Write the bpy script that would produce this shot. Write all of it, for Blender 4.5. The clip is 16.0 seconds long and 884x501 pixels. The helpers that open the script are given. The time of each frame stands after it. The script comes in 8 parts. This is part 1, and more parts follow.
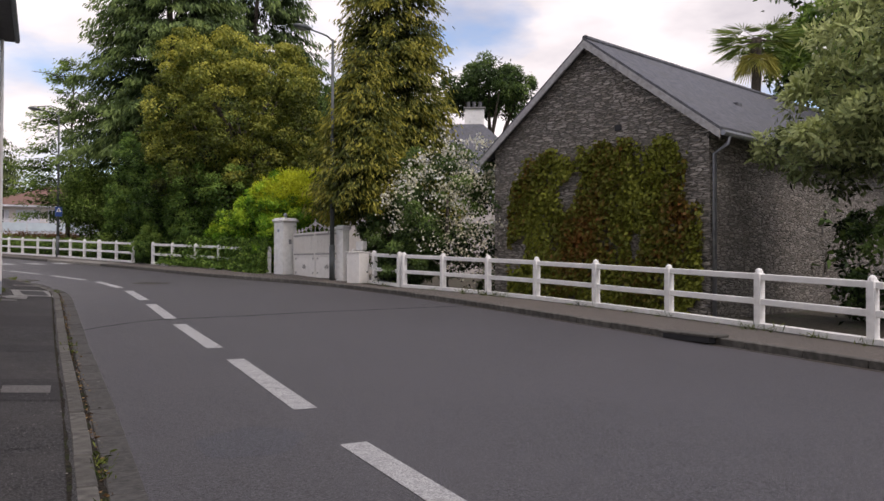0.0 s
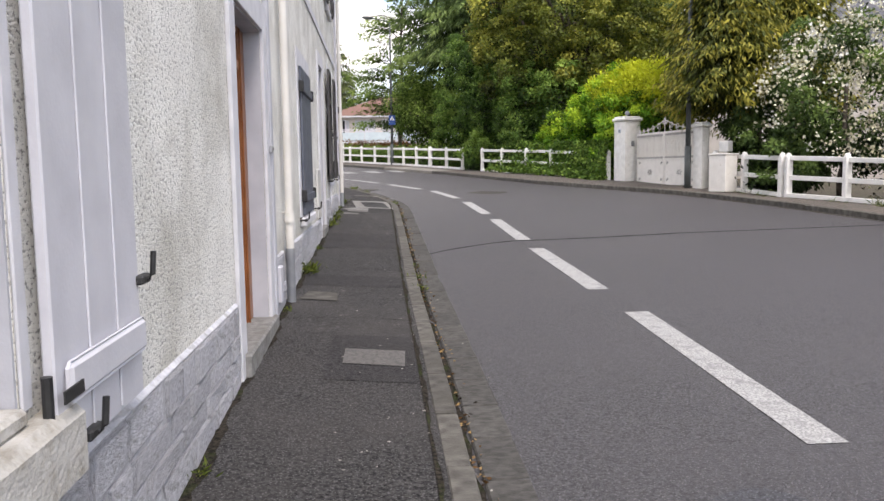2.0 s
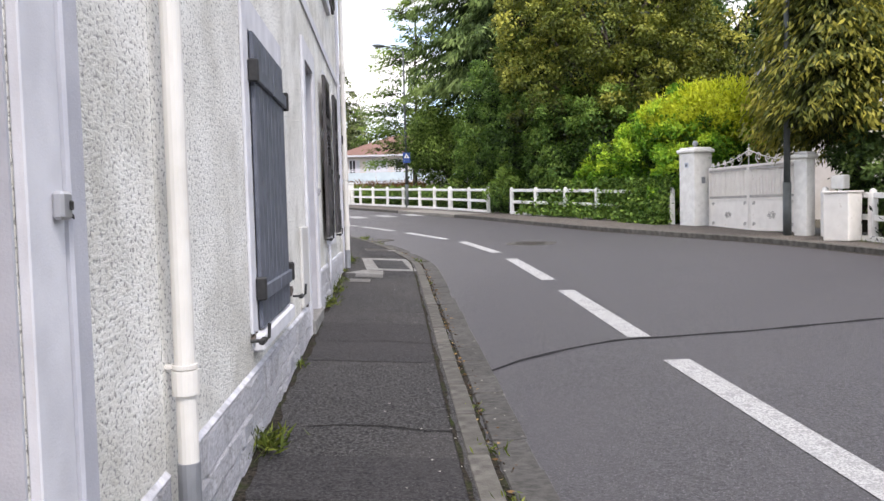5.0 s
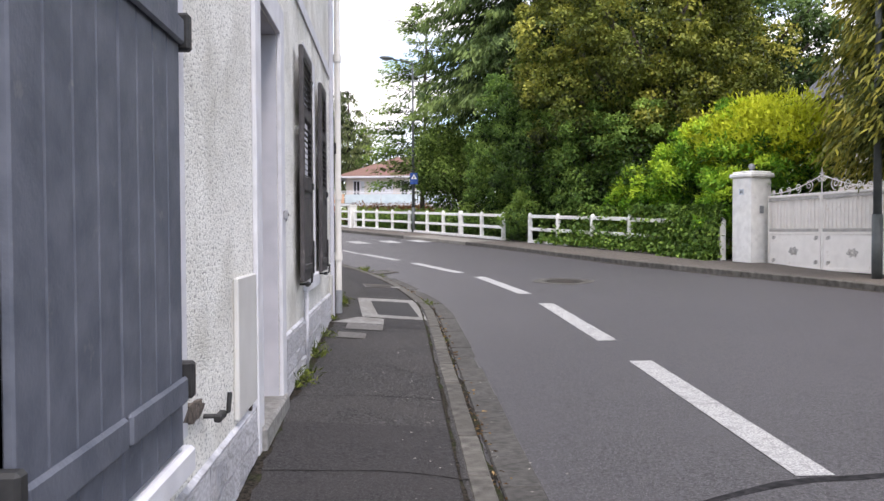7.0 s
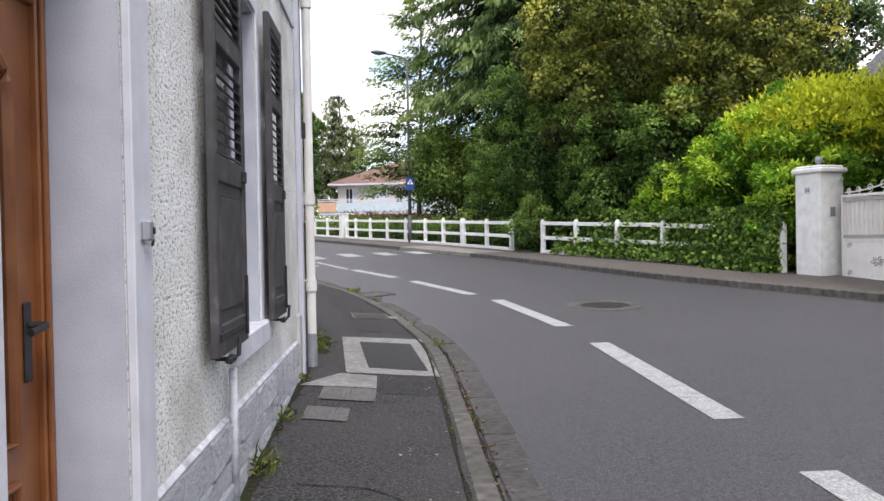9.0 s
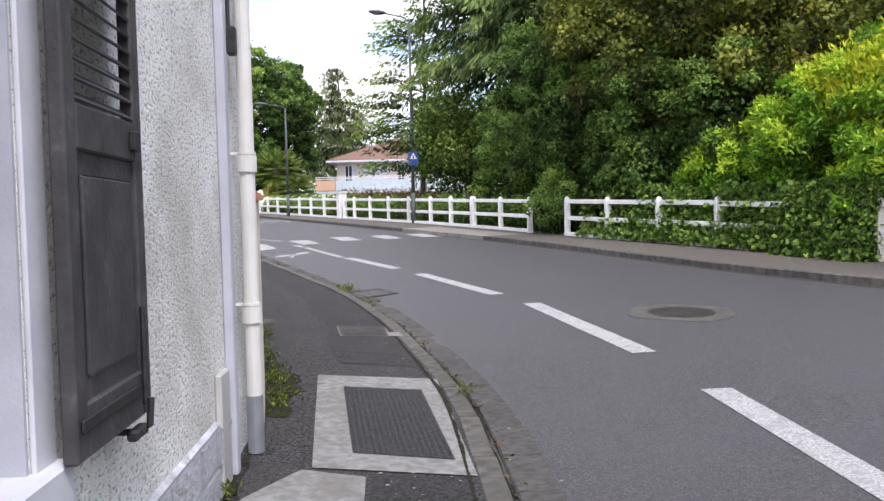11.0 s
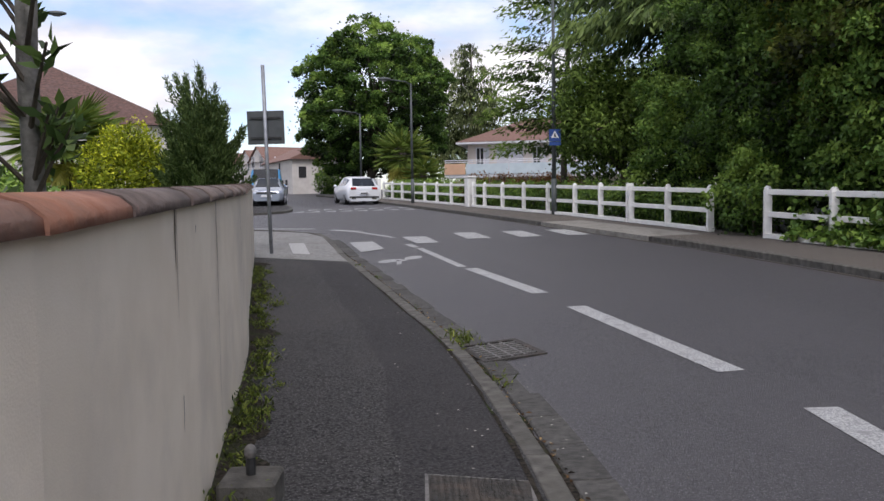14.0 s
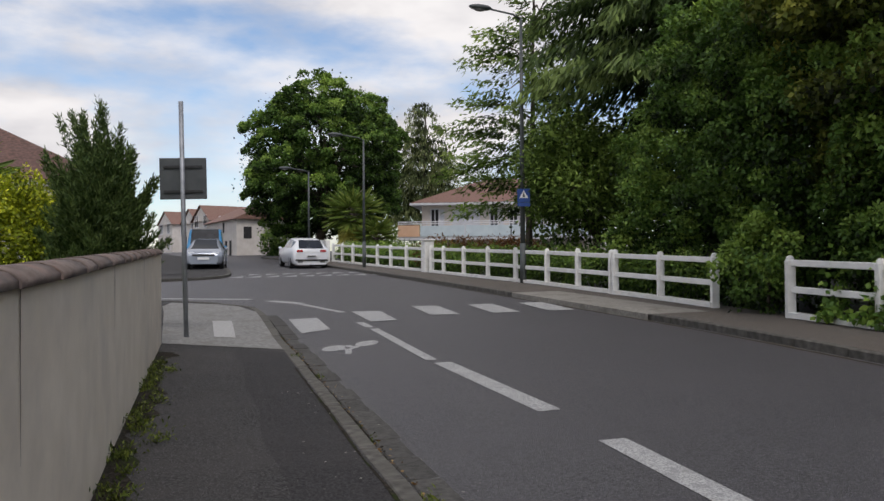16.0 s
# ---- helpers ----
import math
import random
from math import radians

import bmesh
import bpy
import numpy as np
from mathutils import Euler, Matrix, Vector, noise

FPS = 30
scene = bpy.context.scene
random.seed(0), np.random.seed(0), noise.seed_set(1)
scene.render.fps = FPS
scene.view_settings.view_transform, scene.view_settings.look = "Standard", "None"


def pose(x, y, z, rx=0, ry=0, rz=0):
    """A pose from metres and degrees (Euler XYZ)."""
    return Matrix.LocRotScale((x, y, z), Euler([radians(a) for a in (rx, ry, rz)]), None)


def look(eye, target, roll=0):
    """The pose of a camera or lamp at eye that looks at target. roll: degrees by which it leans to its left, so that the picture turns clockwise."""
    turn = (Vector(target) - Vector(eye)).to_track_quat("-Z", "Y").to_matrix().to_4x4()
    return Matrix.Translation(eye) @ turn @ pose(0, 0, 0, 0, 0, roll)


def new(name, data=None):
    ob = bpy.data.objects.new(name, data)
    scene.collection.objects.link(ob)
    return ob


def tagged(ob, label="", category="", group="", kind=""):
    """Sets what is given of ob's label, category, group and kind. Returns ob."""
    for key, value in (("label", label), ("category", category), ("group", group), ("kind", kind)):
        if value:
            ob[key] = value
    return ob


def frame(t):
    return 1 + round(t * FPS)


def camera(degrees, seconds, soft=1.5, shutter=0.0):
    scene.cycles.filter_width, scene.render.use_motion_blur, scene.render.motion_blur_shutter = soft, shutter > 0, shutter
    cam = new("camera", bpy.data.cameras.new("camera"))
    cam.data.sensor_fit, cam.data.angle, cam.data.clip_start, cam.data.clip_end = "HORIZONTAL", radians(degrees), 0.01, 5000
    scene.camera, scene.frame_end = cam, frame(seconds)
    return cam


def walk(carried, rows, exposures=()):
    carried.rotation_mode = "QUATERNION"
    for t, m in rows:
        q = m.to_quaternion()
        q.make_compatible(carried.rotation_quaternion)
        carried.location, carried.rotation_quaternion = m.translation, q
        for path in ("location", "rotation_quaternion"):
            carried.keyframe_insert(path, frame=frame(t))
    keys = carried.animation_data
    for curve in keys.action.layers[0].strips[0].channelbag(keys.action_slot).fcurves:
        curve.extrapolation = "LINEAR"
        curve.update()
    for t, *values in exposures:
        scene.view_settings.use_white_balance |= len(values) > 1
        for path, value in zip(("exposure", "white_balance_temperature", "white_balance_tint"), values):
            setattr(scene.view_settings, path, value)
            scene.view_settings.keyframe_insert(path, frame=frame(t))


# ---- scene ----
cam = camera(57.8, 16.0)
METRES, EYE, TILT, LEAN, TURN = 26.0, 1.5, 0.0, 0.0, -25.7
ROWS = [
    (0.0, 0.0, 0.0, 0.0, -0.0, 0.94, -0.08),
    (0.5, -0.0157, 0.0327, -0.002, 12.62, -3.11, 0.87),
    (1.0, -0.0324, 0.0614, -0.0017, 19.05, -5.88, 1.76),
    (1.5, -0.048, 0.0901, 0.0005, 22.35, -5.81, 1.3),
    (2.0, -0.0626, 0.1183, 0.0033, 21.96, -5.84, 0.8),
    (2.5, -0.0757, 0.1464, 0.0053, 21.65, -4.57, 0.58),
    (3.0, -0.0907, 0.1732, 0.0069, 21.01, -3.06, 0.55),
    (3.5, -0.1053, 0.2007, 0.0079, 22.22, -2.07, 0.69),
    (4.0, -0.1209, 0.2279, 0.0084, 22.2, -1.01, 1.47),
    (4.5, -0.1356, 0.2577, 0.0081, 23.76, -3.22, 2.98),
    (5.0, -0.1507, 0.2856, 0.0092, 22.74, -3.01, 1.49),
    (7.5, -0.2194, 0.4239, 0.0138, 23.12, -1.04, 0.24),
    (8.0, -0.2337, 0.4523, 0.0148, 22.83, -0.9, 0.81),
    (8.5, -0.2471, 0.4812, 0.0153, 22.79, -0.77, 1.05),
    (9.0, -0.2623, 0.5092, 0.0162, 22.71, -0.76, 1.1),
    (11.5, -0.3304, 0.6495, 0.021, 23.12, -2.49, 1.68),
    (12.0, -0.3437, 0.6776, 0.0228, 23.97, -2.4, 1.65),
    (12.5, -0.3592, 0.7065, 0.0237, 25.49, -2.26, 1.14),
    (13.0, -0.3735, 0.7326, 0.0251, 28.03, -2.37, 0.83),
    (13.5, -0.3886, 0.7592, 0.0257, 28.71, -2.83, 0.92),
    (14.0, -0.4036, 0.7849, 0.0278, 32.29, -3.29, 0.84),
    (14.5, -0.4193, 0.8094, 0.0288, 33.56, -4.51, 0.51),
    (15.0, -0.4359, 0.8331, 0.0299, 35.95, -5.69, 0.52),
    (15.5, -0.4547, 0.8552, 0.0319, 35.24, -3.9, 0.33),
    (16.0, -0.4704, 0.879, 0.0341, 28.75, 1.05, 0.44),
]
walk(cam, [(t, pose(0, 0, EYE, TILT, LEAN, TURN) @ pose(METRES * x, METRES * y, METRES * z, 90 + pitch, roll, yaw)) for t, x, y, z, yaw, pitch, roll in ROWS],
     [(0.0, -0.09, 6700, 20), (0.6, 0.24, 6600, 17), (1.2, 0.62, 6430, 16), (2.0, 0.78, 6730, 15), (4.5, 0.76, 6620, 15), (5.0, 0.94, 6510, 15), (7.5, 0.85, 6460, 17), (8.0, 0.85, 6510, 18), (9.2, 0.72, 6360, 14), (11.5, 0.87, 6260, 17), (12.0, 0.66, 6370, 14), (13.5, -0.06, 6220, 16), (14.5, 0.02, 6380, 16), (15.2, 0.02, 6540, 16), (16.0, -0.37, 6500, 13)])

# ---- light ----
world = bpy.data.worlds.new("sky")
scene.world = world
world.use_nodes = True
wn, wl = world.node_tree.nodes, world.node_tree.links
wn.clear()
w_out, w_bg = wn.new("ShaderNodeOutputWorld"), wn.new("ShaderNodeBackground")
w_sky = wn.new("ShaderNodeTexSky")
w_sky.sky_type, w_sky.sun_disc = "NISHITA", False
w_sky.sun_elevation, w_sky.sun_rotation = radians(56), radians(161)
w_tc, w_map, w_noise, w_ramp, w_mix = (wn.new(k) for k in ("ShaderNodeTexCoord", "ShaderNodeMapping", "ShaderNodeTexNoise", "ShaderNodeValToRGB", "ShaderNodeMix"))
w_map.inputs["Scale"].default_value = (1.0, 1.0, 2.6)
w_noise.inputs["Scale"].default_value, w_noise.inputs["Detail"].default_value = 2.3, 8
w_noise.inputs["Roughness"].default_value = 0.52
w_ramp.color_ramp.elements[0].position, w_ramp.color_ramp.elements[1].position = 0.4, 0.52
w_map.inputs["Location"].default_value = (0.2, 1.3, 0.5)
w_noise2, w_ramp2 = wn.new("ShaderNodeTexNoise"), wn.new("ShaderNodeValToRGB")
w_noise2.inputs["Scale"].default_value, w_noise2.inputs["Detail"].default_value = 4.5, 6
w_ramp2.color_ramp.elements[0].color = (7.0, 7.0, 7.4, 1)
w_ramp2.color_ramp.elements[1].color = (12.0, 11.8, 11.6, 1)
w_ramp2.color_ramp.elements[0].position, w_ramp2.color_ramp.elements[1].position = 0.35, 0.6
w_mix.data_type = "RGBA"
wl.new(w_tc.outputs["Generated"], w_map.inputs["Vector"])
wl.new(w_map.outputs["Vector"], w_noise.inputs["Vector"])
wl.new(w_map.outputs["Vector"], w_noise2.inputs["Vector"])
wl.new(w_noise.outputs["Fac"], w_ramp.inputs["Fac"])
wl.new(w_noise2.outputs["Fac"], w_ramp2.inputs["Fac"])
wl.new(w_ramp.outputs["Color"], w_mix.inputs["Factor"])
w_gain = wn.new("ShaderNodeVectorMath")
w_gain.operation = "SCALE"
w_gain.inputs["Scale"].default_value = 2.0
wl.new(w_sky.outputs["Color"], w_gain.inputs[0])
wl.new(w_gain.outputs["Vector"], w_mix.inputs["A"])
wl.new(w_ramp2.outputs["Color"], w_mix.inputs["B"])
wl.new(w_mix.outputs["Result"], w_bg.inputs["Color"])
w_bg.inputs["Strength"].default_value = 0.1
wl.new(w_bg.outputs["Background"], w_out.inputs["Surface"])

sun = new("sun", bpy.data.lights.new("sun", "SUN"))
sun.data.energy, sun.data.angle, sun.data.color = 1.9, radians(18), (1.0, 0.97, 0.94)
sun.matrix_world = look((6.2, -12, 28), (0, 6, 0))

# ---- materials ----


def mat(name, c1, c2, scale=6.0, rough=0.8, bump=0.0, bscale=60.0, metal=0.0, detail=6.0, lo=0.35, hi=0.65, stain=None, sscale=0.8, slo=0.5, shi=0.75, rand=0.0, spec=0.5):
    m = bpy.data.materials.new(name)
    m.use_nodes = True
    n, l = m.node_tree.nodes, m.node_tree.links
    b = n["Principled BSDF"]
    tc, ns, rp = n.new("ShaderNodeTexCoord"), n.new("ShaderNodeTexNoise"), n.new("ShaderNodeValToRGB")
    ns.inputs["Scale"].default_value, ns.inputs["Detail"].default_value = scale, detail
    rp.color_ramp.elements[0].position, rp.color_ramp.elements[1].position = lo, hi
    rp.color_ramp.elements[0].color, rp.color_ramp.elements[1].color = (*c1, 1), (*c2, 1)
    l.new(tc.outputs["Object"], ns.inputs["Vector"])
    l.new(ns.outputs["Fac"], rp.inputs["Fac"])
    col = rp.outputs["Color"]
    if stain:
        s2, r2, mx = n.new("ShaderNodeTexNoise"), n.new("ShaderNodeValToRGB"), n.new("ShaderNodeMix")
        s2.inputs["Scale"].default_value, s2.inputs["Detail"].default_value = sscale, 9
        s2.inputs["Roughness"].default_value = 0.65
        r2.color_ramp.elements[0].position, r2.color_ramp.elements[1].position = slo, shi
        mx.data_type = "RGBA"
        mx.inputs["B"].default_value = (*stain, 1)
        l.new(tc.outputs["Object"], s2.inputs["Vector"])
        l.new(s2.outputs["Fac"], r2.inputs["Fac"])
        l.new(r2.outputs["Color"], mx.inputs["Factor"])
        l.new(col, mx.inputs["A"])
        col = mx.outputs["Result"]
    if rand:
        oi, hs, mr = n.new("ShaderNodeObjectInfo"), n.new("ShaderNodeHueSaturation"), n.new("ShaderNodeMapRange")
        mr.inputs["To Min"].default_value, mr.inputs["To Max"].default_value = 1 - rand, 1 + rand
        l.new(oi.outputs["Random"], mr.inputs["Value"])
        l.new(mr.outputs["Result"], hs.inputs["Value"])
        l.new(col, hs.inputs["Color"])
        col = hs.outputs["Color"]
    l.new(col, b.inputs["Base Color"])
    b.inputs["Roughness"].default_value, b.inputs["Metallic"].default_value = rough, metal
    b.inputs["Specular IOR Level"].default_value = spec
    if bump:
        bn, bp = n.new("ShaderNodeTexNoise"), n.new("ShaderNodeBump")
        bn.inputs["Scale"].default_value, bn.inputs["Detail"].default_value = bscale, 5
        bp.inputs["Strength"].default_value, bp.inputs["Distance"].default_value = bump, 0.02
        l.new(tc.outputs["Object"], bn.inputs["Vector"])
        l.new(bn.outputs["Fac"], bp.inputs["Height"])
        l.new(bp.outputs["Normal"], b.inputs["Normal"])
    return m


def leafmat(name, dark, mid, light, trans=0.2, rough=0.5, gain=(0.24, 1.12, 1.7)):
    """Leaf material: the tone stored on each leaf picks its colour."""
    # Gain deepens low tones and lifts high ones: crown shade put into leaf colour.
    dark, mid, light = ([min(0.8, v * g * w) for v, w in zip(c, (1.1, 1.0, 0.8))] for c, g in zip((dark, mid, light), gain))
    m = bpy.data.materials.new(name)
    m.use_nodes = True
    n, l = m.node_tree.nodes, m.node_tree.links
    b, out = n["Principled BSDF"], n["Material Output"]
    at, rp = n.new("ShaderNodeAttribute"), n.new("ShaderNodeValToRGB")
    at.attribute_name = "tone"
    e = rp.color_ramp.elements
    e[0].color, e[1].color = (*dark, 1), (*light, 1)
    e.new(0.5).color = (*mid, 1)
    l.new(at.outputs["Fac"], rp.inputs["Fac"])
    l.new(rp.outputs["Color"], b.inputs["Base Color"])
    b.inputs["Roughness"].default_value = rough
    b.inputs["Specular IOR Level"].default_value = 0.2
    tr, mx = n.new("ShaderNodeBsdfTranslucent"), n.new("ShaderNodeMixShader")
    l.new(rp.outputs["Color"], tr.inputs["Color"])
    mx.inputs["Fac"].default_value = trans
    l.new(b.outputs["BSDF"], mx.inputs[1])
    l.new(tr.outputs["BSDF"], mx.inputs[2])
    l.new(mx.outputs["Shader"], out.inputs["Surface"])
    return m


def asphalt(name, c1, c2, speck, patch, rough=0.85, spec=0.3):
    """Aggregate grain, worn patches and fine cracks."""
    m = mat(name, c1, c2, scale=48, rough=rough, bump=0.8, bscale=90, lo=0.36, hi=0.64, stain=patch, sscale=0.6, slo=0.45, shi=0.68, spec=spec)
    n, l = m.node_tree.nodes, m.node_tree.links
    b = n["Principled BSDF"]
    old = b.inputs["Base Color"].links[0].from_socket
    tc, v, r, mx = n.new("ShaderNodeTexCoord"), n.new("ShaderNodeTexVoronoi"), n.new("ShaderNodeValToRGB"), n.new("ShaderNodeMix")
    v.inputs["Scale"].default_value = 60
    r.color_ramp.elements[0].position, r.color_ramp.elements[1].position = 0.12, 0.3
    r.color_ramp.elements[0].color, r.color_ramp.elements[1].color = (1, 1, 1, 1), (0, 0, 0, 1)
    mx.data_type = "RGBA"
    mx.inputs["B"].default_value = (*speck, 1)
    sc = n.new("ShaderNodeMath")
    sc.operation = "MULTIPLY"
    sc.inputs[1].default_value = 0.8
    l.new(tc.outputs["Object"], v.inputs["Vector"])
    l.new(v.outputs["Distance"], r.inputs["Fac"])
    l.new(r.outputs["Color"], sc.inputs[0])
    l.new(sc.outputs["Value"], mx.inputs["Factor"])
    l.new(old, mx.inputs["A"])
    l.new(mx.outputs["Result"], b.inputs["Base Color"])
    return m


def roughcast(name, c1, c2, c3, grime):
    """Pebble-dash render: pale pebbles with darker gaps."""
    m = mat(name, c1, c2, scale=3, rough=0.9, stain=grime, sscale=0.9, slo=0.46, shi=0.72)
    n, l = m.node_tree.nodes, m.node_tree.links
    b = n["Principled BSDF"]
    old = b.inputs["Base Color"].links[0].from_socket
    tc, r, mx, bp, ns = (n.new(k) for k in ("ShaderNodeTexCoord", "ShaderNodeValToRGB", "ShaderNodeMix", "ShaderNodeBump", "ShaderNodeTexNoise"))
    ns.inputs["Scale"].default_value, ns.inputs["Detail"].default_value = 66, 4
    ns.inputs["Roughness"].default_value = 0.66
    mp = n.new("ShaderNodeMapping")
    mp.inputs["Scale"].default_value = (1, 0.58, 1)
    l.new(tc.outputs["Object"], mp.inputs["Vector"])
    l.new(mp.outputs["Vector"], ns.inputs["Vector"])
    r.color_ramp.elements[0].position, r.color_ramp.elements[1].position = 0.38, 0.47
    r.color_ramp.elements[0].color, r.color_ramp.elements[1].color = (1, 1, 1, 1), (0, 0, 0, 1)
    r.color_ramp.elements.new(0.425).color = (0.5, 0.5, 0.5, 1)
    mx.data_type = "RGBA"
    mx.inputs["B"].default_value = (*c3, 1)
    l.new(ns.outputs["Fac"], r.inputs["Fac"])
    l.new(r.outputs["Color"], mx.inputs["Factor"])
    l.new(old, mx.inputs["A"])
    l.new(mx.outputs["Result"], b.inputs["Base Color"])
    bp.inputs["Strength"].default_value, bp.inputs["Distance"].default_value = 0.75, 0.012
    l.new(ns.outputs["Fac"], bp.inputs["Height"])
    l.new(bp.outputs["Normal"], b.inputs["Normal"])
    return m


def rubble(name, c1, c2, mortar):
    """Thin-coursed schist walling: flat stones in uneven rows."""
    m = mat(name, c1, c2, scale=9, rough=0.92, stain=(0.2, 0.17, 0.13), sscale=1.2, slo=0.5, shi=0.8)
    n, l = m.node_tree.nodes, m.node_tree.links
    b = n["Principled BSDF"]
    old = b.inputs["Base Color"].links[0].from_socket
    tc, mp, v, r, mx, bp, hue, sep, ve, mr = (n.new(k) for k in ("ShaderNodeTexCoord", "ShaderNodeMapping", "ShaderNodeTexVoronoi", "ShaderNodeValToRGB", "ShaderNodeMix", "ShaderNodeBump", "ShaderNodeHueSaturation", "ShaderNodeSeparateColor", "ShaderNodeTexVoronoi", "ShaderNodeMapRange"))
    mp.inputs["Scale"].default_value = (4.2, 4.2, 19.0)
    l.new(tc.outputs["Object"], mp.inputs["Vector"])
    v.feature = "DISTANCE_TO_EDGE"
    v.inputs["Scale"].default_value = ve.inputs["Scale"].default_value = 1.0
    l.new(mp.outputs["Vector"], v.inputs["Vector"])
    l.new(mp.outputs["Vector"], ve.inputs["Vector"])
    l.new(ve.outputs["Color"], sep.inputs["Color"])
    mr.inputs["To Min"].default_value, mr.inputs["To Max"].default_value = 0.65, 1.35
    l.new(sep.outputs["Red"], mr.inputs["Value"])
    l.new(mr.outputs["Result"], hue.inputs["Value"])
    l.new(old, hue.inputs["Color"])
    r.color_ramp.elements[0].position, r.color_ramp.elements[1].position = 0.02, 0.12
    l.new(v.outputs["Distance"], r.inputs["Fac"])
    mx.data_type = "RGBA"
    mx.inputs["A"].default_value = (*mortar, 1)
    l.new(r.outputs["Color"], mx.inputs["Factor"])
    l.new(hue.outputs["Color"], mx.inputs["B"])
    l.new(mx.outputs["Result"], b.inputs["Base Color"])
    bp.inputs["Strength"].default_value, bp.inputs["Distance"].default_value = 1.0, 0.04
    l.new(r.outputs["Color"], bp.inputs["Height"])
    l.new(bp.outputs["Normal"], b.inputs["Normal"])
    return m


def glassmat(name, tint=(0.9, 0.95, 0.95), rough=0.05):
    m = bpy.data.materials.new(name)
    m.use_nodes = True
    b = m.node_tree.nodes["Principled BSDF"]
    b.inputs["Base Color"].default_value = (*tint, 1)
    b.inputs["Roughness"].default_value = rough
    b.inputs["Transmission Weight"].default_value = 1.0
    b.inputs["IOR"].default_value = 1.3
    return m


M_ROAD = asphalt("road_asphalt", (0.012, 0.011, 0.012), (0.082, 0.077, 0.084), (0.23, 0.225, 0.23), (0.055, 0.051, 0.056), rough=0.58, spec=0.75)
M_PAVE = asphalt("pavement_asphalt", (0.006, 0.006, 0.0062), (0.07, 0.067, 0.066), (0.19, 0.185, 0.182), (0.055, 0.051, 0.049))
M_PAVE_R = asphalt("far_pavement_asphalt", (0.05, 0.045, 0.04), (0.17, 0.15, 0.132), (0.28, 0.255, 0.23), (0.13, 0.11, 0.092))
M_PATCH = asphalt("patch_asphalt", (0.012, 0.0115, 0.012), (0.052, 0.049, 0.05), (0.1, 0.097, 0.097), (0.042, 0.039, 0.039))
M_PAINT = mat("road_paint", (0.24, 0.24, 0.24), (0.46, 0.46, 0.45), scale=70, rough=0.85, bump=0.4, bscale=150, lo=0.4, hi=0.6, stain=(0.22, 0.22, 0.22), sscale=9, slo=0.5, shi=0.7)
M_KERB = mat("kerb_concrete", (0.06, 0.056, 0.049), (0.13, 0.122, 0.108), scale=9, rough=0.92, bump=0.4, bscale=60, stain=(0.07, 0.066, 0.055), sscale=3, slo=0.45, shi=0.75, rand=0.18)
M_GUTTER = mat("gutter_concrete", (0.042, 0.04, 0.037), (0.09, 0.086, 0.079), scale=14, rough=0.92, bump=0.6, bscale=50, stain=(0.04, 0.038, 0.032), sscale=2.5, rand=0.15)
M_CONC = mat("pale_concrete", (0.15, 0.148, 0.14), (0.25, 0.245, 0.235), scale=18, rough=0.9, bump=0.2, bscale=90, stain=(0.14, 0.13, 0.115), sscale=3)
M_CONC_MID = mat("weathered_concrete", (0.19, 0.178, 0.158), (0.29, 0.272, 0.24), scale=16, rough=0.9, bump=0.25, bscale=80, stain=(0.13, 0.115, 0.095), sscale=2)
M_IRON = mat("cast_iron", (0.028, 0.025, 0.022), (0.068, 0.062, 0.055), scale=40, rough=0.65, bump=0.4, bscale=120, metal=0.4, stain=(0.12, 0.09, 0.07), sscale=6)
M_GRATE = mat("worn_iron_grate", (0.11, 0.106, 0.1), (0.19, 0.18, 0.17), scale=30, rough=0.7, bump=0.3, metal=0.3)
M_SOIL = mat("verge_soil", (0.045, 0.036, 0.025), (0.1, 0.085, 0.06), scale=8, rough=0.95, bump=0.6, bscale=30, stain=(0.06, 0.08, 0.03), sscale=1.5)
M_PEBBLE = roughcast("pebble_dash", (0.75, 0.74, 0.695), (0.85, 0.84, 0.795), (0.29, 0.285, 0.27), (0.42, 0.405, 0.345))
M_SMOOTH = mat("white_smooth_render", (0.54, 0.54, 0.57), (0.64, 0.64, 0.67), scale=5, rough=0.85, bump=0.1, bscale=150, stain=(0.5, 0.5, 0.5), sscale=2, slo=0.55, shi=0.85)
M_REVEAL = mat("lavender_white_render", (0.39, 0.395, 0.435), (0.47, 0.475, 0.515), scale=4, rough=0.85, bump=0.12, bscale=120, stain=(0.45, 0.44, 0.46), sscale=1.5, slo=0.55, shi=0.85)
M_PLINTH = mat("painted_stone", (0.4, 0.4, 0.43), (0.6, 0.6, 0.63), scale=9, rough=0.85, bump=0.9, bscale=22, stain=(0.24, 0.235, 0.225), sscale=6, slo=0.54, shi=0.7, rand=0.1)
M_JOINT = mat("plinth_joint", (0.3, 0.3, 0.32), (0.5, 0.5, 0.52), scale=11, rough=0.9, bump=0.5, bscale=40)
M_WHITE = mat("white_gloss_paint", (0.6, 0.6, 0.62), (0.68, 0.68, 0.7), scale=3, rough=0.35, bump=0.05, bscale=80)
M_SHUTW = mat("white_shutter_paint", (0.52, 0.52, 0.56), (0.6, 0.6, 0.64), scale=4, rough=0.45, bump=0.08, bscale=60)
M_FENCE = mat("whitewashed_concrete", (0.74, 0.73, 0.7), (0.86, 0.85, 0.82), scale=6, rough=0.8, bump=0.25, bscale=70, stain=(0.38, 0.37, 0.32), sscale=3.5, slo=0.6, shi=0.82)
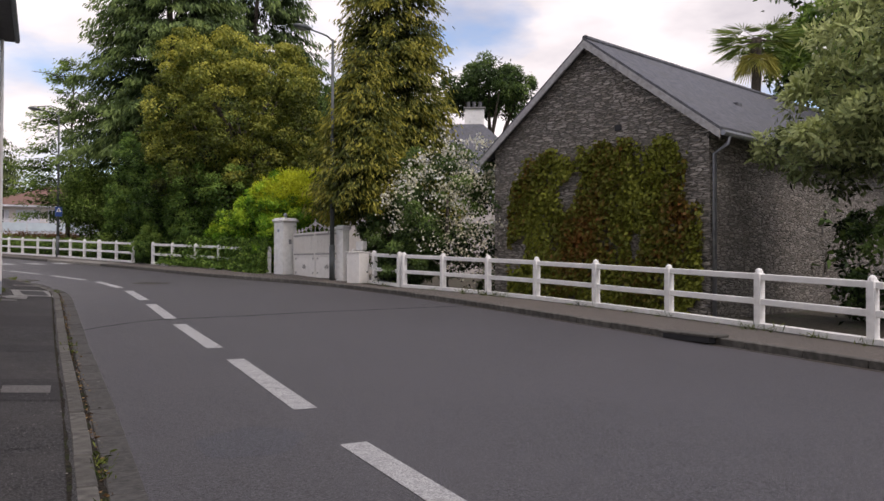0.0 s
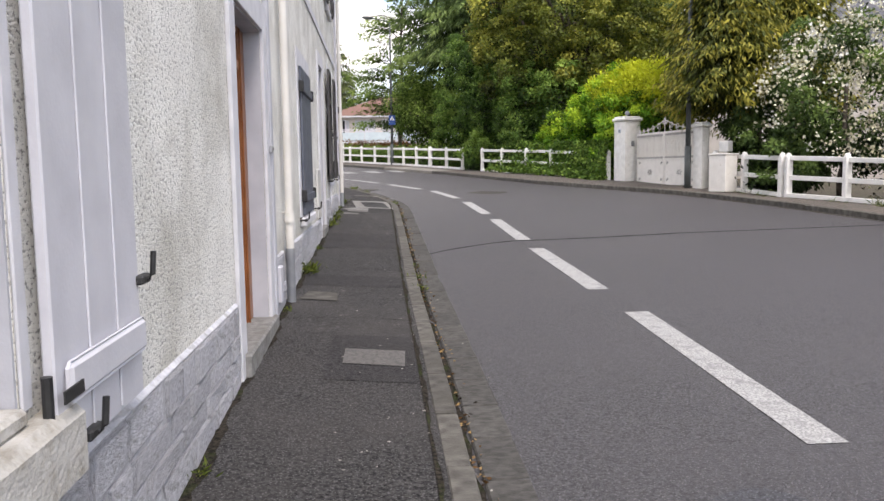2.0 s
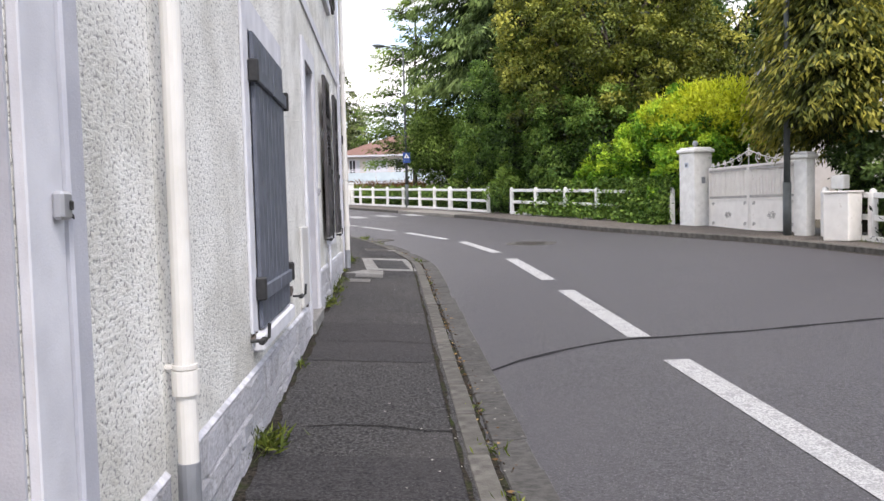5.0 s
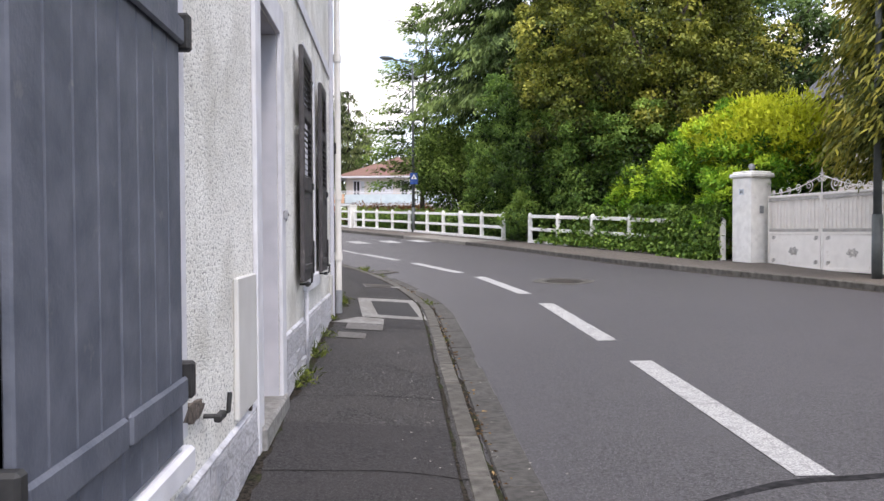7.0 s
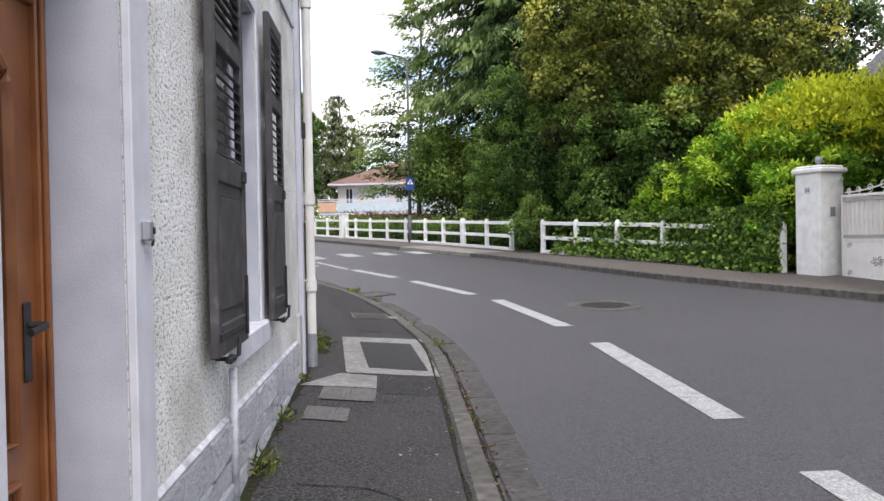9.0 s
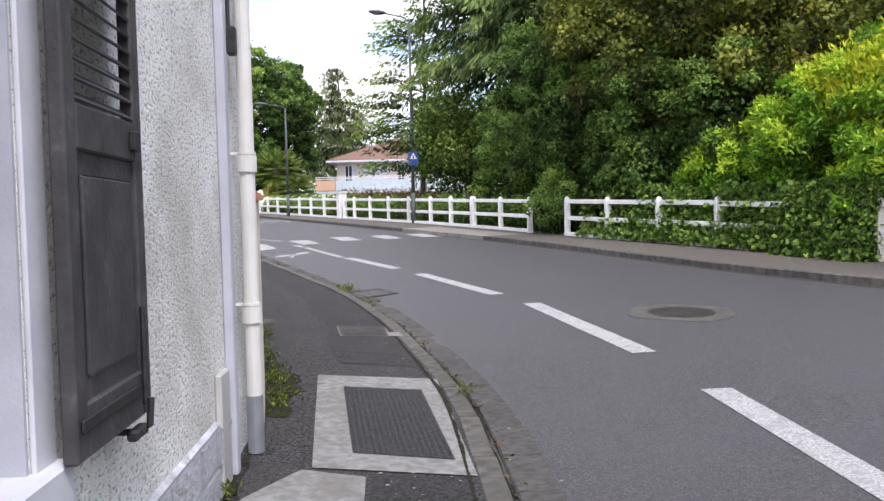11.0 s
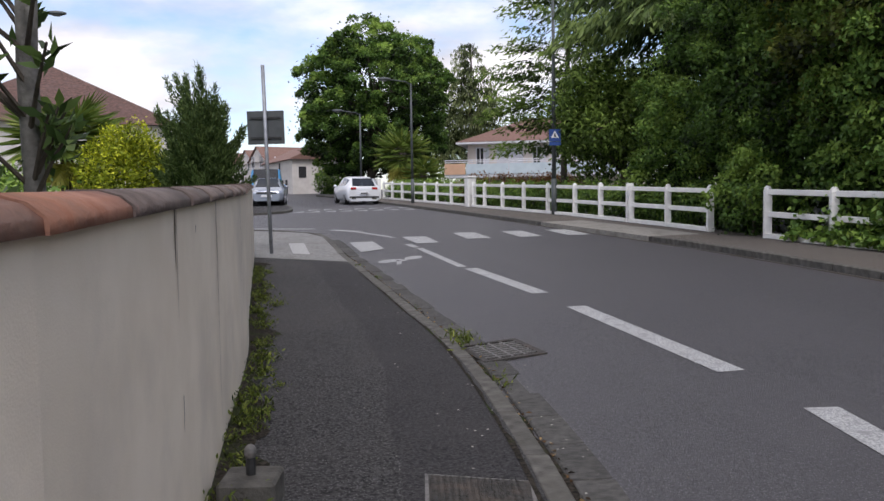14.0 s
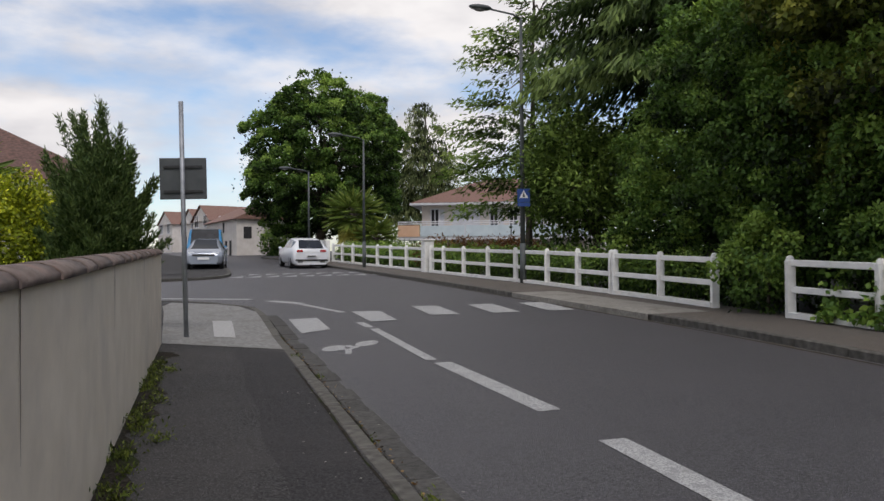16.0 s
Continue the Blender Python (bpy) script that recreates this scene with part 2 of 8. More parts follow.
M_GWALL = mat("cream_render", (0.76, 0.67, 0.55), (0.83, 0.74, 0.62), scale=3, rough=0.9, bump=0.12, bscale=160, stain=(0.56, 0.5, 0.43), sscale=0.9, slo=0.48, shi=0.85)
M_TERRA = mat("orange_terracotta", (0.34, 0.13, 0.07), (0.46, 0.21, 0.13), scale=9, rough=0.85, bump=0.4, bscale=50, stain=(0.2, 0.13, 0.1), sscale=1.6, slo=0.45, shi=0.7, rand=0.12)
M_TERRA_OLD = mat("lichened_terracotta", (0.12, 0.092, 0.08), (0.2, 0.155, 0.135), scale=7, rough=0.9, bump=0.5, bscale=45, stain=(0.27, 0.155, 0.12), sscale=2.2, slo=0.55, shi=0.75, rand=0.16)
M_SLATE = mat("slate", (0.06, 0.062, 0.072), (0.115, 0.117, 0.13), scale=7, rough=0.7, bump=0.3, bscale=40, stain=(0.08, 0.08, 0.075), sscale=1.4)
M_SCHIST = rubble("schist_rubble", (0.2, 0.18, 0.155), (0.33, 0.3, 0.26), (0.11, 0.1, 0.085))
M_PIPE = mat("cream_pipe_plastic", (0.62, 0.6, 0.56), (0.7, 0.68, 0.64), scale=3, rough=0.5, stain=(0.5, 0.45, 0.38), sscale=2, slo=0.55, shi=0.85)
M_ZINC = mat("zinc_grey", (0.24, 0.25, 0.27), (0.34, 0.35, 0.37), scale=6, rough=0.55, metal=0.5)
M_WOOD = mat("varnished_oak", (0.18, 0.06, 0.018), (0.27, 0.1, 0.033), scale=5, rough=0.38, bump=0.06, bscale=30)
M_BLUE = mat("slate_blue_paint", (0.075, 0.085, 0.11), (0.115, 0.125, 0.155), scale=8, rough=0.6, bump=0.15, bscale=50, stain=(0.2, 0.2, 0.2), sscale=7, slo=0.62, shi=0.75)
M_BROWN = mat("dark_brown_paint", (0.036, 0.033, 0.035), (0.066, 0.06, 0.062), scale=9, rough=0.62, bump=0.2, bscale=40, stain=(0.16, 0.15, 0.14), sscale=9, slo=0.62, shi=0.78)
M_BLACK = mat("black_iron", (0.012, 0.012, 0.013), (0.03, 0.03, 0.03), scale=20, rough=0.55)
# M_DARK: near-black that stands in for shade in rooms and openings.
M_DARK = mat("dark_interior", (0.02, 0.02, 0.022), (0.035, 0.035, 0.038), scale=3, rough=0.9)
M_LACE = mat("net_curtain", (0.42, 0.44, 0.44), (0.6, 0.62, 0.61), scale=22, rough=0.9, lo=0.42, hi=0.58)
M_GLASS = glassmat("window_glass")
M_FROST = mat("patterned_glass", (0.07, 0.085, 0.09), (0.21, 0.235, 0.245), scale=30, rough=0.16, bump=0.35, bscale=30)
M_BARK = mat("bark", (0.05, 0.04, 0.03), (0.11, 0.09, 0.07), scale=12, rough=0.95, bump=0.8, bscale=25)
M_LAMP = mat("green_grey_paint", (0.06, 0.07, 0.07), (0.09, 0.1, 0.1), scale=5, rough=0.5)
M_TILE = mat("red_roof_tile", (0.16, 0.085, 0.065), (0.24, 0.14, 0.11), scale=14, rough=0.85, bump=0.3, bscale=20, stain=(0.2, 0.12, 0.09), sscale=1.5)
M_WALL_FAR = mat("far_house_render", (0.6, 0.56, 0.52), (0.68, 0.64, 0.6), scale=2, rough=0.9, stain=(0.55, 0.5, 0.45), sscale=0.7)

# ---- helpers of the place ----
A0, SLOPE = -0.16, 0.0375


def gz(y, up=0.0):
    """Road level at y; the street climbs evenly to y = 110."""
    return A0 + SLOPE * min(max(y, -60.0), 110.0) + up


def mesh_ob(name, bm, material, smooth=False):
    me = bpy.data.meshes.new(name)
    bmesh.ops.recalc_face_normals(bm, faces=bm.faces)
    bm.to_mesh(me)
    bm.free()
    if smooth:
        for p in me.polygons:
            p.use_smooth = len(p.vertices) < 5
    me.materials.append(material)
    return new(name, me)


def part(name, bm, material, parent, label="", smooth=False):
    ob = mesh_ob(name, bm, material, smooth)
    ob.parent = parent
    return tagged(ob, label)


def thing(name, label, category, m=None, group="", kind=""):
    ob = new(name)
    ob.empty_display_size = 0.2
    if m is not None:
        ob.matrix_basis = m
    return tagged(ob, label, category, group, kind)


def box(bm, x0, x1, y0, y1, z0, z1, bevel=0.0, m=None):
    r = bmesh.ops.create_cube(bm, size=1)
    vs = r["verts"]
    bmesh.ops.transform(bm, matrix=Matrix.Translation(((x0 + x1) / 2, (y0 + y1) / 2, (z0 + z1) / 2)) @ Matrix.Diagonal((x1 - x0, y1 - y0, z1 - z0, 1)), verts=vs)
    if bevel:
        es = list({e for v in vs for e in v.link_edges})
        r = bmesh.ops.bevel(bm, geom=es, offset=bevel, segments=1, affect="EDGES", profile=0.5)
        vs = list({v for f in r["faces"] for v in f.verts} | {v for v in vs if v.is_valid})
    if m is not None:
        bmesh.ops.transform(bm, matrix=m, verts=vs)
    return vs


def bbox(*a, bevel=0.0, m=None):
    bm = bmesh.new()
    box(bm, *a, bevel=bevel, m=m)
    return bm


def tube(bm, pts, r, seg=10, r2=None):
    """A round bar along points."""
    pts = [Vector(p) for p in pts]
    rings = []
    for i, p in enumerate(pts):
        d = (pts[min(i + 1, len(pts) - 1)] - pts[max(i - 1, 0)]).normalized()
        s = d.cross(Vector((0, 0, 1)) if abs(d.z) < 0.9 else Vector((1, 0, 0))).normalized()
        u = s.cross(d)
        rr = r if r2 is None else r + (r2 - r) * i / (len(pts) - 1)
        rings.append([bm.verts.new(p + (s * math.cos(k) + u * math.sin(k)) * rr) for k in (2 * math.pi * j / seg for j in range(seg))])
    for a, b in zip(rings, rings[1:]):
        for j in range(seg):
            bm.faces.new((a[j], a[(j + 1) % seg], b[(j + 1) % seg], b[j]))
    bm.faces.new(rings[0])
    bm.faces.new(rings[-1][::-1])
    return bm


def tubes(*paths, r=0.02, seg=8):
    bm = bmesh.new()
    for p in paths:
        tube(bm, p, r, seg)
    return bm


def lerp_line(line, y):
    """x of a line of (x, y) points at y."""
    for (x0, y0), (x1, y1) in zip(line, line[1:]):
        if y0 <= y <= y1:
            return x0 + (x1 - x0) * (y - y0) / (y1 - y0)
    return line[0][0] if y < line[0][1] else line[-1][0]


def smooth_line(line, step=0.5):
    """Resample a line with a Catmull-Rom curve."""
    p = [Vector((*q, 0)) for q in line]
    out = []
    for i in range(len(p) - 1):
        a, b, c, d = p[max(i - 1, 0)], p[i], p[i + 1], p[min(i + 2, len(p) - 1)]
        n = max(1, int((c - b).length / step))
        for k in range(n):
            t = k / n
            v = 0.5 * ((2 * b) + (c - a) * t + (2 * a - 5 * b + 4 * c - d) * t * t + (3 * b - a - 3 * c + d) * t ** 3)
            out.append((v.x, v.y))
    return out + [line[-1]]


def offset_line(line, d):
    """The line moved d metres to its right (for a line that runs ahead)."""
    out = []
    for i, (x, y) in enumerate(line):
        a, b = line[max(i - 1, 0)], line[min(i + 1, len(line) - 1)]
        t = Vector((b[0] - a[0], b[1] - a[1])).normalized()
        out.append((x + t.y * d, y - t.x * d))
    return out


def kerb_x(y):
    """x of the kerb face on the house side."""
    return lerp_line(KERB_RUN, y)


def ground(x, y, up):
    """Level at (x, y): the house-side pavement falls to a low kerb, and the road to its gutter."""
    if y < 41.5:
        f, d = min((41.5 - y) / 3.0, 1.0), kerb_x(y) - x
        if up >= 0.09 and d > -0.02:
            return gz(y, up + f * (0.05 * min(d, 2.6) - 0.13))
        if up < 0.05 and d > -1.5:
            return gz(y, up - f * 0.085 * (1 - min(max(-d / 1.5, 0.0), 1.0)))
    return gz(y, up)


def ribbon(bm, la, lb, up, down=None):
    """A sheet between two lines of equal length, at a height over the road; with down it has sides."""
    va = [bm.verts.new((x, y, ground(x, y, up))) for x, y in la]
    vb = [bm.verts.new((x, y, ground(x, y, up))) for x, y in lb]
    for i in range(len(va) - 1):
        bm.faces.new((va[i], vb[i], vb[i + 1], va[i + 1]))
    if down is not None:
        for top, line in ((va, la), (vb, lb)):
            low = [bm.verts.new((x, y, gz(y, down - 0.13))) for x, y in line]
            for i in range(len(top) - 1):
                bm.faces.new((top[i], top[i + 1], low[i + 1], low[i]))


def flat(bm, pts, up):
    bm.faces.new([bm.verts.new((x, y, ground(x, y, up))) for x, y in pts])


rng = np.random.default_rng(7)


def leaf_mesh(name, pos, tip, length, width, tone, material, fold=0.25, face=None):
    """Many four-cornered leaves: at pos, pointing along tip."""
    n = len(pos)
    tip = tip / np.maximum(np.linalg.norm(tip, axis=1, keepdims=True), 1e-6)
    side = np.cross(tip, rng.normal(size=(n, 3)) if face is None else face + rng.normal(size=(n, 3)) * 0.45)
    side /= np.maximum(np.linalg.norm(side, axis=1, keepdims=True), 1e-6)
    up = np.cross(side, tip)
    length, width = np.broadcast_to(length, n)[:, None], np.broadcast_to(width, n)[:, None]
    v = np.empty((n, 4, 3))
    v[:, 0] = pos
    v[:, 1] = pos + tip * length * 0.45 + side * width * 0.5 + up * width * fold
    v[:, 2] = pos + tip * length
    v[:, 3] = pos + tip * length * 0.45 - side * width * 0.5 + up * width * fold
    me = bpy.data.meshes.new(name)
    me.vertices.add(4 * n)
    me.vertices.foreach_set("co", v.ravel())
    me.loops.add(4 * n)
    me.loops.foreach_set("vertex_index", np.arange(4 * n, dtype=np.int32))
    me.polygons.add(n)
    me.polygons.foreach_set("loop_start", np.arange(0, 4 * n, 4, dtype=np.int32))
    me.update(calc_edges=True)
    at = me.attributes.new("tone", "FLOAT", "POINT")
    at.data.foreach_set("value", np.repeat(np.clip(tone, 0, 1), 4).astype(np.float32))
    me.materials.append(material)
    return new(name, me)


def unit(n):
    v = rng.normal(size=(n, 3))
    return v / np.linalg.norm(v, axis=1, keepdims=True)


def crown_points(blobs, clumps, per, spread, lump=0.25, depth=0.3):
    """Clumps over the outside of a set of ellipsoids (cx, cy, cz, rx, ry, rz), then leaves in each clump."""
    b = np.array(blobs, float)
    area = (b[:, 3] * b[:, 4] + b[:, 4] * b[:, 5] + b[:, 3] * b[:, 5])
    which = rng.choice(len(b), size=clumps, p=area / area.sum())
    u = unit(clumps)
    rad = 1 - depth * rng.random(clumps) ** 1.6 + lump * rng.normal(size=clumps) * 0.4
    c = b[which, :3] + u * b[which, 3:] * rad[:, None]
    keep = np.ones(clumps, bool)
    for i in range(len(b)):
        q = (c - b[i, :3]) / b[i, 3:]
        keep &= ~(((q ** 2).sum(1) < 0.42) & (which != i))
    c, u = c[keep], u[keep]
    # Clumps that face up get a paler tone: top light put into the colour.
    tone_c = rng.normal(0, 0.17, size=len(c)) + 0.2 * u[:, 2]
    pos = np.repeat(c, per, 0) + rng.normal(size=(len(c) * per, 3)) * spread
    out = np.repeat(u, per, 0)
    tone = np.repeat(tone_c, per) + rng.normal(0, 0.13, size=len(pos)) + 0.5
    return pos, out, tone


def broadleaf(parent, name, blobs, material, clumps=2500, per=14, spread=0.22, length=0.16, width=0.09, droop=0.25, label="", lump=0.25, depth=0.3, tuft=0.0, bias=0.0):
    """A leafy crown. With tuft the leaves sit on rounded tufts of that radius with dark gaps between."""
    if tuft:
        n_t = clumps * per // 150
        c, u, t0 = crown_points(blobs, n_t, 1, 0.05, lump, depth)
        k = 150
        rad = tuft * (0.6 + 0.7 * rng.random(len(c)))
        d = unit(len(c) * k) + np.repeat(u, k, 0) * 0.55 + np.array([0, 0, 0.35])
        d /= np.linalg.norm(d, axis=1, keepdims=True)
        r = np.repeat(rad, k) * (0.45 + 0.6 * rng.random(len(d)) ** 0.5)
        pos = np.repeat(c, k, 0) + d * r[:, None] * np.array([1, 1, 0.75])
        out = d
        # Each tuft is painted lighter on its upper side, as if lit from above.
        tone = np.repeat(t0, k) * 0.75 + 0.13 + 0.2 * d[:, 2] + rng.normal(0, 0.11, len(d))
        # inner leaves that close the crown, their tone lowered to paint its shade
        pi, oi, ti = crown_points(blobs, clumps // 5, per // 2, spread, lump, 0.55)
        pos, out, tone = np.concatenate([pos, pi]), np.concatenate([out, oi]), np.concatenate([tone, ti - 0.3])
    else:
        pos, out, tone = crown_points(blobs, clumps, per, spread, lump, depth)
    n = len(pos)
    tip = out * 0.5 + rng.normal(size=(n, 3)) * 0.75 + np.array([0, 0, -droop])
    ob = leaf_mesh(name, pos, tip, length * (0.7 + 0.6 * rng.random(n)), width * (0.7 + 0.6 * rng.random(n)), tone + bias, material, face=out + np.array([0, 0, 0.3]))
    ob.parent = parent
    return tagged(ob, label, kind="stuff")


def stems(parent, spots, h=1.2, r=0.03):
    """A few woody stems under a shrub, each a part."""
    for x, y in spots:
        part("stem", tubes([(x, y, gz(y, -0.05)), (x + 0.05, y + 0.04, gz(y, h * 0.5)), (x - 0.05, y + 0.1, gz(y, h))], r=r, seg=6), M_BARK, parent)


def trunk(parent, base, top, r0, r1, limbs=(), name="trunk"):
    bm = bmesh.new()
    b, t = Vector(base), Vector(top)
    pts = [b.lerp(t, k / 6) + Vector((rng.normal() * r0 * 0.4, rng.normal() * r0 * 0.4, 0)) * (0 < k < 6) for k in range(7)]
    tube(bm, pts, r0, 9, r1)
    for s, e, ra in limbs:
        s, e = b.lerp(t, s), Vector(e)
        mid = s.lerp(e, 0.5) + Vector((0, 0, 0.12 * (e - s).length))
        tube(bm, [s, mid, e], ra, 6, ra * 0.35)
    ob = part(name, bm, M_BARK, parent, smooth=True)
    return ob

# ---- ground, road, pavements ----
KERB_L = smooth_line([(0.27, -60), (0.27, -30), (0.27, 0), (0.26, 6), (0.24, 8.5), (0.2, 11), (0.17, 13), (0.14, 16), (0.12, 18.5), (0.1, 20.5), (0.08, 22), (0.03, 23.7), (-0.12, 24.9), (-0.3, 26), (-0.47, 26.97), (-0.7, 28),
                      (-1.03, 29.3), (-1.43, 30.6), (-1.92, 31.9), (-2.5, 33.5), (-3.9, 37.3), (-5.65, 41.9), (-6.4, 43.0), (-8.0, 44.1), (-11, 44.8), (-16, 45.3), (-40, 46.5)], 0.4)
KERB_RUN = [p for p in KERB_L if p[1] < 42]
KERB_R = smooth_line([(10.4, -30), (10.3, -6), (10.0, 2), (9.7, 8), (9.35, 12), (9.05, 17), (8.6, 21), (7.75, 25), (6.2, 28.5), (5.0, 31.2), (3.35, 36.4), (2.05, 40.1), (0.0, 45.2), (-2.4, 51),
                      (-4.8, 56.6), (-8.1, 64), (-11.3, 71), (-15, 79), (-22, 92), (-32, 108), (-60, 150)], 0.5)
FENCE = [(11.5, -8), (11.36, 4), (11.38, 10.5), (11.29, 12.75), (11.13, 15.0), (10.9, 17.2), (10.5, 19.0), (10.0, 20.7), (9.4, 22.2), (9.1, 24.0), (8.8, 26.0), (7.5, 30.8), (6.89, 32.71), (6.19, 34.62), (5.5, 36.4), (4.72, 38.1), (4.06, 39.88), (3.36, 41.75), (2.72, 43.6), (2.03, 45.4), (1.35, 47.2), (0.7, 49.0), (-3.36, 57.8), (-9.9, 71.5), (-14, 80)]
ISLAND = smooth_line([(-40, 52), (-16, 53.2), (-13.0, 53.9), (-11.4, 55.2), (-11.3, 57.5), (-13.2, 63), (-17, 72), (-24, 86), (-34, 104), (-62, 146)], 0.6)

bm = bmesh.new()
xs = [-900, -200, -60, 60, 200, 900]
ys = [-900, -60, 110, 300, 1500]
grid = [[bm.verts.new((x, y, gz(y, -0.2))) for x in xs] for y in ys]
for i in range(len(ys) - 1):
    for j in range(len(xs) - 1):
        bm.faces.new((grid[i][j], grid[i][j + 1], grid[i + 1][j + 1], grid[i + 1][j]))
tagged(mesh_ob("ground", bm, M_SOIL), "bare earth and rough grass of gardens and verges", "ground", kind="structure")

bm = bmesh.new()
run = [(kerb_x(y), y) for y in [p[1] for p in KERB_L if p[1] < 41.4] + [41.5]]
ribbon(bm, [(x - 0.15, y) for x, y in run], run, 0.0)
ribbon(bm, run, [(x + 1.5, y) for x, y in run], 0.0)
ribbon(bm, [(x + 1.5, y) for x, y in run], [(11, y) for x, y in run], 0.0)
flat(bm, [(-60, 41.5), (11, 41.5), (11, 110), (-60, 110)], 0.0)
flat(bm, [(-70, 110), (-10, 110), (-40, 170), (-100, 170)], 0.0)
tagged(mesh_ob("road", bm, M_ROAD), "grey worn asphalt road that curves uphill", "road", kind="structure")

# the pavement on the house side, with darker patched strips
bm = bmesh.new()
kl = [p for p in KERB_L if p[1] <= 41.9] + [(-6.0, 42.5), (-6.4, 43.0), (-8.0, 44.05)]
ribbon(bm, [(x - 2.6, y) for x, y in kl], [(x - 0.13, y) for x, y in kl], 0.1, -0.02)
ribbon(bm, [(-9.5, y) for x, y in kl if y > 22], [(x - 2.6, y) for x, y in kl if y > 22], 0.1)
pavement = tagged(mesh_ob("pavement", bm, M_PAVE), "dark patched asphalt pavement beside the houses", "pavement", kind="structure")
bm = bmesh.new()
k2 = offset_line([p for p in KERB_L if 24.6 <= p[1] <= 36.9], -0.15)
ribbon(bm, [(x - 0.72 - 0.03 * math.sin(3 * y), y + 0.1) for x, y in k2], k2, 0.104)
part("asphalt_patch", bm, M_PATCH, pavement, "smoother newer asphalt strip")
for y0, y1, x0, x1 in ((15.35, 17.15, -1.24, -0.02), (12.3, 12.9, -1.15, 0.0), (21.55, 22.24, -0.61, -0.1), (8.8, 10.0, -0.62, 0.05)):
    bm = bmesh.new()
    flat(bm, [(x0, y0), (x1, y0 - 0.05), (x1, y1), (x0, y1 + 0.04)], 0.104)
    part("asphalt_patch", bm, M_PATCH, pavement)

# lawn behind the garden wall
bm = bmesh.new()
flat(bm, [(-1.75, 23.0), (-2.3, 25.6), (-3.3, 29.3), (-4.0, 31.3), (-6.0, 37.2), (-8.4, 43.4), (-14, 44.2), (-45, 45.5), (-45, 23.0)], 0.13)
tagged(mesh_ob("lawn", bm, mat("lawn_grass", (0.04, 0.07, 0.015), (0.09, 0.14, 0.03), scale=25, rough=0.9, bump=0.6, bscale=60, stain=(0.1, 0.1, 0.04), sscale=1)), "rough green lawn behind the garden wall", "lawn", kind="structure")

# the pavement by the fence
bm = bmesh.new()
kr = [p for p in KERB_R if p[1] < 82]
ribbon(bm, offset_line(kr, 0.15), [(max(x + 1.0, lerp_line(FENCE, y) + 0.45), y) for x, y in kr], 0.11, -0.02)
pavement_right = tagged(mesh_ob("pavement_by_fence", bm, M_PAVE_R), "narrow dark asphalt pavement along the white fence", "pavement", kind="structure")
# lowered concrete ramp at the crossing
bm = bmesh.new()
kk = [p for p in KERB_R if 40.2 <= p[1] <= 46.2]
ribbon(bm, offset_line(kk, -0.06), offset_line(kk, 1.25), 0.116, 0.0)
part("crossing_ramp", bm, M_CONC_MID, pavement_right, "grey concrete ramp at the crossing")
# the corner across the side street
bm = bmesh.new()
ribbon(bm, [(x - 9, y + (0 if y > 57 else 4)) for x, y in ISLAND], offset_line(ISLAND, -0.14), 0.1, -0.02)
pavement_corner = tagged(mesh_ob("pavement_corner", bm, M_PAVE), "asphalt pavement on the corner across the side street", "pavement", kind="structure")




def stones_along(line, parent, width, height, spacing, name, material, side=-1.0, up=0.0, drop=0.0):
    pts = [Vector((x, y, 0)) for x, y in line]
    cum = [0.0]
    for a, b in zip(pts, pts[1:]):
        cum.append(cum[-1] + (b - a).length)

    def at(s):
        for i in range(len(pts) - 1):
            if s <= cum[i + 1]:
                return pts[i].lerp(pts[i + 1], (s - cum[i]) / max(cum[i + 1] - cum[i], 1e-6))
        return pts[-1]
    me = None
    s = 0.0
    r = random.Random(3)
    while s < cum[-1] - spacing:
        a, b = at(s), at(s + spacing)
        s += spacing
        if me is None:
            bm2 = bbox(0, width, 0, 1, -0.2, height, bevel=0.012)
            me = bpy.data.meshes.new(name)
            bm2.to_mesh(me)
            bm2.free()
            me.materials.append(material)
        d = b - a
        a.z, b.z = (gz(q.y, up - drop * min(max((41.5 - q.y) / 3.0, 0.0), 1.0)) for q in (a, b))
        n = Vector((d.y, -d.x, 0)).normalized()
        o = a + n * (width * side if side < 0 else 0)
        f = (b - a)
        ob = new(name, me)
        ln = f.length - 0.012
        fx = f.normalized()
        zx = n.cross(fx)
        rot = Matrix((n, fx, zx)).transposed().to_4x4()
        ob.matrix_basis = Matrix.Translation(o + Vector((0, 0, r.uniform(-0.008, 0.006)))) @ rot @ Matrix.Rotation(r.uniform(-0.008, 0.008), 4, "Z") @ Matrix.Diagonal((1, ln, 1, 1))
        ob.parent = parent


def marking(bm, a, b, w, up=0.005):
    """A painted bar from a to b."""
    a, b = Vector(a), Vector(b)
    n = Vector((b.y - a.y, a.x - b.x)).normalized() * w / 2
    flat(bm, [(a - n)[:], (a + n)[:], (b + n)[:], (b - n)[:]], up)


# ---- painted marks ----
DASHES = [((2.36, -1.5), (2.34, 1.75)), ((2.33, 2.95), (2.18, 6.07)), ((2.18, 7.42), (2.16, 10.66)), ((2.1, 11.78), (2.03, 15.02)), ((2.01, 16.0), (1.98, 19.3)), ((1.95, 20.45), (1.84, 23.75)),
          ((1.72, 25.05), (1.23, 28.2)), ((0.9, 29.13), (-0.11, 32.1)), ((-0.5, 33.1), (-1.6, 35.8)), ((-1.75, 36.0), (-2.95, 39.4)), ((-3.05, 39.6), (-3.35, 40.4)), ((-4.0, 42.3), (-5.4, 44.4))]
